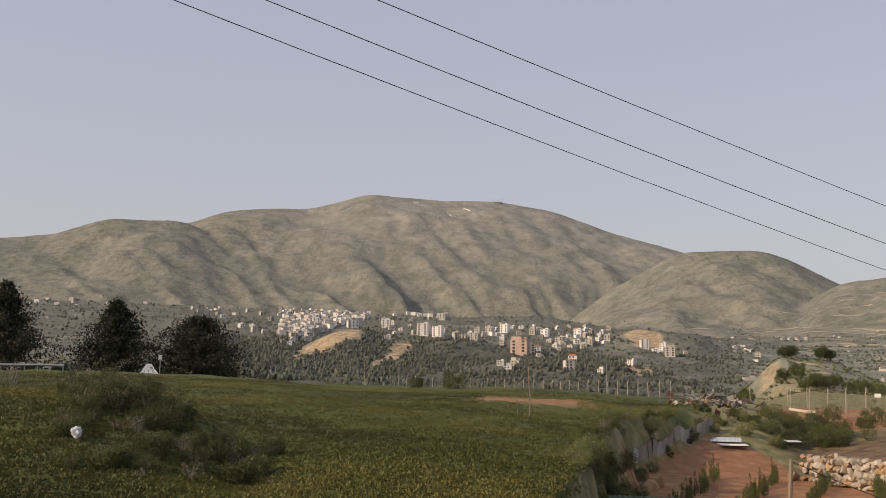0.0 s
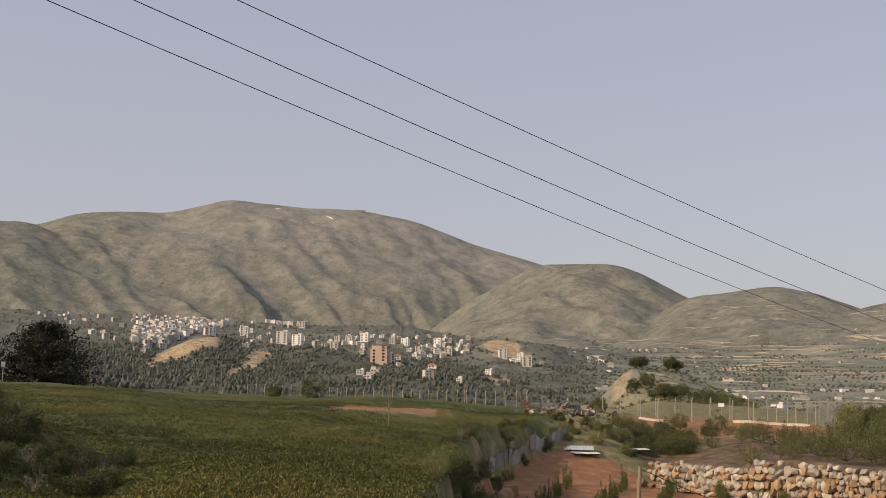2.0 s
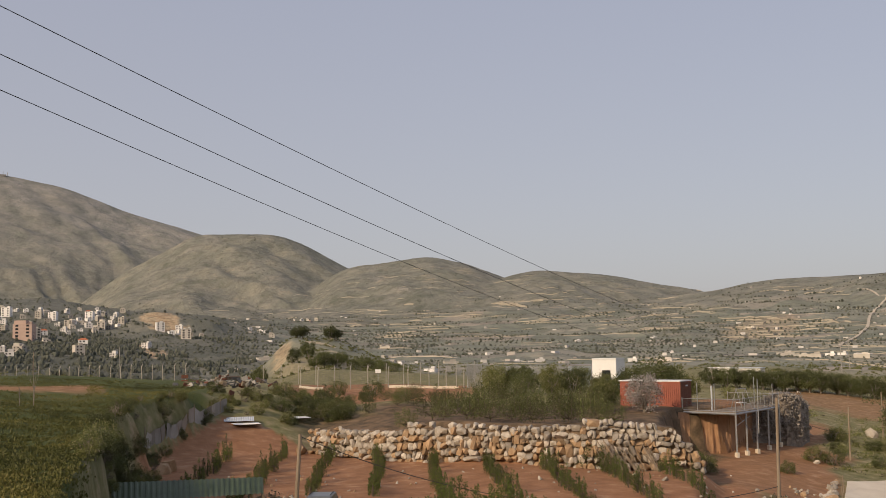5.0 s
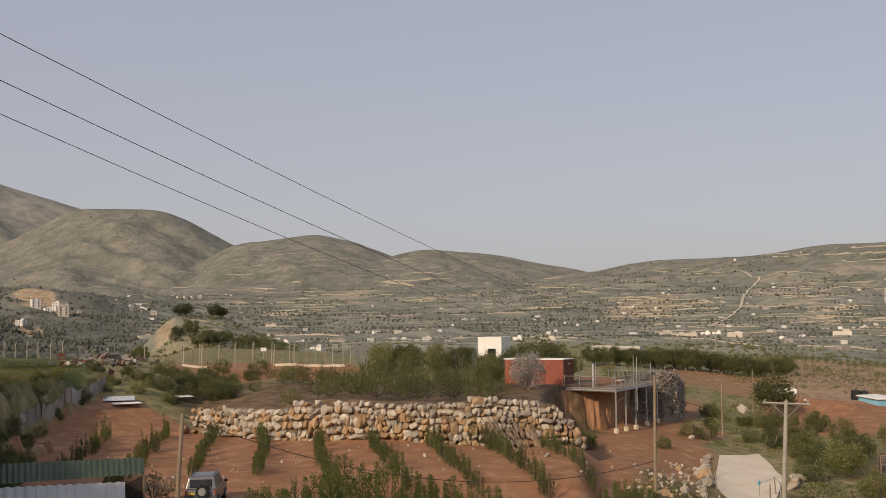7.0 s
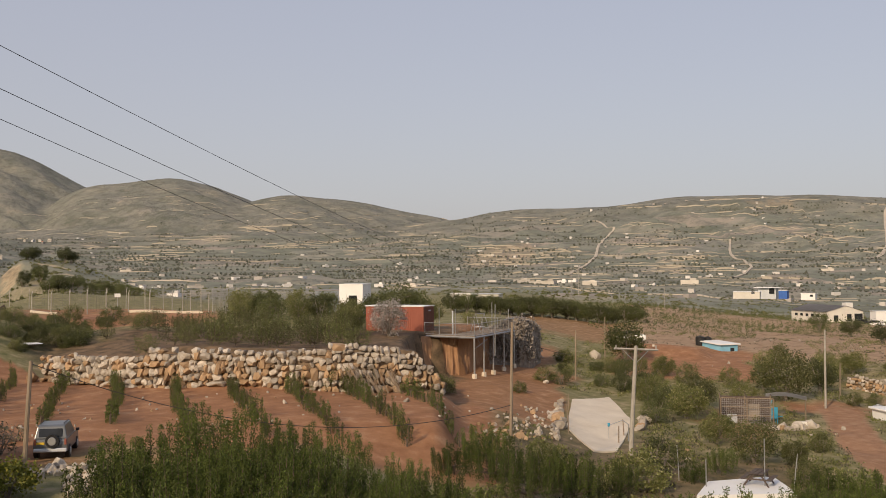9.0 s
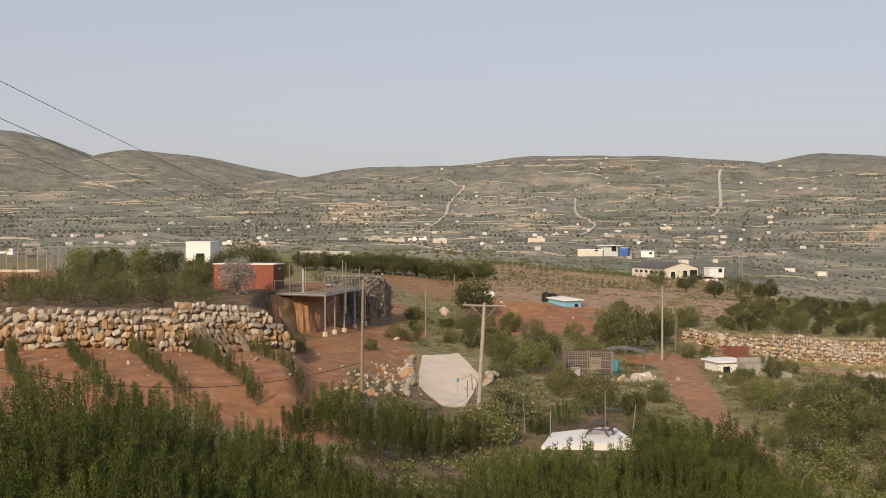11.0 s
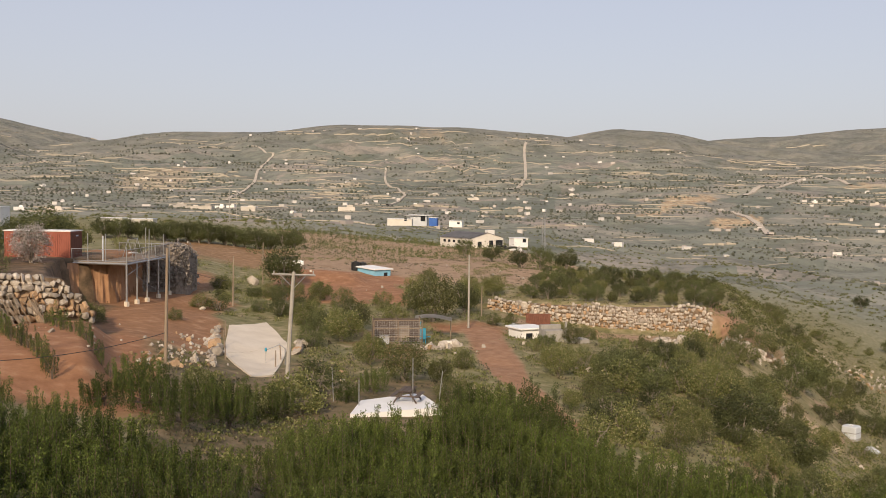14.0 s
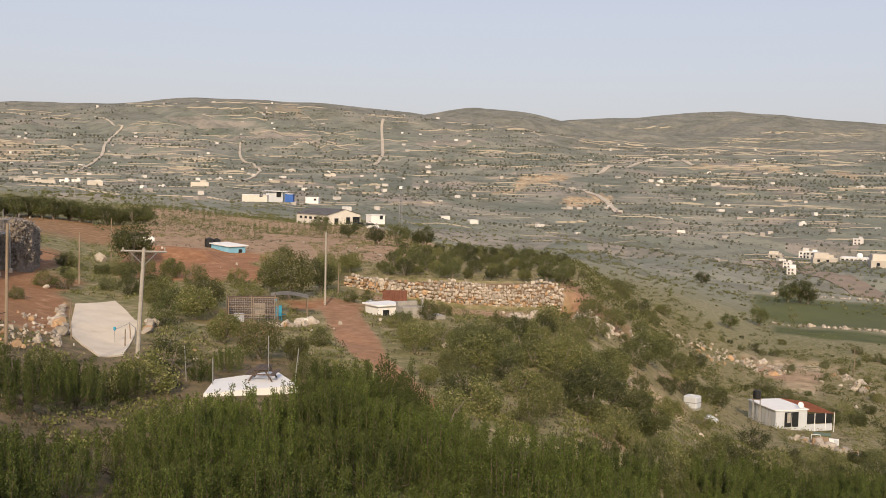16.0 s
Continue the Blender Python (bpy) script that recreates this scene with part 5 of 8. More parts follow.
for k in range(620):  # hedges and rows of trees keep to one level
    m = rg.integers(10, 34)
    a, d = level_line(rg.uniform(16, 93), rg.uniform(420, 2250), m * rg.uniform(4, 7), m)
    hedges.append((a + rg.normal(0, 0.02, m), d + rg.normal(0, 1.2, m)))
az, r = np.concatenate([az, *(h[0] for h in hedges)]), np.concatenate([r, *(h[1] for h in hedges)])
p = on_ground(az, r)
knoll_az, knoll_r = rg.uniform(15.5, 24.5, 620), rg.uniform(320, 445, 620)
q = ~((knoll_az > 16.5) & (knoll_az < 18.3) & (knoll_r < 428) & (knoll_r > 360))
r, p = np.concatenate([r, knoll_r[q]]), np.concatenate([p, on_ground(knoll_az[q], knoll_r[q])])
w = rg.uniform(0.6, 1.8, len(r)) ** 1.3 * np.clip(r / 1500, 0.5, 1.0)
h = w * rg.uniform(0.6, 1.25, len(r))
p[:, 2] += h * 0.5
close = r < 680
stuff("mid_trees", tuft_mesh("mid_trees", np.column_stack([p, w * 1.15, h * 0.9])[close], M_OLIVE, rg, 26, 0.42, 0.4), "leafy shrubs and small trees across the near valley", "trees")
p, w, h, r = p[~close], w[~close], h[~close], r[~close]
stuff("far_trees", blob_mesh("far_trees", np.column_stack([p, w, h]), M_HAZYTREE, rg), "scattered dark trees and shrubs over the far hillsides", "trees")

# olive groves in rows on the valley floor
rows = []
for a0, d0, na, nd in ((75.5, 520, 16, 9), (80.5, 560, 18, 8), (84, 480, 14, 5), (71, 700, 14, 6)):
    for i in range(na):
        for j in range(nd):
            if rg.random() > 0.12:
                rows.append((a0 + i * 7.0 * 57.3 / d0 + j * 0.12 + rg.normal() * 0.03, d0 + j * 9 + i * 0.8 + rg.normal() * 0.8))
rows = np.array(rows)
p = on_ground(rows[:, 0], rows[:, 1])
w = rg.uniform(0.7, 1.2, len(p))
p[:, 2] += w * 0.6
stuff("olive_groves", blob_mesh("olive_groves", np.column_stack([p, w, w * 0.85]), M_HAZYTREE, rg), "olive groves in rows on the valley floor", "trees")
# low shrubs that speckle the mountain
n = 17000
az, r = rg.uniform(-26, 40, n), rg.uniform(2200, 4150, n)
keep = fbm(az / 1.3, r / 160, 19) > rg.uniform(-0.25, 0.3, n)
p = on_ground(az[keep], r[keep])
w = rg.uniform(0.6, 1.0, len(p)) * np.where(az[keep] < -6, 2.3, 1.6)
stuff("mountain_shrubs", blob_mesh("mountain_shrubs", np.column_stack([p, w, w * 0.8]), M_HAZYTREE, rg), "low dark shrubs speckling the mountain slopes", "shrubs")
# the pine wood under the town
n = 10000
az, r = rg.uniform(-13.5, 16, n), rg.uniform(520, 1300, n)
zn = zones(r * np.sin(np.radians(az)), r * np.cos(np.radians(az)))
keep = (zn["quarry"] < 0.25) & (fbm(az / 2.0, r / 80, 33) > np.interp(az, [-13.5, -1, 3, 16], [-0.35, -0.25, 0.0, 0.05]))
p = on_ground(az[keep], r[keep])
w = rg.uniform(0.8, 1.6, len(p))
p[:, 2] += w
stuff("pine_wood", blob_mesh("pine_wood", np.column_stack([p, w, w * 1.5]), M_HAZYPINE, rg), "dark pine wood on the hillside under the town", "trees")
# ---- draped pieces: ramp, slabs, tracks ----
def draped(name, label, category, corners, mat, n=14, lift=0.06, thick=0.25, kind="", flat=None):
    """A slab with four corners (bearing, range) that follows the ground, or lies flat at a height."""
    A, B, C, D = (np.array([r * math.sin(radians(a)), r * math.cos(radians(a))]) for a, r in corners)
    bm = bmesh.new()
    grid = []
    for j in range(n + 1):
        row = []
        for i in range(n + 1):
            u, v = i / n, j / n
            q = (A * (1 - u) + B * u) * (1 - v) + (D * (1 - u) + C * u) * v
            z = flat if flat is not None else float(height(q[0], q[1])[0]) + lift
            row.append(bm.verts.new((q[0], q[1], z)))
        grid.append(row)
    for j in range(n):
        for i in range(n):
            bm.faces.new((grid[j][i], grid[j][i + 1], grid[j + 1][i + 1], grid[j + 1][i]))
    bmesh.ops.recalc_face_normals(bm, faces=bm.faces[:])
    if bm.faces[0].normal.z < 0:
        bmesh.ops.reverse_faces(bm, faces=bm.faces[:])
    ext = bmesh.ops.extrude_face_region(bm, geom=bm.faces[:])
    bmesh.ops.translate(bm, verts=[v for v in ext["geom"] if isinstance(v, bmesh.types.BMVert)], vec=(0, 0, -thick))
    bmesh.ops.recalc_face_normals(bm, faces=bm.faces[:])
    me = bpy.data.meshes.new(name)
    bm.to_mesh(me)
    bm.free()
    me.materials.append(mat)
    return tagged(new(name, me), label, category, kind=kind)


draped("concrete_ramp", "pale concrete ramp sloping down between stone banks", "ramp", [(47.1, 90), (49.1, 95), (50.4, 84), (46.8, 77)], M_CONCRETE, lift=0.1, kind="structure")
draped("concrete_ramp", "lower end of the pale concrete ramp", "ramp", [(46.8, 76.9), (50.35, 83.9), (49.5, 71), (48.3, 69.5)], M_CONCRETE, lift=0.1, kind="structure")
zs = float(height(60 * math.sin(radians(56)), 60 * math.cos(radians(56)))[0]) + 0.35
draped("concrete_slab", "white concrete platform under the picnic table", "platform", [(53.7, 58.5), (54.3, 62.5), (57.6, 65), (58.8, 60.5)], M_WHITE, 4, thick=0.9, flat=zs, kind="structure")


def picnic_table(at, rz):
    t = thing("picnic_table", "dark wooden picnic table with attached benches on the platform", "table", at, rz)
    for y in (-0.28, 0, 0.28):
        part("tabletop_plank", box(1.8, 0.25, 0.045, 0, y, 0.72, 0.008), M_DARKWOOD, t)
    for y in (-0.75, 0.75):
        part("bench", box(1.8, 0.28, 0.045, 0, y, 0.42, 0.008), M_DARKWOOD, t)
    for x in (-0.65, 0.65):
        for s in (-1, 1):
            part("leg", tube([(x, s * 0.7, 0), (x, s * 0.2, 0.74)], 0.05, 4), M_DARKWOOD, t)
        part("crosspiece", box(0.08, 1.7, 0.08, x, 0, 0.36), M_DARKWOOD, t)


picnic_table(P(56.9, 62.3, zs), 20)


# ---- loose stone: revetments, rubble banks, heaps ----
def rubble(name, label, spots, smin, smax, rng, mats=(0, 1, 2, 4, 5, 6, 7, 9, 3)):
    """A heap or line of stones; the stones are its parts."""
    root = thing(name, label, "stones", P(*spots[0]))
    inv = Matrix.Translation(-root.location)
    for az, r in spots:
        s = rng.uniform(smin, smax) * (1 if rng.random() > 0.12 else 1.7)
        p = P(az, r)
        rot = Euler(rng.uniform(0, 6.28, 3)).to_matrix().to_4x4()
        share("stone", STONES[mats[rng.integers(0, len(mats))]], root, inv @ Matrix.Translation(p + Vector((0, 0, s * 0.18))) @ rot @ Matrix.Diagonal((s * rng.uniform(0.8, 1.5), s, s * rng.uniform(0.6, 1.0), 1)))
    return root


def along(points, n, wide, rng):
    out = []
    for k in range(n):
        f = rng.uniform(0, len(points) - 1)
        i = int(min(f, len(points) - 2))
        a, r = (points[i][j] + (points[i + 1][j] - points[i][j]) * (f - i) for j in (0, 1))
        out.append((a + rng.normal() * wide * 35 / r, r + rng.normal() * wide))
    return out


rs_ = np.random.default_rng(5)
rubble("stone_bank", "loose white stones tumbled down the bank beside the ramp", along([(43.2, 66), (44.4, 70), (45.4, 76), (45.9, 82)], 120, 1.6, rs_), 0.12, 0.36, rs_, (0, 1, 3, 4, 5, 8, 9))
rubble("stone_bank", "stones heaped along the edge of the ramp", along([(46.2, 70), (46.3, 78), (46.5, 88)], 40, 0.25, rs_), 0.3, 0.6, rs_)
rubble("stone_bank", "broken pale stones on the far side of the ramp", along([(50.7, 80), (51.1, 86)], 16, 0.3, rs_), 0.4, 0.8, rs_)
rubble("stone_line", "old line of tumbled field stones across the slope", along([(70.8, 116), (73.2, 115), (75.4, 108), (77.8, 128)], 130, 1.2, rs_), 0.2, 0.7, rs_, (0, 1, 2, 4, 5))
rubble("stone_bank", "bank of cream boulders and raw earth below the track", along([(79.9, 196), (81.5, 222), (83.4, 230), (85.3, 222)], 170, 4.6, rs_), 0.2, 0.95, rs_, (0, 1, 2, 4, 5, 9, 3))
rubble("stone_bank", "cream rubble spilling down the slope", along([(88.0, 228), (89.7, 208)], 70, 2.6, rs_), 0.2, 0.9, rs_, (0, 1, 4, 5, 3))
rubble("stone_heap", "low heap of white stones below the cabin", along([(86.2, 127), (88.0, 123), (89.4, 121)], 80, 0.9, rs_), 0.35, 0.85, rs_)
rubble("field_wall", "low white dry-stone wall along the green field", along([(84.6, 350), (87.2, 352), (91, 355)], 70, 0.6, rs_), 0.5, 1.1, rs_, (0, 1, 2, 4, 5))
rubble("field_wall", "far dry-stone wall along the green field", along([(84.4, 434), (88, 440), (91, 446)], 70, 0.6, rs_), 0.5, 1.1, rs_, (0, 1, 2, 4, 5))
rubble("stone_edging", "rough stones edging the parking terrace", along([(15.5, 47.5), (18.2, 47.8), (21.0, 48.6)], 60, 0.4, rs_), 0.2, 0.42, rs_)
rubble("stone_edging", "stacked stones under the parking terrace", along([(20.4, 44), (21.2, 47.5)], 44, 0.5, rs_), 0.2, 0.45, rs_)
rubble("stone_heap", "two tan boulders lying on the red soil", [(11.0, 73.5), (11.5, 74.3)], 1.1, 1.4, rs_, (3, 8))
rubble("boulder", "large ochre boulder at the end of the stone wall", [(18.4, 86.4)], 1.05, 1.1, rs_, (3,))
rubble("boulder", "big white boulder beside the track", [(48.4, 129)], 1.5, 1.6, rs_, (0,))
rubble("stone_scatter", "single stones lying about on the slope", [(a, r) for a, r in zip(rs_.uniform(41, 92, 150), rs_.uniform(55, 190, 150)) if not (45.5 < a < 51.5 and 66 < r < 98) and not (52 < a < 61 and 56 < r < 69)], 0.12, 0.4, rs_)
rubble("stone_scatter", "small stones scattered on the red terrace", [(rs_.uniform(13, 42), rs_.uniform(58, 73)) for k in range(110)], 0.06, 0.2, rs_)
rubble("stone_line", "pale stones along the edge of the track", along([(75.6, 72), (76.6, 84), (77.8, 92)], 26, 0.5, rs_), 0.4, 0.8, rs_)


# ---- fences ----
def chain_fence(label, points, step, h, mat, bent=0.4, wires=9):
    """Bent-topped posts with wire between them."""
    pts = []
    for (a0, r0, *z0), (a1, r1, *z1) in zip(points, points[1:]):
        p, q = P(a0, r0, *z0), P(a1, r1, *z1)
        n = max(1, round((q - p).length / step))
        pts += [p.lerp(q, k / n) for k in range(n)]
    pts.append(P(*points[-1]))
    root = thing("chain_link_fence", label, "fence", pts[0], kind="")
    o = -pts[0]
    for p in pts:
        b = p + o
        tilt = Vector((rs_.normal() * 0.05, rs_.normal() * 0.05, 0))
        out = Vector((-p.x, -p.y, 0)).normalized() * -bent + Vector((0.25 * bent, 0, 0))
        part("post", tube([b - Vector((0, 0, 2.2)), b + tilt + Vector((0, 0, h)), b + tilt + Vector((0, 0, h + 0.35)) + out * 0.9], 0.062, 5), mat, root)
    bm = bmesh.new()
    for p, q in zip(pts, pts[1:]):
        for k in range(wires):
            z = Vector((0, 0, 0.1 + (h - 0.1) * k / (wires - 1)))
            tube([p + o + z, q + o + z], 0.006, 3, bm)
        m = int((q - p).length / 0.35)
        for k in range(1, m):
            b = p.lerp(q, k / m) + o
            tube([b + Vector((0, 0, 0.1)), b + Vector((0, 0, h))], 0.005, 3, bm)
    part("wire_mesh", bm, M_DARKSTEEL, root, "fine dark wire mesh")
    return root


def zel(r, el):
    return r * math.tan(radians(el))


chain_fence("tall wire fence with bent-topped pale posts beyond the meadow", [(-2.9, 225, zel(225, -1.15)), (1.5, 205, zel(205, -1.32)), (5.5, 185, zel(185, -1.5)), (9, 168, zel(168, -1.55)), (12.3, 155, zel(155, -1.62))], 2.9, 2.3, M_POLE)
chain_fence("wire fence with bent posts on a low concrete kerb", [(18.4, 134, zel(134, -2.12)), (22, 133, zel(133, -2.12)), (25.4, 132, zel(132, -2.18)), (27.3, 131, zel(131, -2.3))], 2.4, 2.3, M_POLE)
chain_fence("far side of the fenced yard, pale posts and wire", [(16.4, 178, zel(178, -1.72)), (20.2, 172, zel(172, -1.8)), (24, 165, zel(165, -1.78)), (27.9, 160, zel(160, -1.78))], 3.4, 2.4, M_POLE)
draped("kerb", "low pale concrete kerb under the wire fence", "kerb", [(23.2, 131.6), (27.0, 130.4), (26.95, 130.9), (23.2, 132.1)], M_CONCRETE, 10, 0.3, 0.9, kind="structure")
draped("kerb", "short pale concrete kerb at the fence corner", "kerb", [(18.3, 132.6), (19.6, 132.4), (19.6, 132.9), (18.3, 133.1)], M_CONCRETE, 4, 0.25, 0.8, kind="structure")
gate = thing("mesh_gate", "grey welded mesh gate panel leaning at the fence end", "gate", P(27.9, 132), facing(28) - 25)
part("gate_frame", tube([(-1.0, 0, -0.2), (-1.0, 0, 2.9), (1.0, 0, 2.9), (1.0, 0, -0.2)], 0.06, 5), M_STEEL, gate)
bm = bmesh.new()
for k in range(1, 14):
    tube([(-1 + k / 7, 0, 0), (-1 + k / 7, 0, 2.9)], 0.03, 4, bm)
for k in range(1, 12):
    tube([(-1, 0, k * 0.25), (1, 0, k * 0.25)], 0.012, 3, bm)
part("mesh", bm, M_STEEL, gate)
plate = thing("sign_plate", "small blank white sign fixed to the wire fence", "sign", P(22.6, 132, zel(132, -1.35)), facing(22.6))
part("plate", box(0.7, 0.03, 0.45, 0, 0, 0, 0.01), M_WHITE, plate)
part("bracket", tube([(0, 0.05, -1.2), (0, 0.05, 0.4)], 0.03, 5), M_STEEL, plate)


def corrugated_fence():
    root = thing("corrugated_fence", "low fence of weathered corrugated sheets along the red soil", "fence", P(12.4, 88))
    o = -root.location
    path = [(10.2, 79), (11.4, 84), (12.6, 89), (13.6, 93.5), (14.5, 97)]
    n = 17
    for k in range(n):
        f = k / n * (len(path) - 1)
        i = int(f)
        a = P(*[path[i][j] + (path[i + 1][j] - path[i][j]) * (f - i) for j in (0, 1)])
        f = (k + 0.97) / n * (len(path) - 1)
        i = int(min(f, len(path) - 2))
        b = P(*[path[i][j] + (path[i + 1][j] - path[i][j]) * (f - i) for j in (0, 1)])
        L, h = (b - a).length, 1.25 + rs_.uniform(-0.1, 0.12)
        bm = sheet(0, L, h, 0.16, 0.025)
        m = Matrix.Translation(a + o - Vector((0, 0, 0.15))) @ (b - a).to_track_quat("X", "Z").to_matrix().to_4x4() @ Matrix.Rotation(radians(90 + rs_.normal() * 3), 4, "X") @ Matrix.Rotation(rs_.normal() * 0.03, 4, "Y")
        bmesh.ops.transform(bm, matrix=m, verts=bm.verts[:])
        part("sheet", bm, M_CORR, root)
        if k % 3 == 0:
            part("post", tube([a + o + Vector((0.08, 0.08, -0.3)), a + o + Vector((0.08, 0.08, 1.35))], 0.04, 5), M_WOOD, root)


corrugated_fence()


# ---- the parked car ----
def suv(at, rz):
    car = thing("suv", "dusty silver off-road car with a spare wheel on its tailgate, parked", "car", at, rz)
    prof = [(-2.0, 0.42), (-2.05, 0.75), (-2.0, 1.05), (-1.86, 1.12), (1.0, 1.12), (1.95, 0.98), (2.1, 0.75), (2.08, 0.42)]
    cab = [(-1.92, 1.10), (-1.72, 1.74), (-1.5, 1.80), (0.25, 1.78), (0.95, 1.12)]

    def extruded(profile, half, top_half, bevel):
        bm = bmesh.new()
        z0, z1 = min(z for _, z in profile), max(z for _, z in profile)
        sides = []
        for s in (-1, 1):
            sides.append([bm.verts.new((s * (half + (top_half - half) * (z - z0) / (z1 - z0)), y, z)) for y, z in profile])
        bm.faces.new(sides[0]), bm.faces.new(sides[1][::-1])
        for i in range(len(profile)):
            j = (i + 1) % len(profile)
            bm.faces.new((sides[0][i], sides[1][i], sides[1][j], sides[0][j]))
        bmesh.ops.recalc_face_normals(bm, faces=bm.faces[:])
        bmesh.ops.bevel(bm, geom=bm.edges[:], offset=bevel, segments=2, affect="EDGES", profile=0.6)
        return bm

    body = part("body", extruded(prof, 0.88, 0.86, 0.06), M_SILVER, car)
    part("cabin", extruded(cab, 0.84, 0.68, 0.05), M_SILVER, car)
    rear = box(1.2, 0.03, 0.44, 0, 0, 0, 0.02)
    bmesh.ops.transform(rear, matrix=Matrix.Translation((0, -1.915, 1.2)) @ Matrix.Rotation(radians(-17), 4, "X"), verts=rear.verts[:])
    part("rear_window", rear, M_GLASS, car, "dark tinted rear window")
    for s in (-1, 1):
        for y0, y1 in ((-1.6, -0.85), (-0.8, -0.1), (-0.05, 0.55)):
            bm = box(0.03, y1 - y0, 0.4, 0, (y0 + y1) / 2, 0, 0.01)
            bmesh.ops.transform(bm, matrix=Matrix.Translation((s * 0.775, 0, 1.22)) @ Matrix.Rotation(radians(-s * 13), 4, "Y"), verts=bm.verts[:])
            part("side_window", bm, M_GLASS, car)
        part("tail_light", box(0.12, 0.06, 0.32, s * 0.78, -2.03, 0.78, 0.02), M_RED, car, "red tail light")
        part("door_mirror", box(0.2, 0.1, 0.16, s * 1.0, 0.75, 1.12, 0.03), M_BLACK, car)
        part("roof_rail", tube([(s * 0.6, -1.4, 1.84), (s * 0.6, 0.1, 1.83)], 0.025, 5), M_BLACK, car)
        for y in (-1.3, 1.32):
            bm = bmesh.new()
            bmesh.ops.create_cone(bm, cap_ends=True, segments=20, radius1=0.36, radius2=0.36, depth=0.24, matrix=Matrix.Translation((s * 0.8, y, 0.36)) @ Matrix.Rotation(radians(90), 4, "Y"))
            wheel = part("wheel", bm, M_BLACK, car)
            bm = bmesh.new()
            bmesh.ops.create_cone(bm, cap_ends=True, segments=16, radius1=0.21, radius2=0.18, depth=0.05, matrix=Matrix.Translation((s * 0.93, y, 0.36)) @ Matrix.Rotation(radians(s * 90), 4, "Y"))
            part("rim", bm, M_STEEL, wheel)
    part("bumper", box(1.7, 0.16, 0.2, 0, -2.1, 0.42, 0.04), M_PANEL, car)
    bm = bmesh.new()
    bmesh.ops.create_cone(bm, cap_ends=True, segments=22, radius1=0.37, radius2=0.35, depth=0.2, matrix=Matrix.Translation((0.12, -2.15, 1.0)) @ Matrix.Rotation(radians(90), 4, "X"))
    spare = part("spare_wheel", bm, M_BLACK, car)
    bm = bmesh.new()
    bmesh.ops.create_cone(bm, cap_ends=True, segments=18, radius1=0.24, radius2=0.2, depth=0.06, matrix=Matrix.Translation((0.12, -2.26, 1.0)) @ Matrix.Rotation(radians(90), 4, "X"))
    part("wheel_cover", bm, M_STEEL, spare, "pale metal wheel cover")
    part("number_plate", box(0.42, 0.02, 0.12, -0.5, -2.06, 0.82), M_YELLOW, car, "blank yellow plate")
    return car


suv(P(19.6, 52.8), facing(19.6) - 9).scale = (0.86, 0.86, 0.86)


# ---- sheds near the car ----
def ribbed_roof(name, a, b, c, d, mat, parent, wave=0.25, amp=0.02):
    """A ribbed sheet over the four corners; ribs run from a-b down to d-c."""
    bm = bmesh.new()
    n = max(4, int((Vector(b) - Vector(a)).length / wave) * 4)
    top, low = [], []
    for k in range(n + 1):
        z = Vector((0, 0, amp if k % 4 in (1, 2) else -amp))
        top.append(bm.verts.new(Vector(a).lerp(Vector(b), k / n) + z)), low.append(bm.verts.new(Vector(d).lerp(Vector(c), k / n) + z))
    for k in range(n):
        bm.faces.new((top[k], low[k], low[k + 1], top[k + 1]))
    bmesh.ops.solidify(bm, geom=bm.faces[:], thickness=0.02)
    return part(name, bm, mat, parent)


shed = thing("shed", "open shed with a green ribbed roof above a white ribbed lean-to", "shed", P(13.5, 47))
o = -shed.location
A, B, C, D = P(8.6, 52, zel(52, -6.7)), P(16.35, 52.5, zel(52.5, -6.75)), P(16.4, 48.8, zel(48.8, -7.6)), P(8.6, 48.5, zel(48.5, -7.7))
ribbed_roof("roof", A + o, B + o, C + o, D + o, M_GREENROOF, shed)
E_, F_, H_, I_ = P(8.6, 48.2, zel(48.2, -7.85)), P(15.45, 48.6, zel(48.6, -7.95)), P(15.5, 44.2, zel(44.2, -9.45)), P(8.6, 44, zel(44, -9.3))
ribbed_roof("lean_to_roof", E_ + o, F_ + o, H_ + o, I_ + o, M_WHITE, shed, 0.4)
for p in (A, B, C, D, H_, I_):
    part("post", tube([Vector((p.x, p.y, float(height(p.x, p.y)[0]) - 0.3)) + o, p + o - Vector((0, 0, 0.05))], 0.06, 5), M_WOOD, shed)
bm = bmesh.new()
vs = [bm.verts.new(q + o) for q in (C - Vector((0, 0, 0.05)), F_ - Vector((0, 0, 0.1)), Vector((F_.x, F_.y, C.z - 2.2)), Vector((C.x, C.y, C.z - 2.2)))]
bm.faces.new(vs)
bmesh.ops.solidify(bm, geom=bm.faces[:], thickness=0.04)
part("side_board", bm, M_DARKWOOD, shed, "dark boarded side")


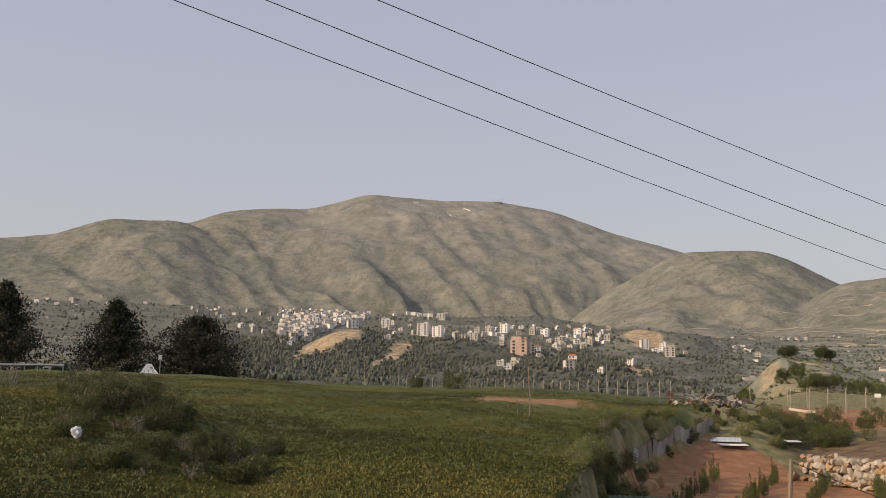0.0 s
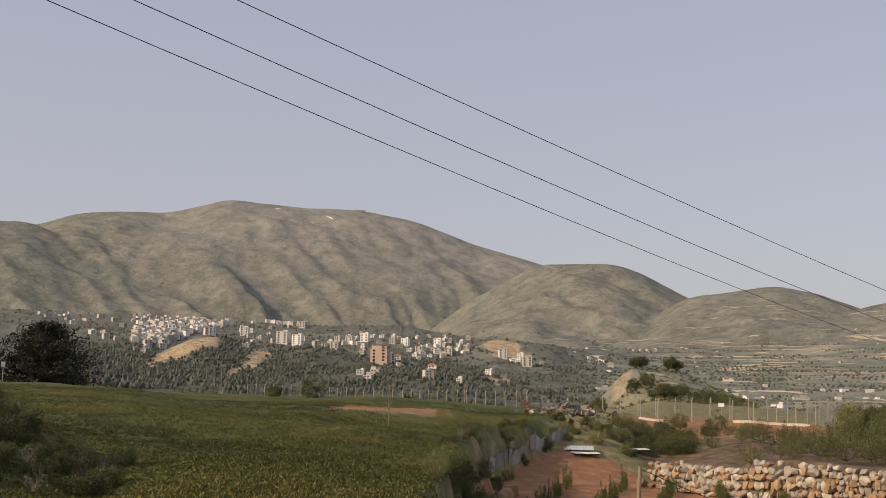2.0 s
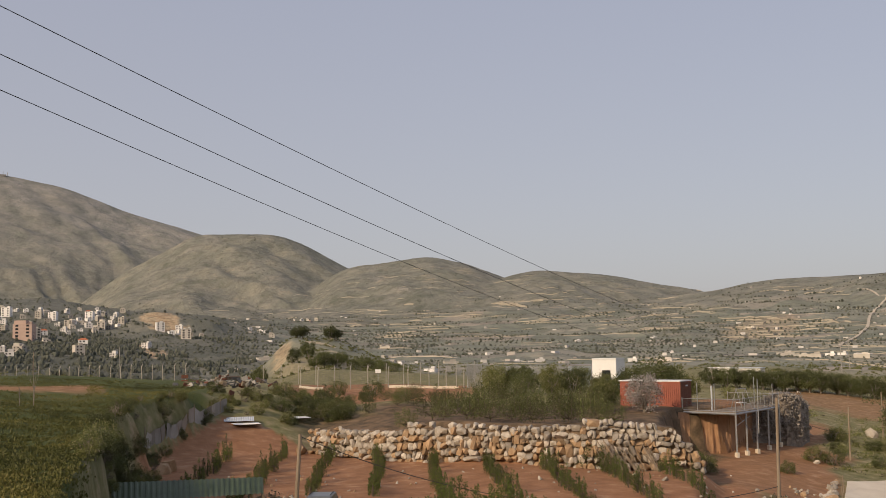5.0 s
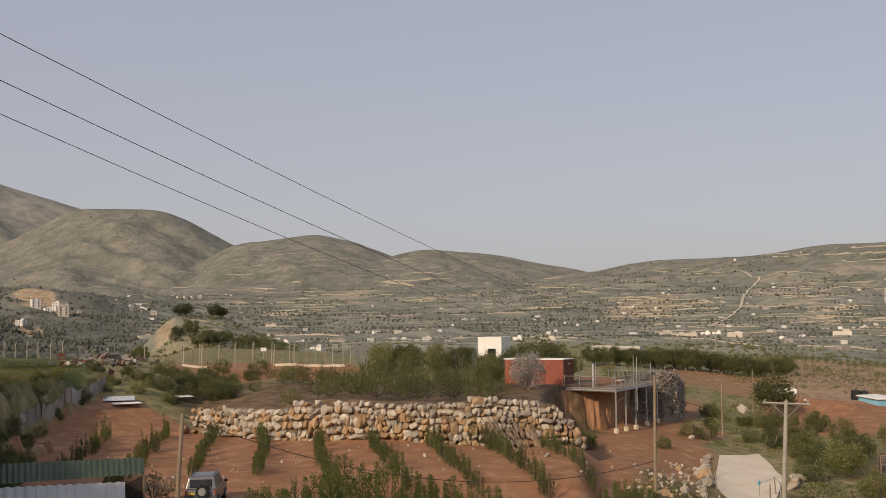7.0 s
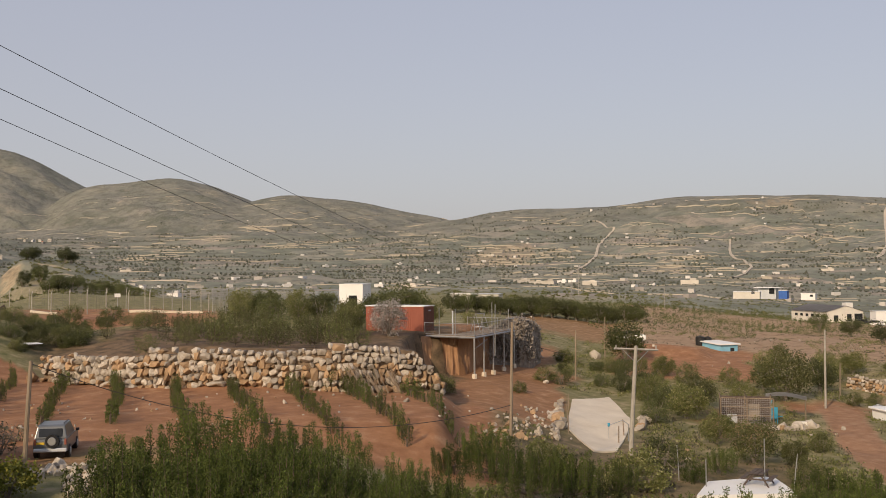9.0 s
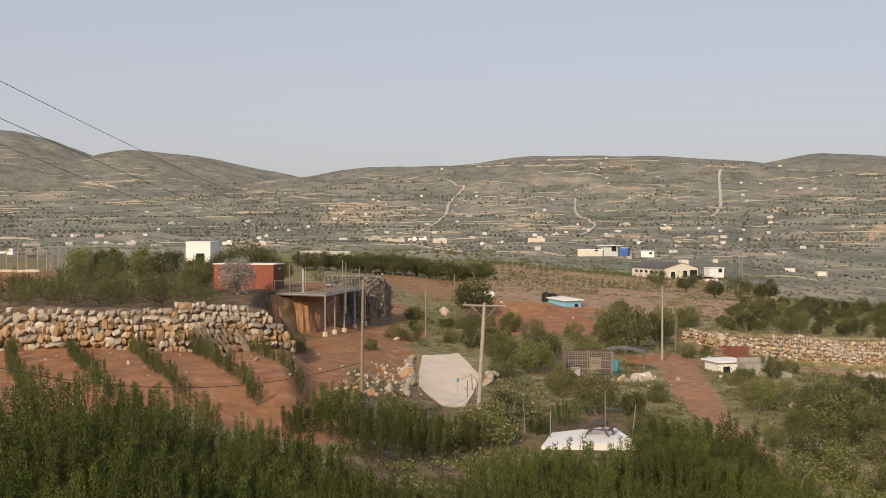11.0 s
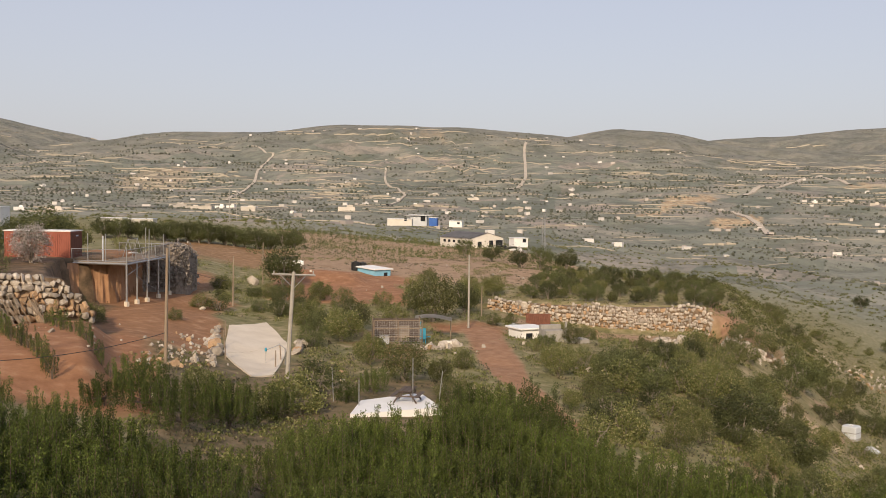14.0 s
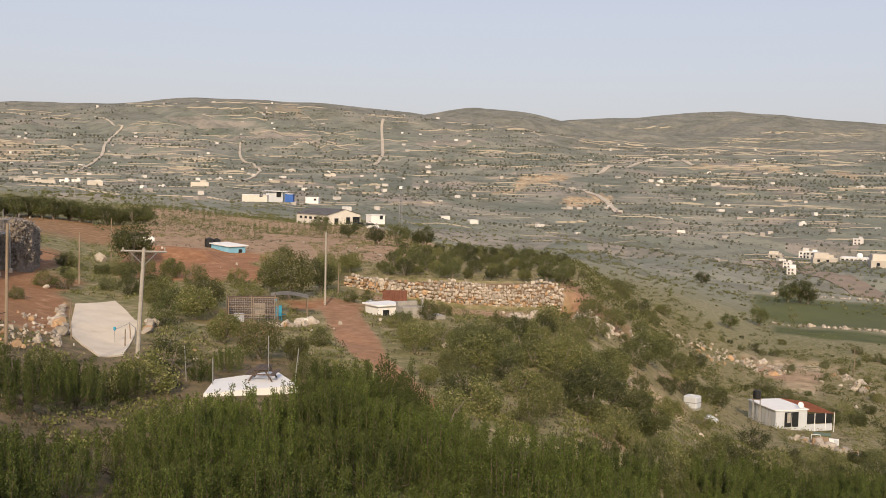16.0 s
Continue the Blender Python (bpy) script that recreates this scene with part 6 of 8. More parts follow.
# ---- the run, tanks and small buildings of the middle ground ----
def tank(at, radius, h, label="black plastic water tank", mat=None):
    t = thing("water_tank", label, "tank", at)
    bm = bmesh.new()
    bmesh.ops.create_cone(bm, cap_ends=True, segments=18, radius1=radius, radius2=radius, depth=h, matrix=Matrix.Translation((0, 0, h / 2)))
    bmesh.ops.bevel(bm, geom=[e for e in bm.edges if abs(e.verts[0].co.z - e.verts[1].co.z) < 0.01], offset=radius * 0.15, segments=2, affect="EDGES")
    body = part("body", bm, mat or M_BLACK, t)
    bm = bmesh.new()
    for k in range(1, 4):
        bmesh.ops.create_cone(bm, cap_ends=True, segments=18, radius1=radius * 1.03, radius2=radius * 1.03, depth=0.06, matrix=Matrix.Translation((0, 0, h * k / 4)))
    part("bands", bm, mat or M_BLACK, t)
    bm = bmesh.new()
    bmesh.ops.create_cone(bm, cap_ends=True, segments=12, radius1=radius * 0.35, radius2=radius * 0.3, depth=0.12, matrix=Matrix.Translation((0, 0, h + 0.05)))
    part("lid", bm, mat or M_BLACK, t)
    return t


def stand(at, h, label="short steel stand under a water tank"):
    s = thing("tank_stand", label, "stand", at)
    for x in (-0.45, 0.45):
        for y in (-0.45, 0.45):
            part("leg", tube([(x, y, -0.3), (x, y, h)], 0.04, 5), M_STEEL, s)
    part("platform", box(1.1, 1.1, 0.08, 0, 0, h - 0.08), M_WOOD, s)
    return s


def animal_run():
    base = P(55.0, 87.5)
    run = thing("wire_run", "low wire-mesh run with open bars above and a dark interior", "animal run", base, facing(56) + 3)
    L, D, H = 4.1, 3.2, 2.1
    for x in (0, L / 2, L):
        for y in (0, D):
            part("post", tube([(x, y, -0.4), (x, y, H)], 0.05, 5), M_WOOD, run)
    for z in (0.05, 0.7, 1.4, H):
        part("rail", tube([(0, 0, z), (L, 0, z)], 0.03, 5), M_WOOD, run)
    # rear and side sheets take a dark colour to stand for the shade inside
    part("rear_sheet", box(L, 0.04, H, L / 2, D, -0.2), M_DARKWOOD, run, "dark sheet rear wall")
    part("side_sheet", box(0.04, D, H * 0.9, 0, D / 2, -0.2), M_DARKWOOD, run)
    bm = bmesh.new()
    for k in range(9):
        tube([(L * k / 8, 0, H), (L * k / 8, D, H)], 0.025, 4, bm)
    part("roof_bars", bm, M_DARKWOOD, run, "dark bars over the run")
    bm = bmesh.new()
    for k in range(1, 28):
        tube([(L * k / 28, -0.02, 0), (L * k / 28, -0.02, H)], 0.008, 3, bm)
    for k in range(1, 14):
        tube([(0, -0.02, H * k / 14), (L, -0.02, H * k / 14)], 0.008, 3, bm)
    part("wire_mesh", bm, M_STEEL, run)
    part("feed_box", box(0.8, 0.5, 0.7, 0.9, 0.6, 0, 0.04), M_PANEL, run, "pale box standing inside")
    part("hanging_sheet", box(0.9, 0.03, 1.3, 2.6, 0.5, 0.3), M_DRYTARP, run, "faded hanging cloth")


M_DRYTARP = plain("faded_cloth", (0.24, 0.20, 0.16), (0.34, 0.29, 0.23), 2.0, 0.9)
animal_run()
tank(P(54.25, 100, zel(100, -6.85)), 0.55, 1.15)
tank(P(53.95, 150.5), 0.6, 1.3)
tank(P(54.35, 151.5), 0.55, 1.3)


def turquoise_chair(at, rz):
    c = thing("garden_chair", "turquoise plastic garden chair tilted on the stone terrace", "chair", at, rz)
    part("seat", box(0.6, 0.55, 0.06, 0, 0, 0.42, 0.02), M_TURQ, c)
    bm = box(0.6, 0.05, 0.95, 0, 0.3, 0.42, 0.02)
    part("backrest", bm, M_TURQ, c)
    for x in (-0.26, 0.26):
        part("armrest", box(0.06, 0.55, 0.05, x, 0, 0.65, 0.01), M_TURQ, c)
        for y in (-0.24, 0.24):
            part("leg", tube([(x * 1.1, y * 1.1, 0), (x, y, 0.42)], 0.035, 5), M_TURQ, c)


turquoise_chair(P(57.65, 91.5), 140)
slide = thing("frame_slide", "turquoise bar of a toppled play frame", "play frame", P(57.45, 92.2), facing(57))
part("bar", tube([(-0.5, 0, 0), (0.25, 0, 1.75)], 0.06, 6), M_TURQ, slide)
part("strut", tube([(-0.4, 0.1, 0.25), (1.1, 0.1, 0.4)], 0.05, 6), M_TURQ, slide)
rubble("stone_edging", "low pale stone edging in front of the terrace", along([(57.4, 88.2), (58.6, 89), (59.8, 91.5)], 44, 0.25, rs_), 0.3, 0.6, rs_)
awning = thing("awning", "grey sagging awning on posts beside the run", "awning", P(58.3, 95), facing(58))
bm = bmesh.new()
g = [[bm.verts.new((x * 1.7, y * 1.3, 1.9 - 0.5 * x * x * 0.5 + 0.12 * math.sin(3 * y + x))) for x in (-1, -0.5, 0, 0.5, 1)] for y in (-1, 0, 1)]
for a, b in zip(g, g[1:]):
    for k in range(4):
        bm.faces.new((a[k], a[k + 1], b[k + 1], b[k]))
bmesh.ops.solidify(bm, geom=bm.faces[:], thickness=0.03)
part("canopy", bm, M_GREY, awning)
for x in (-1.6, 1.6):
    for y in (-1.2, 1.2):
        part("post", tube([(x, y, -0.3), (x, y, 1.6)], 0.04, 5), M_WOOD, awning)
crate = thing("crate", "small white crate on the stone terrace", "crate", P(59.1, 90.5), facing(59))
part("box", box(0.75, 0.6, 0.5, 0, 0, 0, 0.03), M_CREAM, crate)
part("slats", box(0.79, 0.64, 0.06, 0, 0, 0.22), M_PANEL, crate)


def flat_building(label, at, rz, w, d, h, wall, roof, windows=(), name="house", overhang=0.15, thick=0.16):
    """Walls, a flat roof slab and framed windows; windows are (x, z, width, height) on the front."""
    root = thing(name, label, "building", at, rz)
    part("shell", box(w, d, h + 0.6, 0, 0, -0.6), wall, root)
    part("roof", box(w + 2 * overhang, d + 2 * overhang, thick, 0, 0, h, 0.02), roof, root)
    for x, z, ww, wh in windows:
        win = part("window", box(ww, 0.08, wh, x, -d / 2 - 0.01, z), M_GLASS, root, "dark window")
        part("sill", box(ww + 0.15, 0.14, 0.06, x, -d / 2 - 0.04, z - 0.07), M_PANEL, win)
    return root


M_SLATE = plain("grey_blue_render", (0.20, 0.23, 0.26), (0.27, 0.30, 0.33), 0.8)
# white cube with a grey wing above the orchard
flat_building("white rendered cube building with one dark window", P(35.2, 150, zel(150, -2.2)), facing(35.2) - 18, 3.5, 4.0, 3.7, M_WHITE, M_WHITE, [(0.3, 1.0, 1.2, 1.2)], overhang=0.05)
flat_building("low grey-blue wing behind the orchard trees", P(33.9, 153, zel(153, -2.0)), facing(33.9) - 18, 3.6, 4.0, 2.4, M_SLATE, M_ROOFGREY, [(-0.5, 1.2, 0.9, 0.7)])
flat_building("low building with a bright white metal roof", P(41.1, 238, zel(238, -1.75)), facing(41) - 15, 5.0, 4.0, 1.8, M_CREAM, M_WHITE, [(0.5, 0.7, 0.9, 0.6)])
flat_building("flat shelter with a pale roof beyond the hedge", P(42.6, 246, zel(246, -1.72)), facing(42) - 15, 5.5, 4.0, 1.6, M_CREAM, M_PANEL, [(0.5, 0.6, 0.9, 0.6)])
# pale blue shed on the red mound
bs = flat_building("pale blue shed with white sheet roof in red earth", P(54.95, 149, zel(149, -4.55)), facing(55) + 34, 2.7, 4.6, 1.5, M_BLUE, M_WHITE, [(0.5, 0.6, 0.6, 0.5)], name="shed", overhang=0.3)
bpy.data.objects[bs.name].rotation_euler.x = radians(2)
# hut beside the dirt road
hut = flat_building("white hut with a flat bright roof beside the dirt road", P(63.5, 100, zel(100, -8.2)), facing(63.6) + 32, 2.7, 2.4, 1.85, M_WHITE, M_WHITE, [(-0.5, 0.8, 0.7, 0.7)], name="hut", overhang=0.25)
blk = thing("concrete_block", "unfinished grey concrete block wall and slab beside the hut", "block wall", P(64.9, 97.5, G(64.9, 97.5) + 0.2), facing(65) + 25)
part("wall", box(2.0, 1.6, 1.2, 0, 0, -0.3, 0.02), M_GREY, blk)
part("cap", box(2.05, 0.5, 0.4, 0, 0.55, 0.9, 0.02), M_GREY, blk)
part("upright", box(0.18, 0.18, 1.9, 1.25, -0.3, -0.3), M_GREY, blk)
part("slab", box(2.4, 1.6, 0.4, 2.0, -0.6, -0.35, 0.03), M_GREY, blk)
t = tank(P(62.75, 101.5, zel(101.5, -7.5)), 0.45, 0.95, "shiny metal solar water drum", M_STEEL)
stand(P(62.75, 101.5, zel(101.5, -7.5) - 0.9), 0.9)
rust = thing("rusty_screen", "large rust-brown metal panel standing below the wall", "panel", P(64.1, 117.5), facing(64))
bm = sheet(0, 2.8, 1.5, 0.3, 0.03)
bmesh.ops.transform(bm, matrix=Matrix.Translation((-1.4, 0, -0.2)) @ Matrix.Rotation(radians(82), 4, "X"), verts=bm.verts[:])
part("sheet", bm, M_RUST, rust)
for x in (-1.3, 0, 1.3):
    part("post", tube([(x, 0.3, -0.3), (x, 0.3, 1.35)], 0.05, 5), M_WOOD, rust)


# farm building with the gabled roof
def gabled(label, at, rz, w, d, h, ridge, wall, roof, name="farm_building"):
    """The gable end faces -y."""
    root = thing(name, label, "building", at, rz)
    bm = bmesh.new()
    for y in (-d / 2, d / 2):
        for x, z in ((-w / 2, -1), (w / 2, -1), (w / 2, h), (0, ridge), (-w / 2, h)):
            bm.verts.new((x, y, z))
    v = list(bm.verts)
    bm.faces.new(v[:5]), bm.faces.new(v[5:][::-1])
    for i in range(5):
        j = (i + 1) % 5
        bm.faces.new((v[i], v[5 + i], v[5 + j], v[j]))
    bmesh.ops.recalc_face_normals(bm, faces=bm.faces[:])
    part("shell", bm, wall, root)
    for s in (-1, 1):
        bm = bmesh.new()
        q = [bm.verts.new(p) for p in ((0, -d / 2 - 0.3, ridge + 0.08), (s * (w / 2 + 0.4), -d / 2 - 0.3, h - 0.1), (s * (w / 2 + 0.4), d / 2 + 0.3, h - 0.1), (0, d / 2 + 0.3, ridge + 0.08))]
        bm.faces.new(q if s < 0 else q[::-1])
        bmesh.ops.solidify(bm, geom=bm.faces[:], thickness=0.12)
        part("roof_slope", bm, roof, root)
    return root


fb = gabled("cream farm building with a broad grey gabled roof", P(60.35, 304, zel(304, -2.72)), facing(61) + 34, 11.0, 17, 2.8, 4.3, M_CREAM, M_ROOFGREY)
for x, w, h in ((-2.8, 1.3, 1.6), (1.2, 1.3, 1.9), (4.0, 2.4, 2.0)):
    part("door", box(w, 0.1, h, x, -8.55, 0.2), M_GLASS, fb, "dark doorway")
for k in range(6):
    part("window", box(0.1, 1.2, 0.7, -5.52, -7 + k * 2.6, 1.3), M_GLASS, fb)
flat_building("small white annex beside the farm building", P(62.95, 290, zel(290, -2.6)), facing(63) + 25, 4.2, 3.5, 1.9, M_WHITE, M_WHITE, [(1, 0.8, 1.0, 1.0)])
flat_building("long cream wall-like storehouse", P(56.4, 340, zel(340, -1.5)), facing(56.4) - 5, 8, 5, 1.5, M_CREAM, M_WHITE, [(2, 1, 1, 1)])
flat_building("packing house with a white canopy roof", P(57.5, 350, zel(350, -1.5)), facing(57.5) - 10, 5.5, 6, 2.9, M_PANEL, M_WHITE, [(1.5, 1, 1.6, 1.8)], overhang=1.2)
flat_building("deep blue panel store beside the packing house", P(58.25, 345, zel(345, -1.5)), facing(58.2) - 10, 2.6, 3, 2.0, M_DEEPBLUE, M_WHITE)
flat_building("small white container office with flat roof", P(59.5, 338, zel(338, -1.55)), facing(59.9) - 10, 4.2, 3, 1.3, M_WHITE, M_WHITE, [(1, 0.4, 0.9, 0.6)])


def far_car(label, at, rz, mat):
    car = thing("car", label, "car", at, rz)
    part("body", box(4.3, 1.75, 0.75, 0, 0, 0.3, 0.15), mat, car)
    part("cabin", box(2.3, 1.55, 0.6, -0.2, 0, 1.0, 0.2), M_GLASS, car)
    for x in (-1.3, 1.3):
        for y in (-0.8, 0.8):
            bm = bmesh.new()
            bmesh.ops.create_cone(bm, cap_ends=True, segments=14, radius1=0.32, radius2=0.32, depth=0.2, matrix=Matrix.Translation((x, y, 0.32)) @ Matrix.Rotation(radians(90), 4, "X"))
            part("wheel", bm, M_BLACK, car)
    return car


far_car("dark car parked by the farm building", P(62.1, 276), facing(62), M_BLACK)
far_car("white car parked by the farm building", P(62.7, 276), facing(62.7), M_WHITE)
far_car("white car parked below the dark tree", P(50.3, 152), facing(50), M_WHITE)
tk = thing("water_cube", "white caged plastic water cube standing on the slope", "tank", P(80.6, 110), facing(80) - 25)
part("tank", box(1.5, 1.3, 1.3, 0, 0, 0.1, 0.12), M_PANEL, tk)
part("pallet", box(1.55, 1.35, 0.14, 0, 0, -0.04), M_GREY, tk)
part("lid", box(0.4, 0.4, 0.08, 0, 0, 1.4, 0.03), M_WHITE, tk)
part("band", box(1.54, 1.34, 0.06, 0, 0, 0.7), M_ROOFGREY, tk)
tarp = tagged(new("tarpaulin", bpy.data.meshes.new("tarpaulin")), "crumpled grey-white tarpaulin heaped over scrap on the slope", "tarpaulin")
bm = bmesh.new()
bmesh.ops.create_grid(bm, x_segments=14, y_segments=10, size=1.0)
for v in bm.verts:
    d = v.co.length
    v.co = Vector((v.co.x * 1.0, v.co.y * 0.8, max(0.0, 0.75 - 0.55 * d) + 0.22 * noise.noise(v.co * 3.1) + 0.1 * noise.noise(v.co * 9.0)))
bmesh.ops.solidify(bm, geom=bm.faces[:], thickness=0.03)
bm.to_mesh(tarp.data)
bm.free()
tarp.data.materials.append(M_PANEL)
tarp.location = P(81.55, 111) + Vector((0, 0, 0.05))


# ---- the cabin on the lower slope ----
def cabin():
    base = P(84.95, 138, zel(138, -12.95))
    c = thing("cabin", "white panel cabin with a flat roof and an orange tiled veranda", "cabin", base, facing(85) + 33)
    W, D, H = 4.6, 6.4, 2.6  # front along x from the near corner, depth along y
    body = part("shell", box(W, D, H + 0.5, W / 2, D / 2, -0.5), M_PANEL, c)
    bm = bmesh.new()
    for k in range(1, 8):
        box(0.03, 0.04, H, -0.02, D * k / 8, 0, 0, bm)
    part("wall_joints", bm, M_GREY, c)
    part("roof", box(W + 0.3, D + 0.3, 0.14, W / 2, D / 2, H, 0.02), M_WHITE, c)
    win = part("window", box(2.0, 0.08, 1.95, 2.3, -0.02, 0.45), M_GLASS, c, "large dark glazed opening")
    part("window_frame", box(0.07, 0.1, 1.95, 2.3, -0.03, 0.45), M_STEEL, win)
    part("curtain", box(0.5, 0.06, 1.3, 1.9, -0.06, 1.0), M_GREY, win)
    bm = bmesh.new()
    vs = [bm.verts.new(p) for p in ((W, 0.1, H - 0.25), (W + 4.4, 0.1, H - 0.75), (W + 4.4, D, H - 0.5), (W, D, H + 0.2))]
    bm.faces.new(vs)
    bmesh.ops.solidify(bm, geom=bm.faces[:], thickness=0.12)
    part("veranda_roof", bm, M_TILE, c, "orange tiled lean-to roof")
    part("veranda_screen", box(3.9, 0.06, 1.3, W + 2.0, 0.3, 0.7), M_GLASS, c, "dark veranda screen")
    part("veranda_wall", box(3.9, 0.1, 0.9, W + 2.0, 0.3, -0.3), M_PANEL, c)
    for x in (W + 1.3, W + 2.9, W + 4.2):
        part("veranda_post", tube([(x, 0.2, -0.5), (x, 0.2, H - 0.5)], 0.05, 5), M_WHITE, c)
    part("footing", box(0.9, D + 0.6, 0.35, -0.4, D / 2, -0.55), M_CONCRETE, c)
    dish = part("satellite_dish", tube([(3.9, 0.5, H + 0.1), (3.9, 0.5, H + 0.5)], 0.03, 5), M_STEEL, c)
    bm = bmesh.new()
    bmesh.ops.create_cone(bm, cap_ends=True, segments=18, radius1=0.42, radius2=0.3, depth=0.1, matrix=Matrix.Translation((3.9, 0.35, H + 0.6)) @ Matrix.Rotation(radians(70), 4, "X"))
    part("reflector", bm, M_WHITE, dish)
    return c


cabin()
stand(P(83.95, 139.5), 3.2, "tall thin stand for a water tank beside the cabin")
tank(P(83.95, 139.5, G(83.95, 139.5) + 3.2), 0.5, 1.1)
ht = thing("dog_house", "small green-roofed kennel below the cabin", "kennel", P(87.3, 131), facing(87))
part("box", box(1.6, 1.2, 0.9, 0, 0, -0.1, 0.02), M_WOOD, ht)
part("roof", box(2.0, 1.5, 0.1, 0, 0, 0.8, 0.02), M_GREENROOF, ht)
wf = thing("white_cabinet", "white discarded cabinet lying by the stones", "cabinet", P(87.9, 128.5), facing(88))
part("body", box(1.1, 0.6, 0.8, 0, 0, 0, 0.02), M_WHITE, wf)
part("door", box(0.5, 0.04, 0.7, 0.27, -0.31, 0.05), M_PANEL, wf)
fr = thing("white_easel", "empty white window frame propped by the stones", "frame", P(87.0, 128.5), facing(87))
part("frame", tube([(-0.5, 0, 0), (0.5, 0, 0), (0.5, 0.1, 0.9), (-0.5, 0.1, 0.9), (-0.5, 0, 0.02)], 0.06, 4), M_WHITE, fr)

# ---- poles, posts and small things ----
for az, r, e0, e1, rad, mat, lab in (
    (47.3, 103, -5.95, -3.35, 0.08, M_WOOD, "old brown wooden post beside the track"), (48.9, 131, -4.85, -2.6, 0.08, M_WOOD, "grey wooden pole behind the white boulder"),
    (60.95, 112, -6.5, -4.9, 0.07, M_WOOD, "short wooden post below the terrace"), (57.2, 62, -11.4, -8.9, 0.035, M_STEEL, "thin steel pole by the platform"), (58.6, 60.3, -11.8, -9.6, 0.035, M_STEEL, "thin steel pole at the platform corner"),
    (54.2, 61, -11.9, -10.1, 0.035, M_STEEL, "thin pale pole in the scrub"), (52.8, 63, -11.2, -9.4, 0.03, M_STEEL, "thin pale pole beside the orchard"), (74.1, 97, -9.3, -7.6, 0.05, M_WOOD, "small leaning wooden pole on the slope"),
    (47.1, 420, -1.5, 0.35, 0.14, M_GREY, "distant grey utility pole on the ridge"), (47.5, 440, -1.4, 0.3, 0.14, M_GREY, "second distant utility pole on the ridge"), (52.1, 250, -2.2, -1.0, 0.1, M_GREY, "distant pole among the young trees"),
 (88.7, 225, -10.0, -8.3, 0.1, M_WOOD, "dark pole on the far side of the slope"), (42.9, 96, -4.5, -1.9, 0.05, M_STEEL, "thin steel pole behind the deck"),
    (-4.3, 232, -1.5, 0.35, 0.09, M_WOOD, "thin pole beyond the meadow"), (4.7, 190, -1.8, 0.1, 0.08, M_WOOD, "thin pole at the wire fence"), (8.9, 330, -1.9, 0.3, 0.1, M_GREY, "distant pole below the town"),
):
    pole(lab, az, r, zel(r, e1) - zel(r, e0), rad, mat, (rs_.normal() * 0.08, 0), "pole", z=zel(r, e0))
mast = thing("lattice_mast", "slender grey lattice mast with a pale head beside the farm", "mast", P(64.35, 285, zel(285, -3.1)), 15)
tall = 285 * (math.tan(radians(-0.75)) - math.tan(radians(-3.1)))
corners = [Vector((0.62 * math.cos(k * 2.094), 0.62 * math.sin(k * 2.094), 0)) for k in range(3)]
for c in corners:
    part("leg", tube([c - Vector((0, 0, 0.5)), c * 0.5 + Vector((0, 0, tall))], 0.06, 4), M_STEEL, mast)
for k in range(14):
    z0, z1 = tall * k / 14, tall * (k + 1) / 14
    for i in range(3):
        p, q = corners[i] * (1 - 0.5 * z0 / tall), corners[(i + 1) % 3] * (1 - 0.5 * z1 / tall)
        part("brace", tube([p + Vector((0, 0, z0)), q + Vector((0, 0, z1))], 0.03, 3), M_STEEL, mast)
part("head_box", box(2.0, 0.8, 0.7, 0, 0, tall, 0.05), M_WHITE, mast, "pale box on top")
cable("service_cable", "thin black cable sagging from the wooden pole over the terrace", P(18.4, 47.5, zel(47.5, -4.7)), P(43.8, 57, zel(57, -7.4)), 1.9, 0.018)
cable("service_cable", "thin cable from the deck to the pole", P(43.2, 95, zel(95, -3.2)), P(47.3, 103, zel(103, -4.7)), 0.5, 0.015)
cable("service_cable", "thin cable crossing in front of the deck", P(41.8, 93, zel(93, -3.6)), P(43.75, 57, zel(57, -5.2)), 0.5, 0.012)

stk = thing("stake_bundle", "bundle of pale wooden stakes leaning on the stone wall", "stakes", P(36.3, 72.6))
for k in range(34):
    a = rs_.uniform(34.9, 37.9)
    p = P(a, np.interp(a, *WALL_RANGE) - 1.5) - stk.location
    part("stake", tube([p, p + Vector((rs_.normal() * 0.35 - 0.35, 0.9, 1.7 + rs_.uniform(-0.3, 0.3)))], 0.03, 4), M_WOOD, stk)


def scrap_sheet(az, r, w, d, label, mat, tilt=6):
    s = thing("scrap_sheet", label, "sheet metal", P(az, r) + Vector((0, 0, 0.12)), facing(az) + rs_.uniform(-25, 25))
    bm = sheet(0, w, d, 0.2, 0.02)
    bmesh.ops.transform(bm, matrix=Matrix.Rotation(radians(tilt), 4, "X") @ Matrix.Translation((-w / 2, -d / 2, 0.15)), verts=bm.verts[:])
    part("sheet", bm, mat, s)
    part("batten", box(w, 0.1, 0.08, 0, 0, -0.05), M_WOOD, s)


scrap_sheet(15.1, 94, 2.6, 1.6, "bent pale metal sheet lying on the red soil", M_PANEL, 10)
scrap_sheet(15.5, 93, 2.4, 1.2, "flat white metal sheet on the red soil", M_WHITE, 4)
scrap_sheet(18.1, 99, 2.6, 1.4, "stack of pale sheets under the orchard edge", M_PANEL, 3)
rp = thing("rusty_drum", "leaning rust-brown metal sheet in the bushes", "sheet metal", P(14.6, 101), 30)
bm = box(0.7, 0.05, 1.1, 0, 0, -0.1, 0.01)
bmesh.ops.transform(bm, matrix=Matrix.Rotation(radians(20), 4, "Y"), verts=bm.verts[:])
part("sheet", bm, M_RUST, rp)
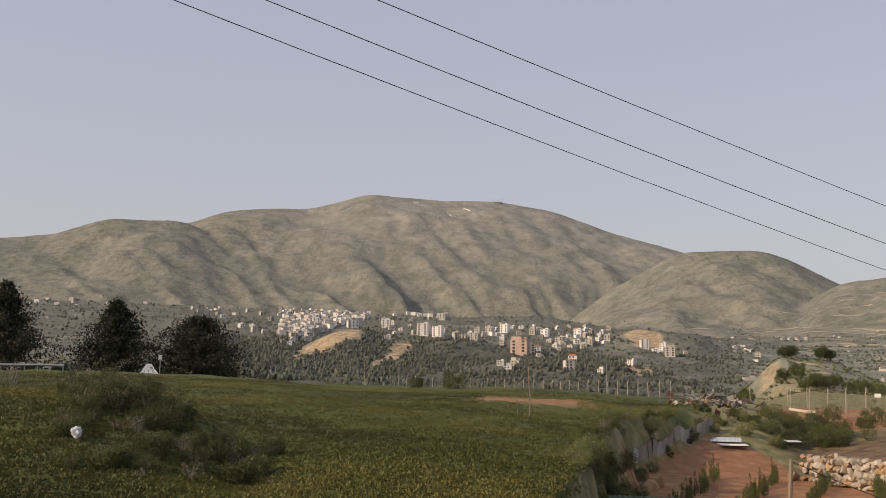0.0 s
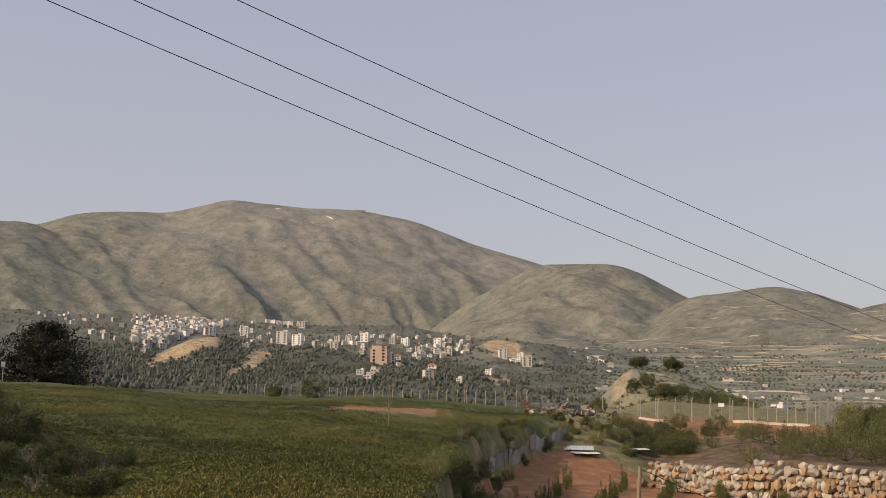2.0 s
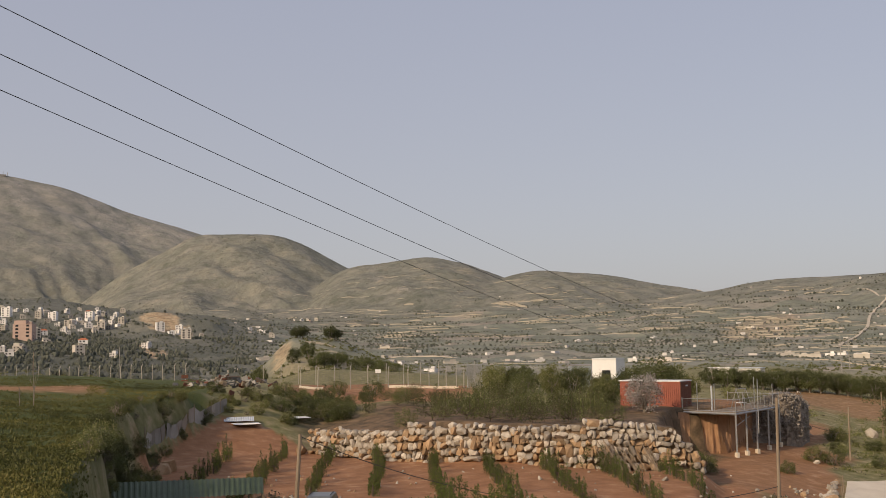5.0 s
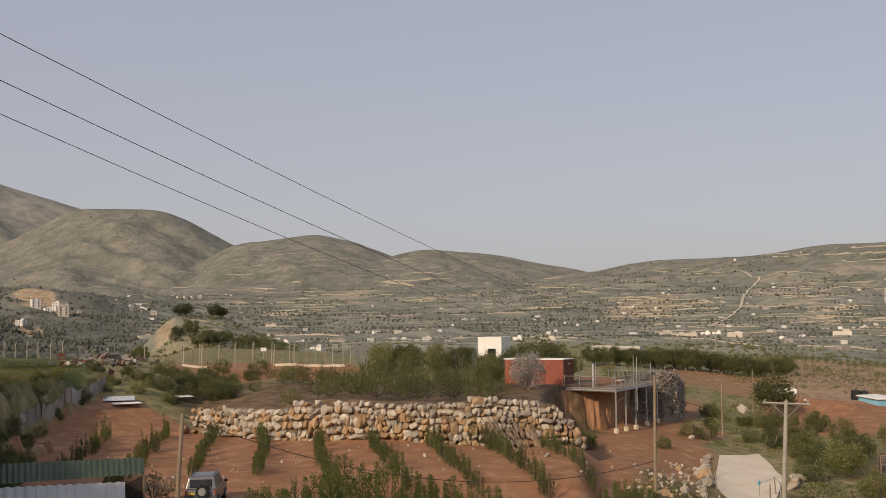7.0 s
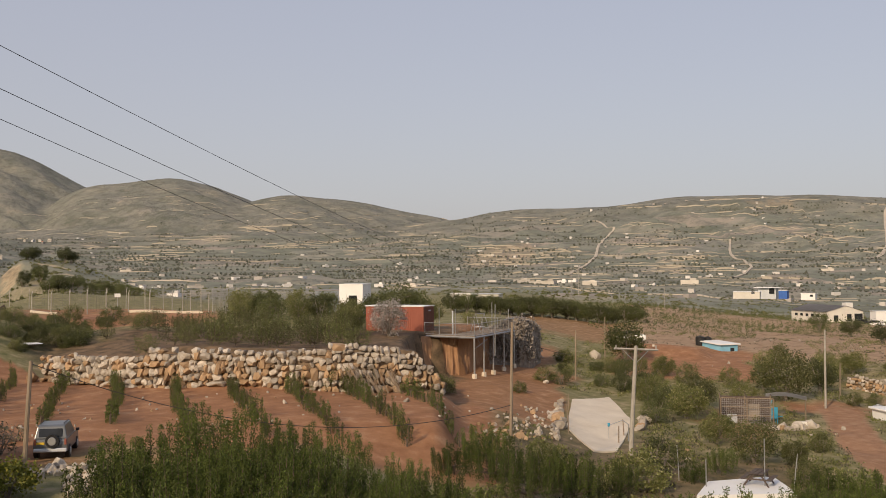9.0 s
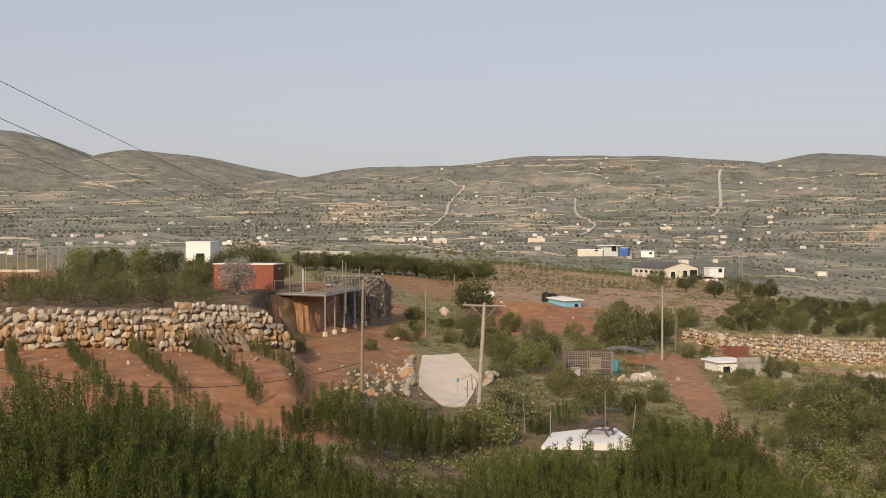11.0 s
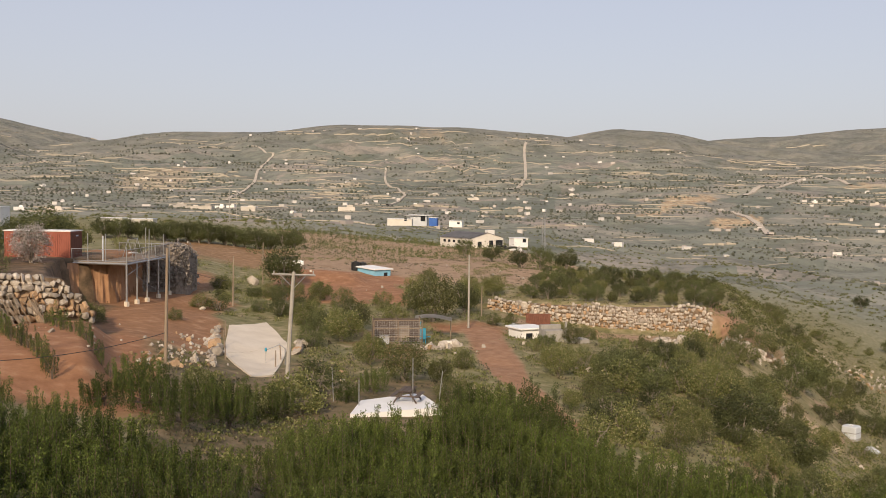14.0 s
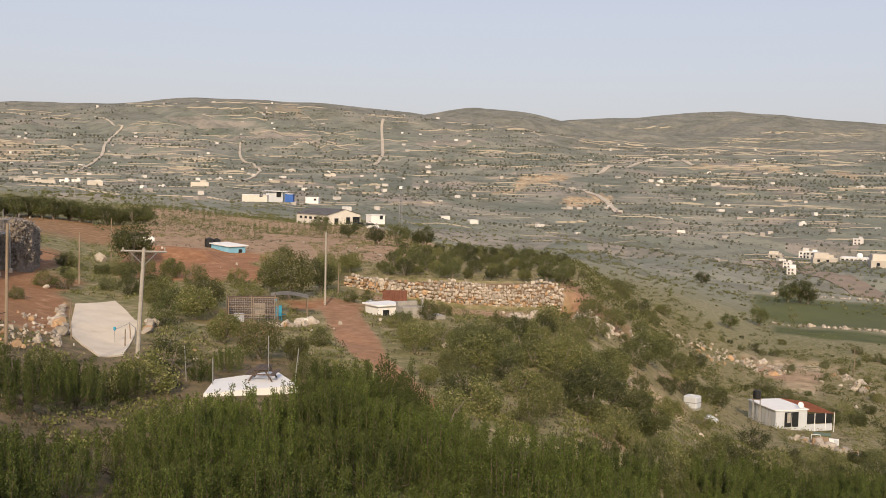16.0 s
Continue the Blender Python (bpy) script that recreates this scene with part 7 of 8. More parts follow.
part("prop", tube([(0.5, 0.5, 0), (0.2, 0, 1.2)], 0.04, 5), M_WOOD, rp)
tyre = thing("barrel", "dark round bush-like barrel below the kerb", "barrel", P(22.3, 128, zel(128, -2.55)))
bm = bmesh.new()
bmesh.ops.create_cone(bm, cap_ends=True, segments=14, radius1=0.42, radius2=0.38, depth=0.8, matrix=Matrix.Translation((0, 0, 0.3)))
part("body", bm, M_RUST, tyre)
part("rim", tube([(0.4 * math.cos(k), 0.4 * math.sin(k), 0.7) for k in np.linspace(0, 6.28, 12)], 0.03, 4), M_RUST, tyre)


def junk_heap():
    """Scrapped machinery: crates, plates, bars and tyres piled together."""
    root = thing("scrap_heap", "heap of rusty scrap machinery, frames and crates beyond the meadow", "scrap heap", P(14.5, 118, zel(118, -2.05)))
    for k in range(110):
        x, y = rs_.normal() * 2.4, rs_.normal() * 1.2
        z = max(0.0, 1.3 - abs(x) * 0.16) * rs_.uniform(0.1, 1.0)
        s = rs_.uniform(0.2, 0.8, 3)
        mat = (M_DARKWOOD, M_DARKSTEEL, M_GREY, M_DARKSTEEL, M_WOOD, M_RUST, M_GREY)[k % 7]
        m = Matrix.Translation((x, y, z)) @ Euler(rs_.uniform(-0.6, 0.6, 3)).to_matrix().to_4x4()
        if k % 3:
            part("scrap_plate", box(s[0], s[1] * 0.4, s[2] * 0.7, bevel=0.03, m=m), mat, root)
        else:
            bm = tube([(-s[0], 0, 0), (0, 0.1, s[2] * 0.4), (s[0], 0, s[1] * 0.3)], 0.07, 5)
            bmesh.ops.transform(bm, matrix=m, verts=bm.verts[:])
            part("scrap_bar", bm, mat, root)


junk_heap()
rack = thing("steel_rack", "dark steel rack of crates behind the meadow", "rack", P(12.5, 128, zel(128, -2.05)), facing(12))
for x in (-1.1, 0, 1.1):
    part("upright", box(0.08, 0.7, 2.1, x, 0, -0.2), M_DARKSTEEL, rack)
for z in (0.1, 0.7, 1.3, 1.9):
    part("shelf", box(2.3, 0.7, 0.07, 0, 0, z), M_DARKSTEEL, rack)
for k in range(5):
    part("crate", box(0.8, 0.6, 0.4, (-0.55, 0.55)[k % 2], 0, (0.17, 0.77, 1.37)[k // 2], 0.02), (M_RUST, M_DARKWOOD)[k % 2], rack)
tent = thing("tent", "small white canvas tent at the foot of the conifers", "tent", P(-15.75, 140), facing(-15.7))
bm = bmesh.new()
v = [bm.verts.new(p) for p in ((-1.3, -1, 0), (1.3, -1, 0), (1.3, 1, 0), (-1.3, 1, 0), (-0.3, 0, 1.5), (0.3, 0, 1.4))]
for f in ((0, 1, 5, 4), (1, 2, 5), (2, 3, 4, 5), (3, 0, 4)):
    bm.faces.new([v[i] for i in f])
part("canvas", bm, M_PANEL, tent)
part("pole", tube([(-0.3, 0, -0.2), (-0.3, 0, 1.7)], 0.03, 5), M_WOOD, tent)
mb = thing("post_box", "grey box on a post beside the tent", "box", P(-15.2, 138), facing(-15))
part("post", tube([(0, 0, -0.3), (0, 0, 2.2)], 0.05, 5), M_STEEL, mb)
part("box", box(0.45, 0.3, 0.6, 0, 0, 1.9, 0.02), M_PANEL, mb)
gr = thing("guard_rail", "grey steel guard rail along the road behind the meadow", "guard rail", P(-22, 121))
for k in range(9):
    p = P(-25 + k * 0.62, 121) - gr.location
    part("post", tube([p, p + Vector((0, 0, 0.8))], 0.06, 5), M_STEEL, gr)
part("rail", tube([P(-25.2 + k * 0.65, 120.9) - gr.location + Vector((0, 0, 0.7)) for k in range(9)], 0.13, 4), M_STEEL, gr)
bag = tagged(new("plastic_bag", bpy.data.meshes.new("plastic_bag")), "crumpled white plastic bag caught on the meadow shrub", "bag")
bm = bmesh.new()
bmesh.ops.create_icosphere(bm, subdivisions=3, radius=0.17)
for v in bm.verts:
    v.co = v.co * (1 + 0.45 * noise.noise(v.co * 9)) + Vector((0, 0, 0.1))
bm.to_mesh(bag.data)
bm.free()
bag.data.materials.append(M_PANEL)
bag.location = P(-19.2, 34) + Vector((0, 0, 0.25))
for az, r in ((46.9, 75), (46.85, 80), (46.9, 85), (49.9, 78), (49.6, 75)):
    pole("grey fence stake beside the ramp", az, r, 1.3, 0.05, M_WOOD, (rs_.normal() * 0.08, 0), "stake")
rail = thing("ramp_rail", "bent tubular rail with a turquoise cap beside the ramp", "rail", P(49.75, 76.5), facing(49.7))
part("bar", tube([(-0.9, 0, -0.2), (-0.9, 0, 1.1), (0.1, 0, 1.5), (0.5, 0, 1.2), (0.5, 0, -0.2)], 0.04, 5), M_STEEL, rail)
part("cap", box(0.18, 0.15, 0.28, -0.9, 0, 1.0, 0.05), M_TURQ, rail, "turquoise cap")


# the cut banks beside and under the deck
def cut_bank(name, label, line, mat, seed, lean=0.9, rill=0.35):
    """A steep earth face along line (bearing, range, top height), fluted by runnels, with a flat head behind it."""
    n, m = 90, 16
    f = np.linspace(0, len(line) - 1, n)
    a, d, top = (np.interp(f, range(len(line)), [p[k] for p in line]) for k in range(3))
    bm = bmesh.new()
    rows = []
    for k in range(n):
        foot = P(a[k], d[k])
        out = Vector((foot.x, foot.y, 0)).normalized()
        base, row = foot.z - 0.5, []
        for v in range(m + 1):
            u = v / m
            flute = rill * noise.noise(Vector((k * 0.07, u * 1.2, seed))) + 0.45 * rill * noise.noise(Vector((k * 0.19 + u, u * 1.8, seed + 5)))
            flute += 0.14 * noise.noise(Vector((k * 0.3, u * 4, seed + 9)))
            back = lean * u ** 1.4 + flute * (0.35 + 0.65 * math.sin(math.pi * u))
            row.append(bm.verts.new(Vector((foot.x, foot.y, base + (top[k] - base) * u)) + out * back))
        row.append(bm.verts.new(Vector((foot.x, foot.y, top[k] + 0.05)) + out * (lean + 3.0)))
        row.append(bm.verts.new(Vector((foot.x, foot.y, base)) + out * (lean + 3.2)))
        rows.append(row)
    for p, q in zip(rows, rows[1:]):
        for v in range(m + 2):
            bm.faces.new((p[v], q[v], q[v + 1], p[v + 1]))
    bm.faces.new(rows[0]), bm.faces.new(rows[-1][::-1])
    bmesh.ops.recalc_face_normals(bm, faces=bm.faces[:])
    me = bpy.data.meshes.new(name)
    bm.to_mesh(me)
    bm.free()
    me.materials.append(mat)
    tagged(new(name, me), label, "earth bank", kind="structure")
    return a, d, top


M_DRYVINE = leafy("grey_dry_vines", (0.27, 0.235, 0.195), (0.44, 0.39, 0.335))
M_VINES = plain("dry_vine_tangle", (0.14, 0.115, 0.09), (0.30, 0.25, 0.20), 3.0, bump=1.0)
M_EARTH = plain("raw_orange_earth", (0.27, 0.145, 0.078), (0.40, 0.24, 0.135), 0.9, bump=0.8)
cut_bank("cut_bank", "raw orange earth bank cut under the deck, fluted by rain", [(38.8, 94.6, -6.15), (39.5, 95.3, -6.15), (40.2, 95.8, -6.2), (40.9, 96.4, -6.2), (41.5, 98.0, -6.2), (42.6, 104, -6.2)], M_EARTH, 2, 1.3, 0.4)
va, vd, vt = cut_bank("vine_bank", "steep bank hung with a grey tangle of dry vines", [(42.2, 103.5, -6.2), (43.1, 105, -5.8), (43.8, 106, -5.0), (44.5, 106.5, -5.1), (45.0, 108, -5.6), (45.4, 113, -6.8)], M_VINES, 11, 1.6, 0.9)
k = rg.integers(8, 88, 300)
u = rg.uniform(0.1, 1.05, 300)
hang = on_ground(va[k], vd[k] + 1.6 * u ** 1.4 - 0.3)
hang[:, 2] += (vt[k] - hang[:, 2]) * u
stuff("dry_vines", tuft_mesh("dry_vines", np.column_stack([hang, rg.uniform(0.15, 0.4, 300), rg.uniform(0.2, 0.5, 300)]), M_DRYVINE, rg, 9, 0.22, -0.6), "hanging grey dry vines and roots on the bank", "vines")

# ---- the town and scattered houses ----
rt = np.random.default_rng(77)
M_TOWN = plain("weathered_cream_plaster", (0.50, 0.45, 0.38), (0.64, 0.59, 0.52), 0.15, 0.9, 0, 0.05, each=0.35)
M_TOWNWHITE = plain("white_plaster", (0.70, 0.67, 0.63), (0.82, 0.79, 0.75), 0.15, 0.9, 0, 0.05, each=0.3)
M_PINK = plain("pinkish_plaster", (0.46, 0.33, 0.27), (0.54, 0.40, 0.33), 0.15, 0.9, 0, 0.05, each=0.2)
M_BARE = plain("bare_concrete", (0.27, 0.25, 0.23), (0.36, 0.34, 0.31), 0.2, 0.9, 0, 0.05, each=0.2)


def mottled_plaster():
    m, t, p = material("mixed_plaster_walls", 0.9)
    g = t.nodes.new("ShaderNodeNewGeometry")
    t.links.new(ramp(t, g.outputs["Random Per Island"], [(0.0, (0.30, 0.27, 0.245)), (0.4, (0.47, 0.43, 0.39)), (1.0, (0.74, 0.71, 0.67))]), p.inputs["Base Color"])
    return m


M_SPECK = mottled_plaster()


def cube_mesh(name, sx, sy, sz, mat):
    bm = box(sx, sy, sz)
    me = bpy.data.meshes.new(name)
    bm.to_mesh(me)
    bm.free()
    me.materials.append(mat)
    return me


WINDOW = cube_mesh("window", 1.6, 0.3, 1.5, M_GLASS)
WIDE = cube_mesh("window", 2.6, 0.3, 1.7, M_GLASS)


def town_house(label, w, d, floors, wall, windows=True, pitched=False, step=0.0):
    root = tagged(new("house"), label, "house")
    h = floors * 3.1
    share("shell", cube_mesh("shell", w, d, h + 4, wall), root, Matrix.Translation((0, 0, -4)))
    if pitched:
        bm = bmesh.new()
        v = [bm.verts.new(p) for p in ((-w / 2 - .4, -d / 2 - .4, h), (w / 2 + .4, -d / 2 - .4, h), (w / 2 + .4, d / 2 + .4, h), (-w / 2 - .4, d / 2 + .4, h), (-w / 4, 0, h + 2.2), (w / 4, 0, h + 2.2))]
        for f in ((0, 1, 5, 4), (2, 3, 4, 5), (0, 4, 3), (1, 2, 5), (3, 2, 1, 0)):
            bm.faces.new([v[i] for i in f])
        part("roof", bm, M_TILE, root)
    else:
        bm = box(w + 0.3, d + 0.3, 0.35, 0, 0, h)
        box(w * 0.35, d * 0.4, 2.2, w * 0.2, d * 0.15, h, 0, bm)
        part("roof", bm, wall, root)
    if step:
        part("upper_storey", box(w * 0.6, d * 0.8, 3.1, -w * 0.15 * step, 0, h + 0.35), wall, root)
    if windows:
        for f in range(min(floors, 5)):
            for x in ((-0.28, 0.28) if floors > 3 else (-0.27, 0.1)):
                share("window", WIDE if floors > 3 else WINDOW, root, Matrix.Translation((x * w, -d / 2, f * 3.1 + 0.9)))
            if f < 2:
                share("window", WINDOW, root, Matrix.Translation((w / 2, 0, f * 3.1 + 0.9)) @ Matrix.Rotation(radians(90), 4, "Z"))
    return root


LOW = [town_house("small flat-roofed white house among others on the hillside", 10, 9, 2, M_TOWNWHITE), town_house("flat-roofed cream house on the hillside", 12, 9, 2, M_TOWN, step=1), town_house("pale three-storey house with a flat roof", 10, 10, 3, M_TOWN),
       town_house("white two-storey house with a roof room", 9, 9, 2, M_TOWNWHITE, step=-1), town_house("unfinished grey concrete house on the hillside", 11, 9, 2, M_BARE), town_house("house with an orange tiled roof on the hillside", 10, 9, 2, M_TOWNWHITE, pitched=True), town_house("long low pale house on the hillside", 15, 8, 1, M_TOWN, step=1)]
TALL = [town_house("tall pale apartment house with dark windows", 15, 12, 5, M_TOWNWHITE), town_house("cream apartment block with balconies and dark windows", 13, 12, 4, M_TOWN), town_house("pinkish stepped apartment house", 17, 12, 4, M_PINK, step=1)]


def settle(protos, az, r, rz, s, group):
    p = P(az, r)
    o = copy_thing(protos, Matrix.Translation(p) @ Matrix.Rotation(radians(facing(az) + rz), 4, "Z"))
    o.scale = (s, s, s)
    tagged(o, group=group)


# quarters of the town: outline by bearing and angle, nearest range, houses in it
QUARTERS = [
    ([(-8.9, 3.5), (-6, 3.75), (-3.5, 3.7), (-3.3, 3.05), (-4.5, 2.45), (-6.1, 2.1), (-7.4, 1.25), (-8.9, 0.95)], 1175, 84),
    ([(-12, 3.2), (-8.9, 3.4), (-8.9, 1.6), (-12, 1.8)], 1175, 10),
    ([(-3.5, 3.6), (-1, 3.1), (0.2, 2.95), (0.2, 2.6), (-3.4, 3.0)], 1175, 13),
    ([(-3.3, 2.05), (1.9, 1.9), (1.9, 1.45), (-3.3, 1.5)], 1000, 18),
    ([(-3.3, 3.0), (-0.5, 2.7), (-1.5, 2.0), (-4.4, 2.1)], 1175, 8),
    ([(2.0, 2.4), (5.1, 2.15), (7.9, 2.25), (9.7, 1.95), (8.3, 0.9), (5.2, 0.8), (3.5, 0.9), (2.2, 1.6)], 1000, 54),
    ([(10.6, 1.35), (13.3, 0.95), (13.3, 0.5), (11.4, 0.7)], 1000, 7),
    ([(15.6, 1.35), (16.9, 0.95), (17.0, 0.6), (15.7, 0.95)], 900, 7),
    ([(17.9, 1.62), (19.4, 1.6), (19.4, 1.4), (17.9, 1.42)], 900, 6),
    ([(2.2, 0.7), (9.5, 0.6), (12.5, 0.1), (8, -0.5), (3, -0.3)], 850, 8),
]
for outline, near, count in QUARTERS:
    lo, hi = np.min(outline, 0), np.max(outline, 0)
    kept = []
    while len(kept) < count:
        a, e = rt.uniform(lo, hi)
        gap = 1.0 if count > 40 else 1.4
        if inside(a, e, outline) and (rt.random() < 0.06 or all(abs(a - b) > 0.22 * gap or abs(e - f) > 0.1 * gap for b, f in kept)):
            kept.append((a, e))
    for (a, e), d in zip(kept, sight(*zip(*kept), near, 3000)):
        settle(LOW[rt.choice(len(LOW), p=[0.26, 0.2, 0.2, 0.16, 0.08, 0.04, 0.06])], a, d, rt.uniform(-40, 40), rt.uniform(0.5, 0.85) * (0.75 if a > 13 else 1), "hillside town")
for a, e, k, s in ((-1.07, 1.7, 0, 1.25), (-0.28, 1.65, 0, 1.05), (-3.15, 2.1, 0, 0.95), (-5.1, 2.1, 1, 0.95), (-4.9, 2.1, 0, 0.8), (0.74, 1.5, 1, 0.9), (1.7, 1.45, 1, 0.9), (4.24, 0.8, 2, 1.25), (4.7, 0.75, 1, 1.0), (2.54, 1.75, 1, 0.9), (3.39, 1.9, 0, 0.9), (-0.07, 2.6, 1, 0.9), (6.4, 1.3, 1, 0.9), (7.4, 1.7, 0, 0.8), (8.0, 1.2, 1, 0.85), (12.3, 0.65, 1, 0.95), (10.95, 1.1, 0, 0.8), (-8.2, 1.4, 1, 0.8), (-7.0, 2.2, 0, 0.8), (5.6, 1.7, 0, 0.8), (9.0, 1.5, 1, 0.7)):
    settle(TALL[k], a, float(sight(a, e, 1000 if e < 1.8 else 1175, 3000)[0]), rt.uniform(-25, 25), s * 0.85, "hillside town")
# lone houses over the valley and the slopes
FARM = [town_house("low white farmhouse on the far slope", 10, 7, 1, M_TOWNWHITE, False), town_house("long low pale farm store on the far slope", 17, 6, 1, M_TOWN, False)]
for k in range(22):
    az = rt.uniform(22, 91)
    settle(FARM[k % 2], az, rt.uniform(800, 1500), rt.uniform(-50, 50), rt.uniform(0.5, 0.8), "lone farmhouses")
specks = []
while len(specks) < 360:
    az, r = rt.uniform(-24, 92), rt.uniform(620, 2300)
    if (az < 14 and r < 1400) or (-12 < az < 13) or (az < 40 and rt.random() < 0.4):
        continue
    specks.append((az, r, rt.uniform(2.5, 7.5), rt.uniform(3, 4.5), rt.uniform(1.5, 2.8)))
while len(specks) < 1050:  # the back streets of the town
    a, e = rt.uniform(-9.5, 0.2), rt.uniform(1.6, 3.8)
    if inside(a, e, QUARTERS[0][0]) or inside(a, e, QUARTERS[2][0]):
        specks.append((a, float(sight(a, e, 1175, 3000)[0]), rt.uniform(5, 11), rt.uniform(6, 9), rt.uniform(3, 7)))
for k in range(70):
    specks.append((rt.uniform(-24, -9), rt.uniform(1700, 2500), rt.uniform(6, 11), rt.uniform(6, 9), rt.uniform(3, 6)))
V, F = [], []
for az, r, w, d, h in specks:
    p, c, s_ = P(az, r), math.cos(rt.uniform(0, 3)), 0
    s_ = math.sqrt(1 - c * c)
    b = len(V)
    for z in (-3.5, h):
        for x, y in ((-w, -d), (w, -d), (w, d), (-w, d)):
            V.append((p.x + (x * c - y * s_) / 2, p.y + (x * s_ + y * c) / 2, p.z + z))
    F += [(b + 4, b + 5, b + 6, b + 7), (b, b + 1, b + 5, b + 4), (b + 1, b + 2, b + 6, b + 5), (b + 2, b + 3, b + 7, b + 6), (b + 3, b, b + 4, b + 7)]
stuff("far_sheds", mesh_from("far_sheds", V, F, M_SPECK), "tiny white sheds and houses dotted over the far land", "sheds")
# a cluster by the domed white hall far down the valley
for az, r, k, s in ((87.0, 640, 6, 0.9), (86.4, 700, 0, 0.7), (86.0, 705, 3, 0.7), (85.2, 600, 0, 0.5), (85.4, 545, 3, 0.5), (89.9, 620, 6, 1.1), (88.6, 800, 0, 0.7), (90.4, 760, 3, 0.7), (84.6, 690, 6, 0.6)):
    settle(LOW[k], az, r, rt.uniform(-20, 20), s, "valley cluster")
for az, r, s in ((23.7, 700, 0.7), (24.6, 690, 0.6), (25.5, 480, 0.55), (21.9, 640, 0.55), (22.6, 520, 0.5), (26.6, 720, 0.6), (18.9, 980, 0.6), (19.4, 990, 0.7), (20.1, 1010, 0.6), (15.9, 890, 0.6), (16.4, 900, 0.7), (17.0, 905, 0.6), (14.8, 760, 0.5), (30.2, 760, 0.7), (31.5, 720, 0.6), (33.2, 800, 0.7), (36.5, 700, 0.6), (38.2, 690, 0.6), (44.4, 900, 0.8), (45.8, 880, 0.8), (46.6, 930, 0.8), (47.2, 900, 0.7), (45.2, 950, 0.7), (48.1, 870, 0.7)):
    settle(FARM[rt.integers(0, 2)], az, r, rt.uniform(-30, 30), s, "lone farmhouses")
drop(LOW + TALL + FARM)
hall = thing("domed_hall", "white hall with arched windows and a round dome", "hall", P(88.5, 690), facing(88.5) - 10)
hall.scale = (0.62, 0.62, 0.62)
part("shell", box(26, 14, 9, 0, 0, -3), M_TOWNWHITE, hall)
part("parapet", box(26.6, 14.6, 0.6, 0, 0, 6), M_WHITE, hall)
for k in range(6):
    part("window", box(2.2, 0.3, 2.6, -10.5 + k * 4.2, -7.05, 2.2), M_GLASS, hall)
bm = bmesh.new()
bmesh.ops.create_uvsphere(bm, u_segments=20, v_segments=10, radius=3.0, matrix=Matrix.Translation((4, 0, 8.2)))
part("dome", bm, M_WHITE, hall)
bm = bmesh.new()
bmesh.ops.create_cone(bm, cap_ends=True, segments=16, radius1=2.6, radius2=2.6, depth=2.4, matrix=Matrix.Translation((4, 0, 7.4)))
part("drum", bm, M_TOWNWHITE, hall)
# radio station on the mountain crest
st = thing("summit_station", "small pale radio station with masts on the mountain crest", "station", P(3.0, 4290))
part("building", box(30, 14, 7, 0, 0, -3), M_BARE, st)
for x in (-18, 4, 20):
    part("mast", tube([(x, 0, -3), (x, 0, 15)], 0.9, 5), M_BARE, st)

# ---- terrace walls, tracks and field edges on the far slopes ----
M_TERRACE = plain("sunlit_terrace_stone", (0.33, 0.295, 0.235), (0.46, 0.41, 0.335), 0.05, 0.95, 0, 0.1)
M_FIELDTRACK = plain("brown_field_track", (0.21, 0.165, 0.125), (0.28, 0.225, 0.175), 0.08, 0.95, 0, 0.1)
M_TRACK = plain("pale_dirt_track", (0.42, 0.36, 0.28), (0.54, 0.47, 0.38), 0.08, 0.95, 0, 0.1)


def strips(name, label, runs, mat):
    """Low banks along lines of bearings and ranges: each run is bearings, ranges, height."""
    vs, fs = [], []
    for a, d, h in runs:
        n = len(a)
        p = on_ground(a, d)
        out = p / np.linalg.norm(p[:, :2], axis=1, keepdims=True)
        b = len(vs)
        for k in range(n):
            taper = h * (0.4 + 0.6 * math.sin(math.pi * (k + 0.5) / n)) * rt.uniform(0.75, 1.2)
            q = out[k] * 1.5
            vs += [(p[k][0], p[k][1], p[k][2] - 1), (p[k][0], p[k][1], p[k][2] + taper), (p[k][0] + q[0], p[k][1] + q[1], p[k][2] + taper)]
        for k in range(n - 1):
            i = b + 3 * k
            fs += [(i, i + 3, i + 4, i + 1), (i + 1, i + 4, i + 5, i + 2)]
    return stuff(name, mesh_from(name, vs, fs, mat), label, "terraces")


def edge_run(a0, e0, a1, e1, h, n=12):
    """A bank between two places given by bearing and angle."""
    a, e = np.linspace(a0, a1, n), np.linspace(e0, e1, n)
    d = sight(a, e, 620)
    return a, np.clip(d, np.median(d) * 0.93, np.median(d) * 1.07), h


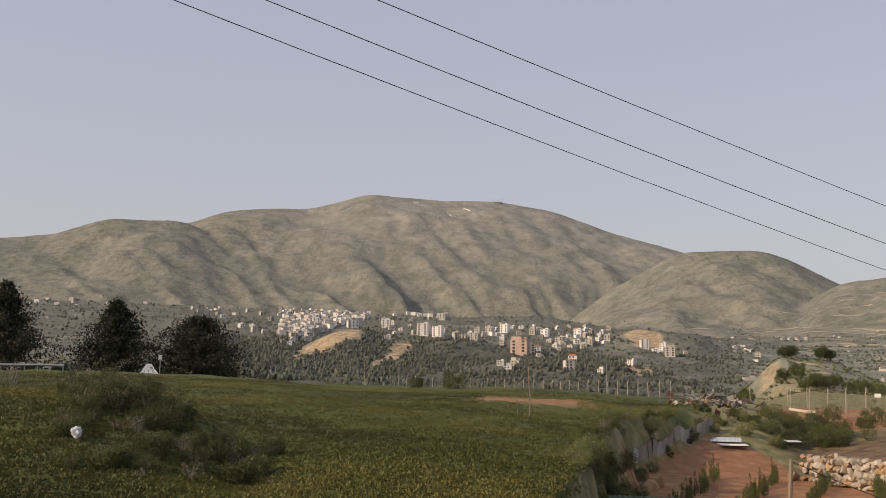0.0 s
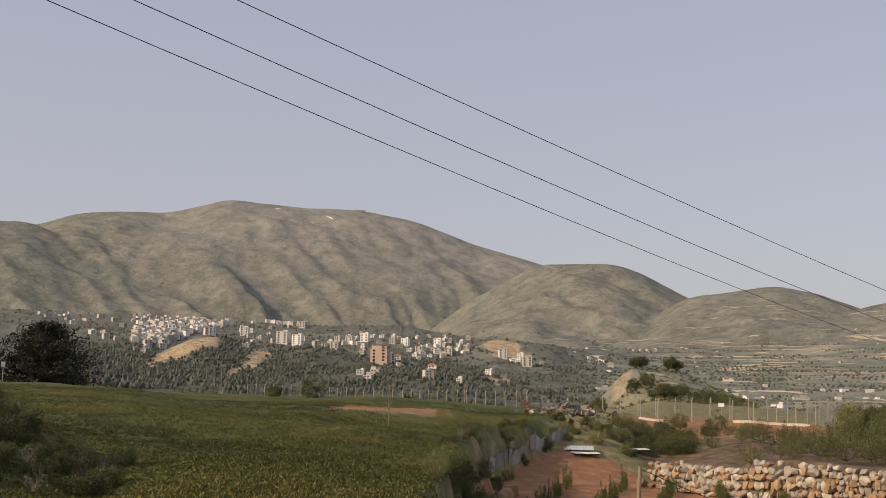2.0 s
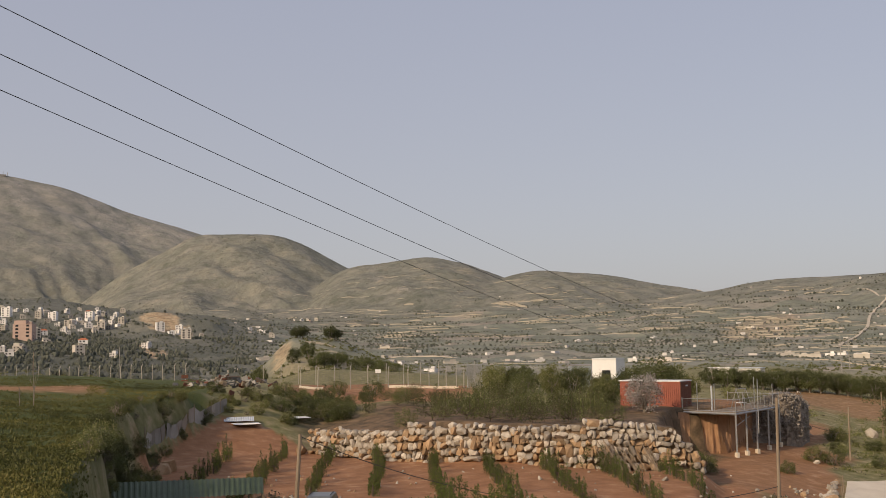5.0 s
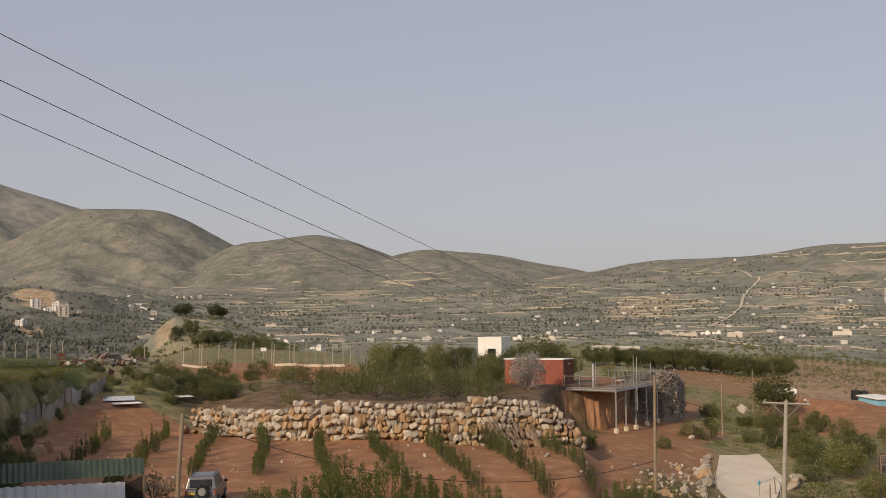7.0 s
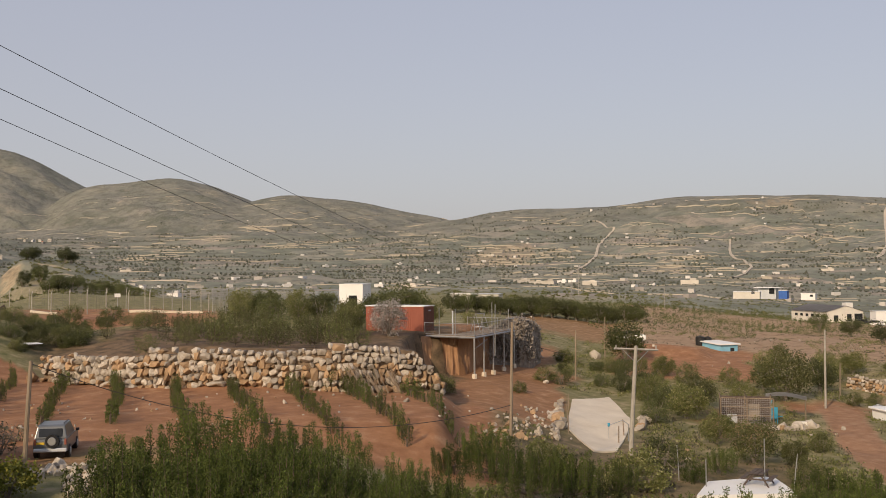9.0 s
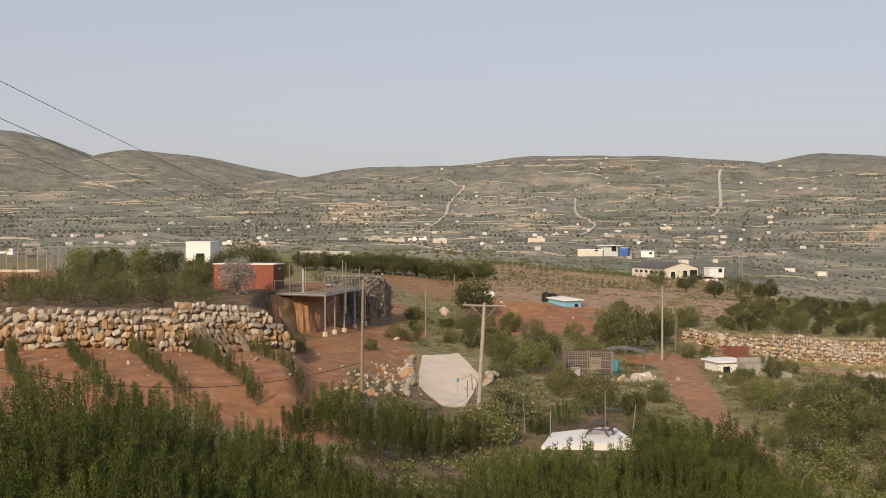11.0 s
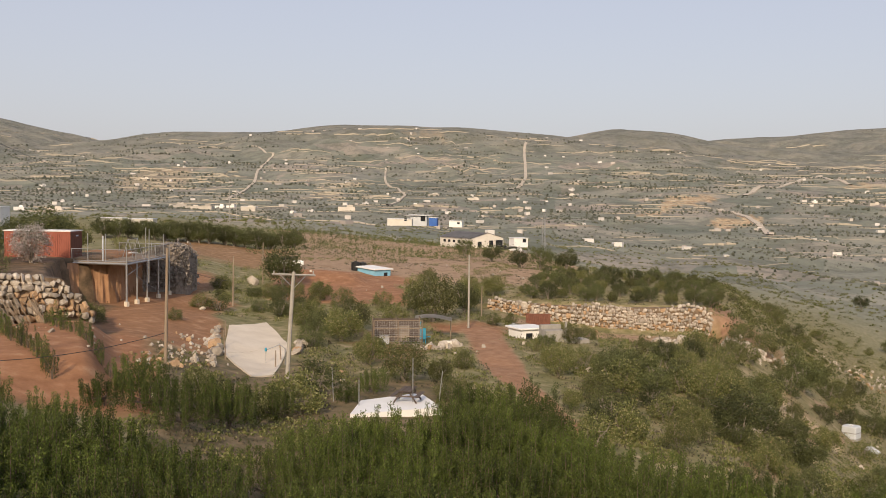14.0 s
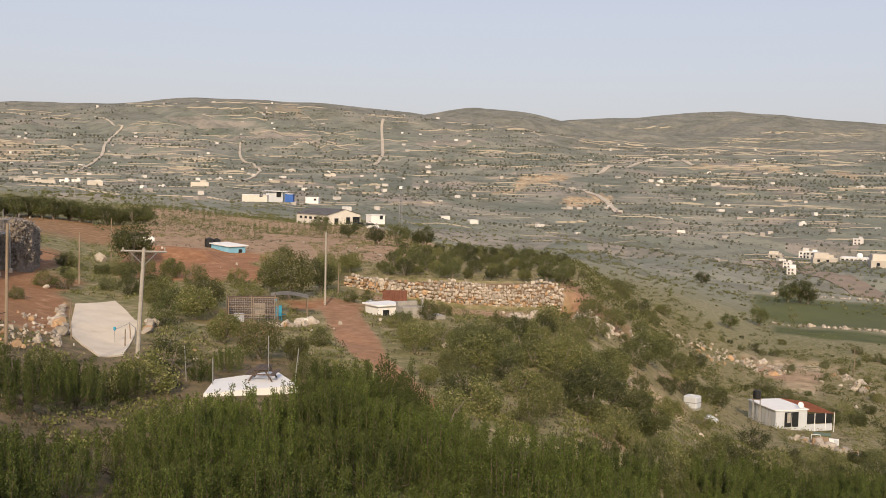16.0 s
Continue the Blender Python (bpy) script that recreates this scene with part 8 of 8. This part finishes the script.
runs = []
for k in range(430):
    az, r = 17 + 76 * rt.uniform(0, 1) ** 0.8, rt.uniform(560, 2350)
    if az < 40 and rt.random() < 0.45:
        continue
    runs.append((*level_line(az, r, rt.uniform(18, 80) * (r / 1200), 9), rt.uniform(0.45, 1.2) * np.clip(r / 1300, 0.6, 1.5)))
for k in range(150):  # ledges of pale rock on the middle hills
    az, r = rt.uniform(13, 41), rt.uniform(1500, 2750)
    runs.append((*level_line(az, r, rt.uniform(14, 60), 7), rt.uniform(0.7, 1.9)))
for a0, a1, e0, e1, n, h in ((41.3, 45.0, 0.2, 1.35, 9, 2.2), (45.3, 48.3, 0.5, 1.25, 5, 2.0), (50.2, 54.8, -0.25, 0.85, 8, 2.2), (52.3, 56.3, -0.3, 0.0, 3, 2.0), (49.6, 53.5, 1.1, 2.6, 7, 1.1), (56.8, 62.5, 1.0, 2.9, 8, 1.0), (68.6, 73.0, -0.8, 0.2, 5, 1.8), (65.5, 70.5, 0.8, 1.6, 4, 1.2), (78, 86, 0.4, 1.1, 7, 1.8), (74, 90, 1.4, 2.6, 12, 1.4), (43.5, 49, -0.6, 0.3, 6, 1.3), (20, 30, 0.9, 2.2, 8, 1.2)):
    for k in range(n):  # flights of terraces
        e = e0 + (e1 - e0) * (k + rt.uniform(0.2, 0.8)) / n
        b0, b1 = sorted(rt.uniform(a0, a1, 2))
        runs.append(edge_run(b0 - 0.3, e, b1 + 0.3, e + rt.normal() * 0.03, h * rt.uniform(0.6, 1.1)))
# walls and banks that stand out one by one: bearing, angle to bearing, angle, height
for line in ((50.1, 3.28, 52.0, 3.3, 2.0), (52.75, 3.3, 54.3, 3.29, 2.4), (54.3, 3.3, 56.1, 3.31, 2.2), (56.3, 3.12, 58.0, 3.17, 3.0), (62.5, 3.22, 63.2, 3.2, 2.4), (61.5, 1.9, 63.2, 1.86, 2.6), (63.2, 2.48, 63.8, 2.5, 2.6), (56.6, -0.57, 59.6, -0.6, 2.2), (60.8, -0.64, 61.5, -0.65, 2.0), (62.2, -0.63, 63.2, -0.6, 2.0), (60.9, -1.13, 63.3, -1.08, 2.0),
             (29.0, 2.33, 30.9, 2.08, 5.0), (76.5, 1.9, 77.9, 1.75, 3.2), (77.0, 2.75, 79.1, 2.82, 3.2), (83.4, 2.6, 85.3, 2.61, 3.2), (79.6, 1.4, 81.7, 1.43, 2.4), (85.9, 1.43, 87.0, 1.45, 3.2), (81.4, 1.82, 83.0, 2.4, 1.6), (79.1, -1.23, 80.8, -1.25, 2.0), (84.4, -0.97, 85.8, -0.93, 2.0), (84.7, -1.75, 85.6, -1.69, 2.0), (72.9, -2.45, 74.6, -2.4, 1.7), (87.1, -0.3, 89.8, -0.17, 1.8), (81.8, -0.72, 83.4, -0.65, 1.8),
             (65.7, 0.8, 68.2, 0.86, 2.0), (68.8, 1.32, 70.6, 1.31, 2.4), (70.0, 2.6, 71.7, 2.58, 3.5), (63.9, -1.58, 67.4, -1.52, 1.6), (58.9, 0.04, 61.0, 0.08, 1.6), (55.8, 0.8, 57.9, 0.88, 1.8), (57.9, 0.88, 56.8, 0.1, 1.2)):
    runs.append(edge_run(*line))
strips("terrace_walls", "pale terrace walls and field edges along the far slopes", runs, M_TERRACE)
knoll_wall = [(np.linspace(18.6, 20.3, 14), np.full(14, 412.0), 0.9), (np.linspace(19.0, 21.0, 14), np.full(14, 398.0), 0.6)]
strips("knoll_walls", "low cream walls stepping round the rocky knoll", knoll_wall, M_TERRACE)


def track(label, pts, width, mat, name="track", lift=0.25):
    """A ribbon of bare earth through the places given, draped on the ground."""
    a = np.interp(np.linspace(0, len(pts) - 1, 60), range(len(pts)), [p[0] for p in pts])
    r = np.interp(np.linspace(0, len(pts) - 1, 60), range(len(pts)), [p[1] for p in pts])
    xy = np.stack([r * np.sin(np.radians(a)), r * np.cos(np.radians(a))], -1)
    d = np.gradient(xy, axis=0)
    d /= np.linalg.norm(d, axis=1, keepdims=True) + 1e-9
    side = np.stack([-d[:, 1], d[:, 0]], -1) * width / 2
    vs, fs = [], []
    for q in (xy + side, xy - side):
        vs.append(np.column_stack([q, height(q[:, 0], q[:, 1]) + lift]))
    low = [np.column_stack([v[:, :2], v[:, 2] - lift - 0.5]) for v in vs]
    V = np.concatenate(vs + low)
    n = len(xy)
    for k in range(n - 1):
        fs += [(k, k + 1, n + k + 1, n + k), (k, 2 * n + k, 2 * n + k + 1, k + 1), (n + k, n + k + 1, 3 * n + k + 1, 3 * n + k)]
    return tagged(new(name, mesh_from(name, V.tolist(), fs, mat)), label, "track", kind="structure")


def climbing(label, pts, width):
    """A track up a far slope through places given by bearing and angle."""
    d = sight([p[0] for p in pts], [p[1] for p in pts], 620)
    return track(label, [(p[0], q) for p, q in zip(pts, d)], width, M_TRACK, lift=1.2)


climbing("pale track winding up the terraced ridge", [(48.1, 2.69), (48.85, 2.42), (49.47, 2.15), (49.08, 1.76), (48.6, 1.26), (48.5, 0.82), (48.2, 0.43), (47.65, 0.05), (47.0, -0.35)], 4)
climbing("pale track climbing the ridge in bends", [(55.8, 1.64), (55.57, 1.41), (55.53, 0.95), (55.7, 0.59), (56.3, 0.37), (56.66, 0.01), (56.3, -0.34), (55.7, -0.52)], 3)
climbing("steep pale track up the far ridge", [(63.3, 3.01), (63.2, 2.65), (63.23, 2.06), (63.27, 1.62), (63.3, 1.1), (63.05, 0.66), (62.5, 0.4)], 4.5)
climbing("winding dirt road across the valley", [(73.7, -0.56), (74.8, -0.8), (75.75, -1.3), (76.3, -1.85)], 6)
climbing("pale road slanting across the far fields", [(75.0, 0.2), (77.0, 0.78), (78.7, 1.28), (79.2, 1.1), (80.2, 0.85)], 7)
track("valley road between the fields", [(20, 880), (26, 820), (33, 780), (40, 740), (48, 700), (56, 700)], 6, M_TRACK, lift=0.6)
track("brown field track below the hall", [(84.5, 640), (86.5, 560), (90, 470)], 16, M_FIELDTRACK, lift=0.4)
strips("snow_patches", "last thin snow patches near the mountain crest", [(np.linspace(a - w, a + w, 6), r + np.linspace(-40, 40, 6) * k, h) for a, r, w, h, k in ((-3.34, 4240, 0.23, 3, 0.5), (-1.6, 4250, 0.15, 2.5, 0), (0.3, 4140, 0.11, 2.5, -0.4), (1.25, 4190, 0.19, 2.5, -0.5), (-5.45, 4170, 0.26, 3, 0.1))], M_WHITE)
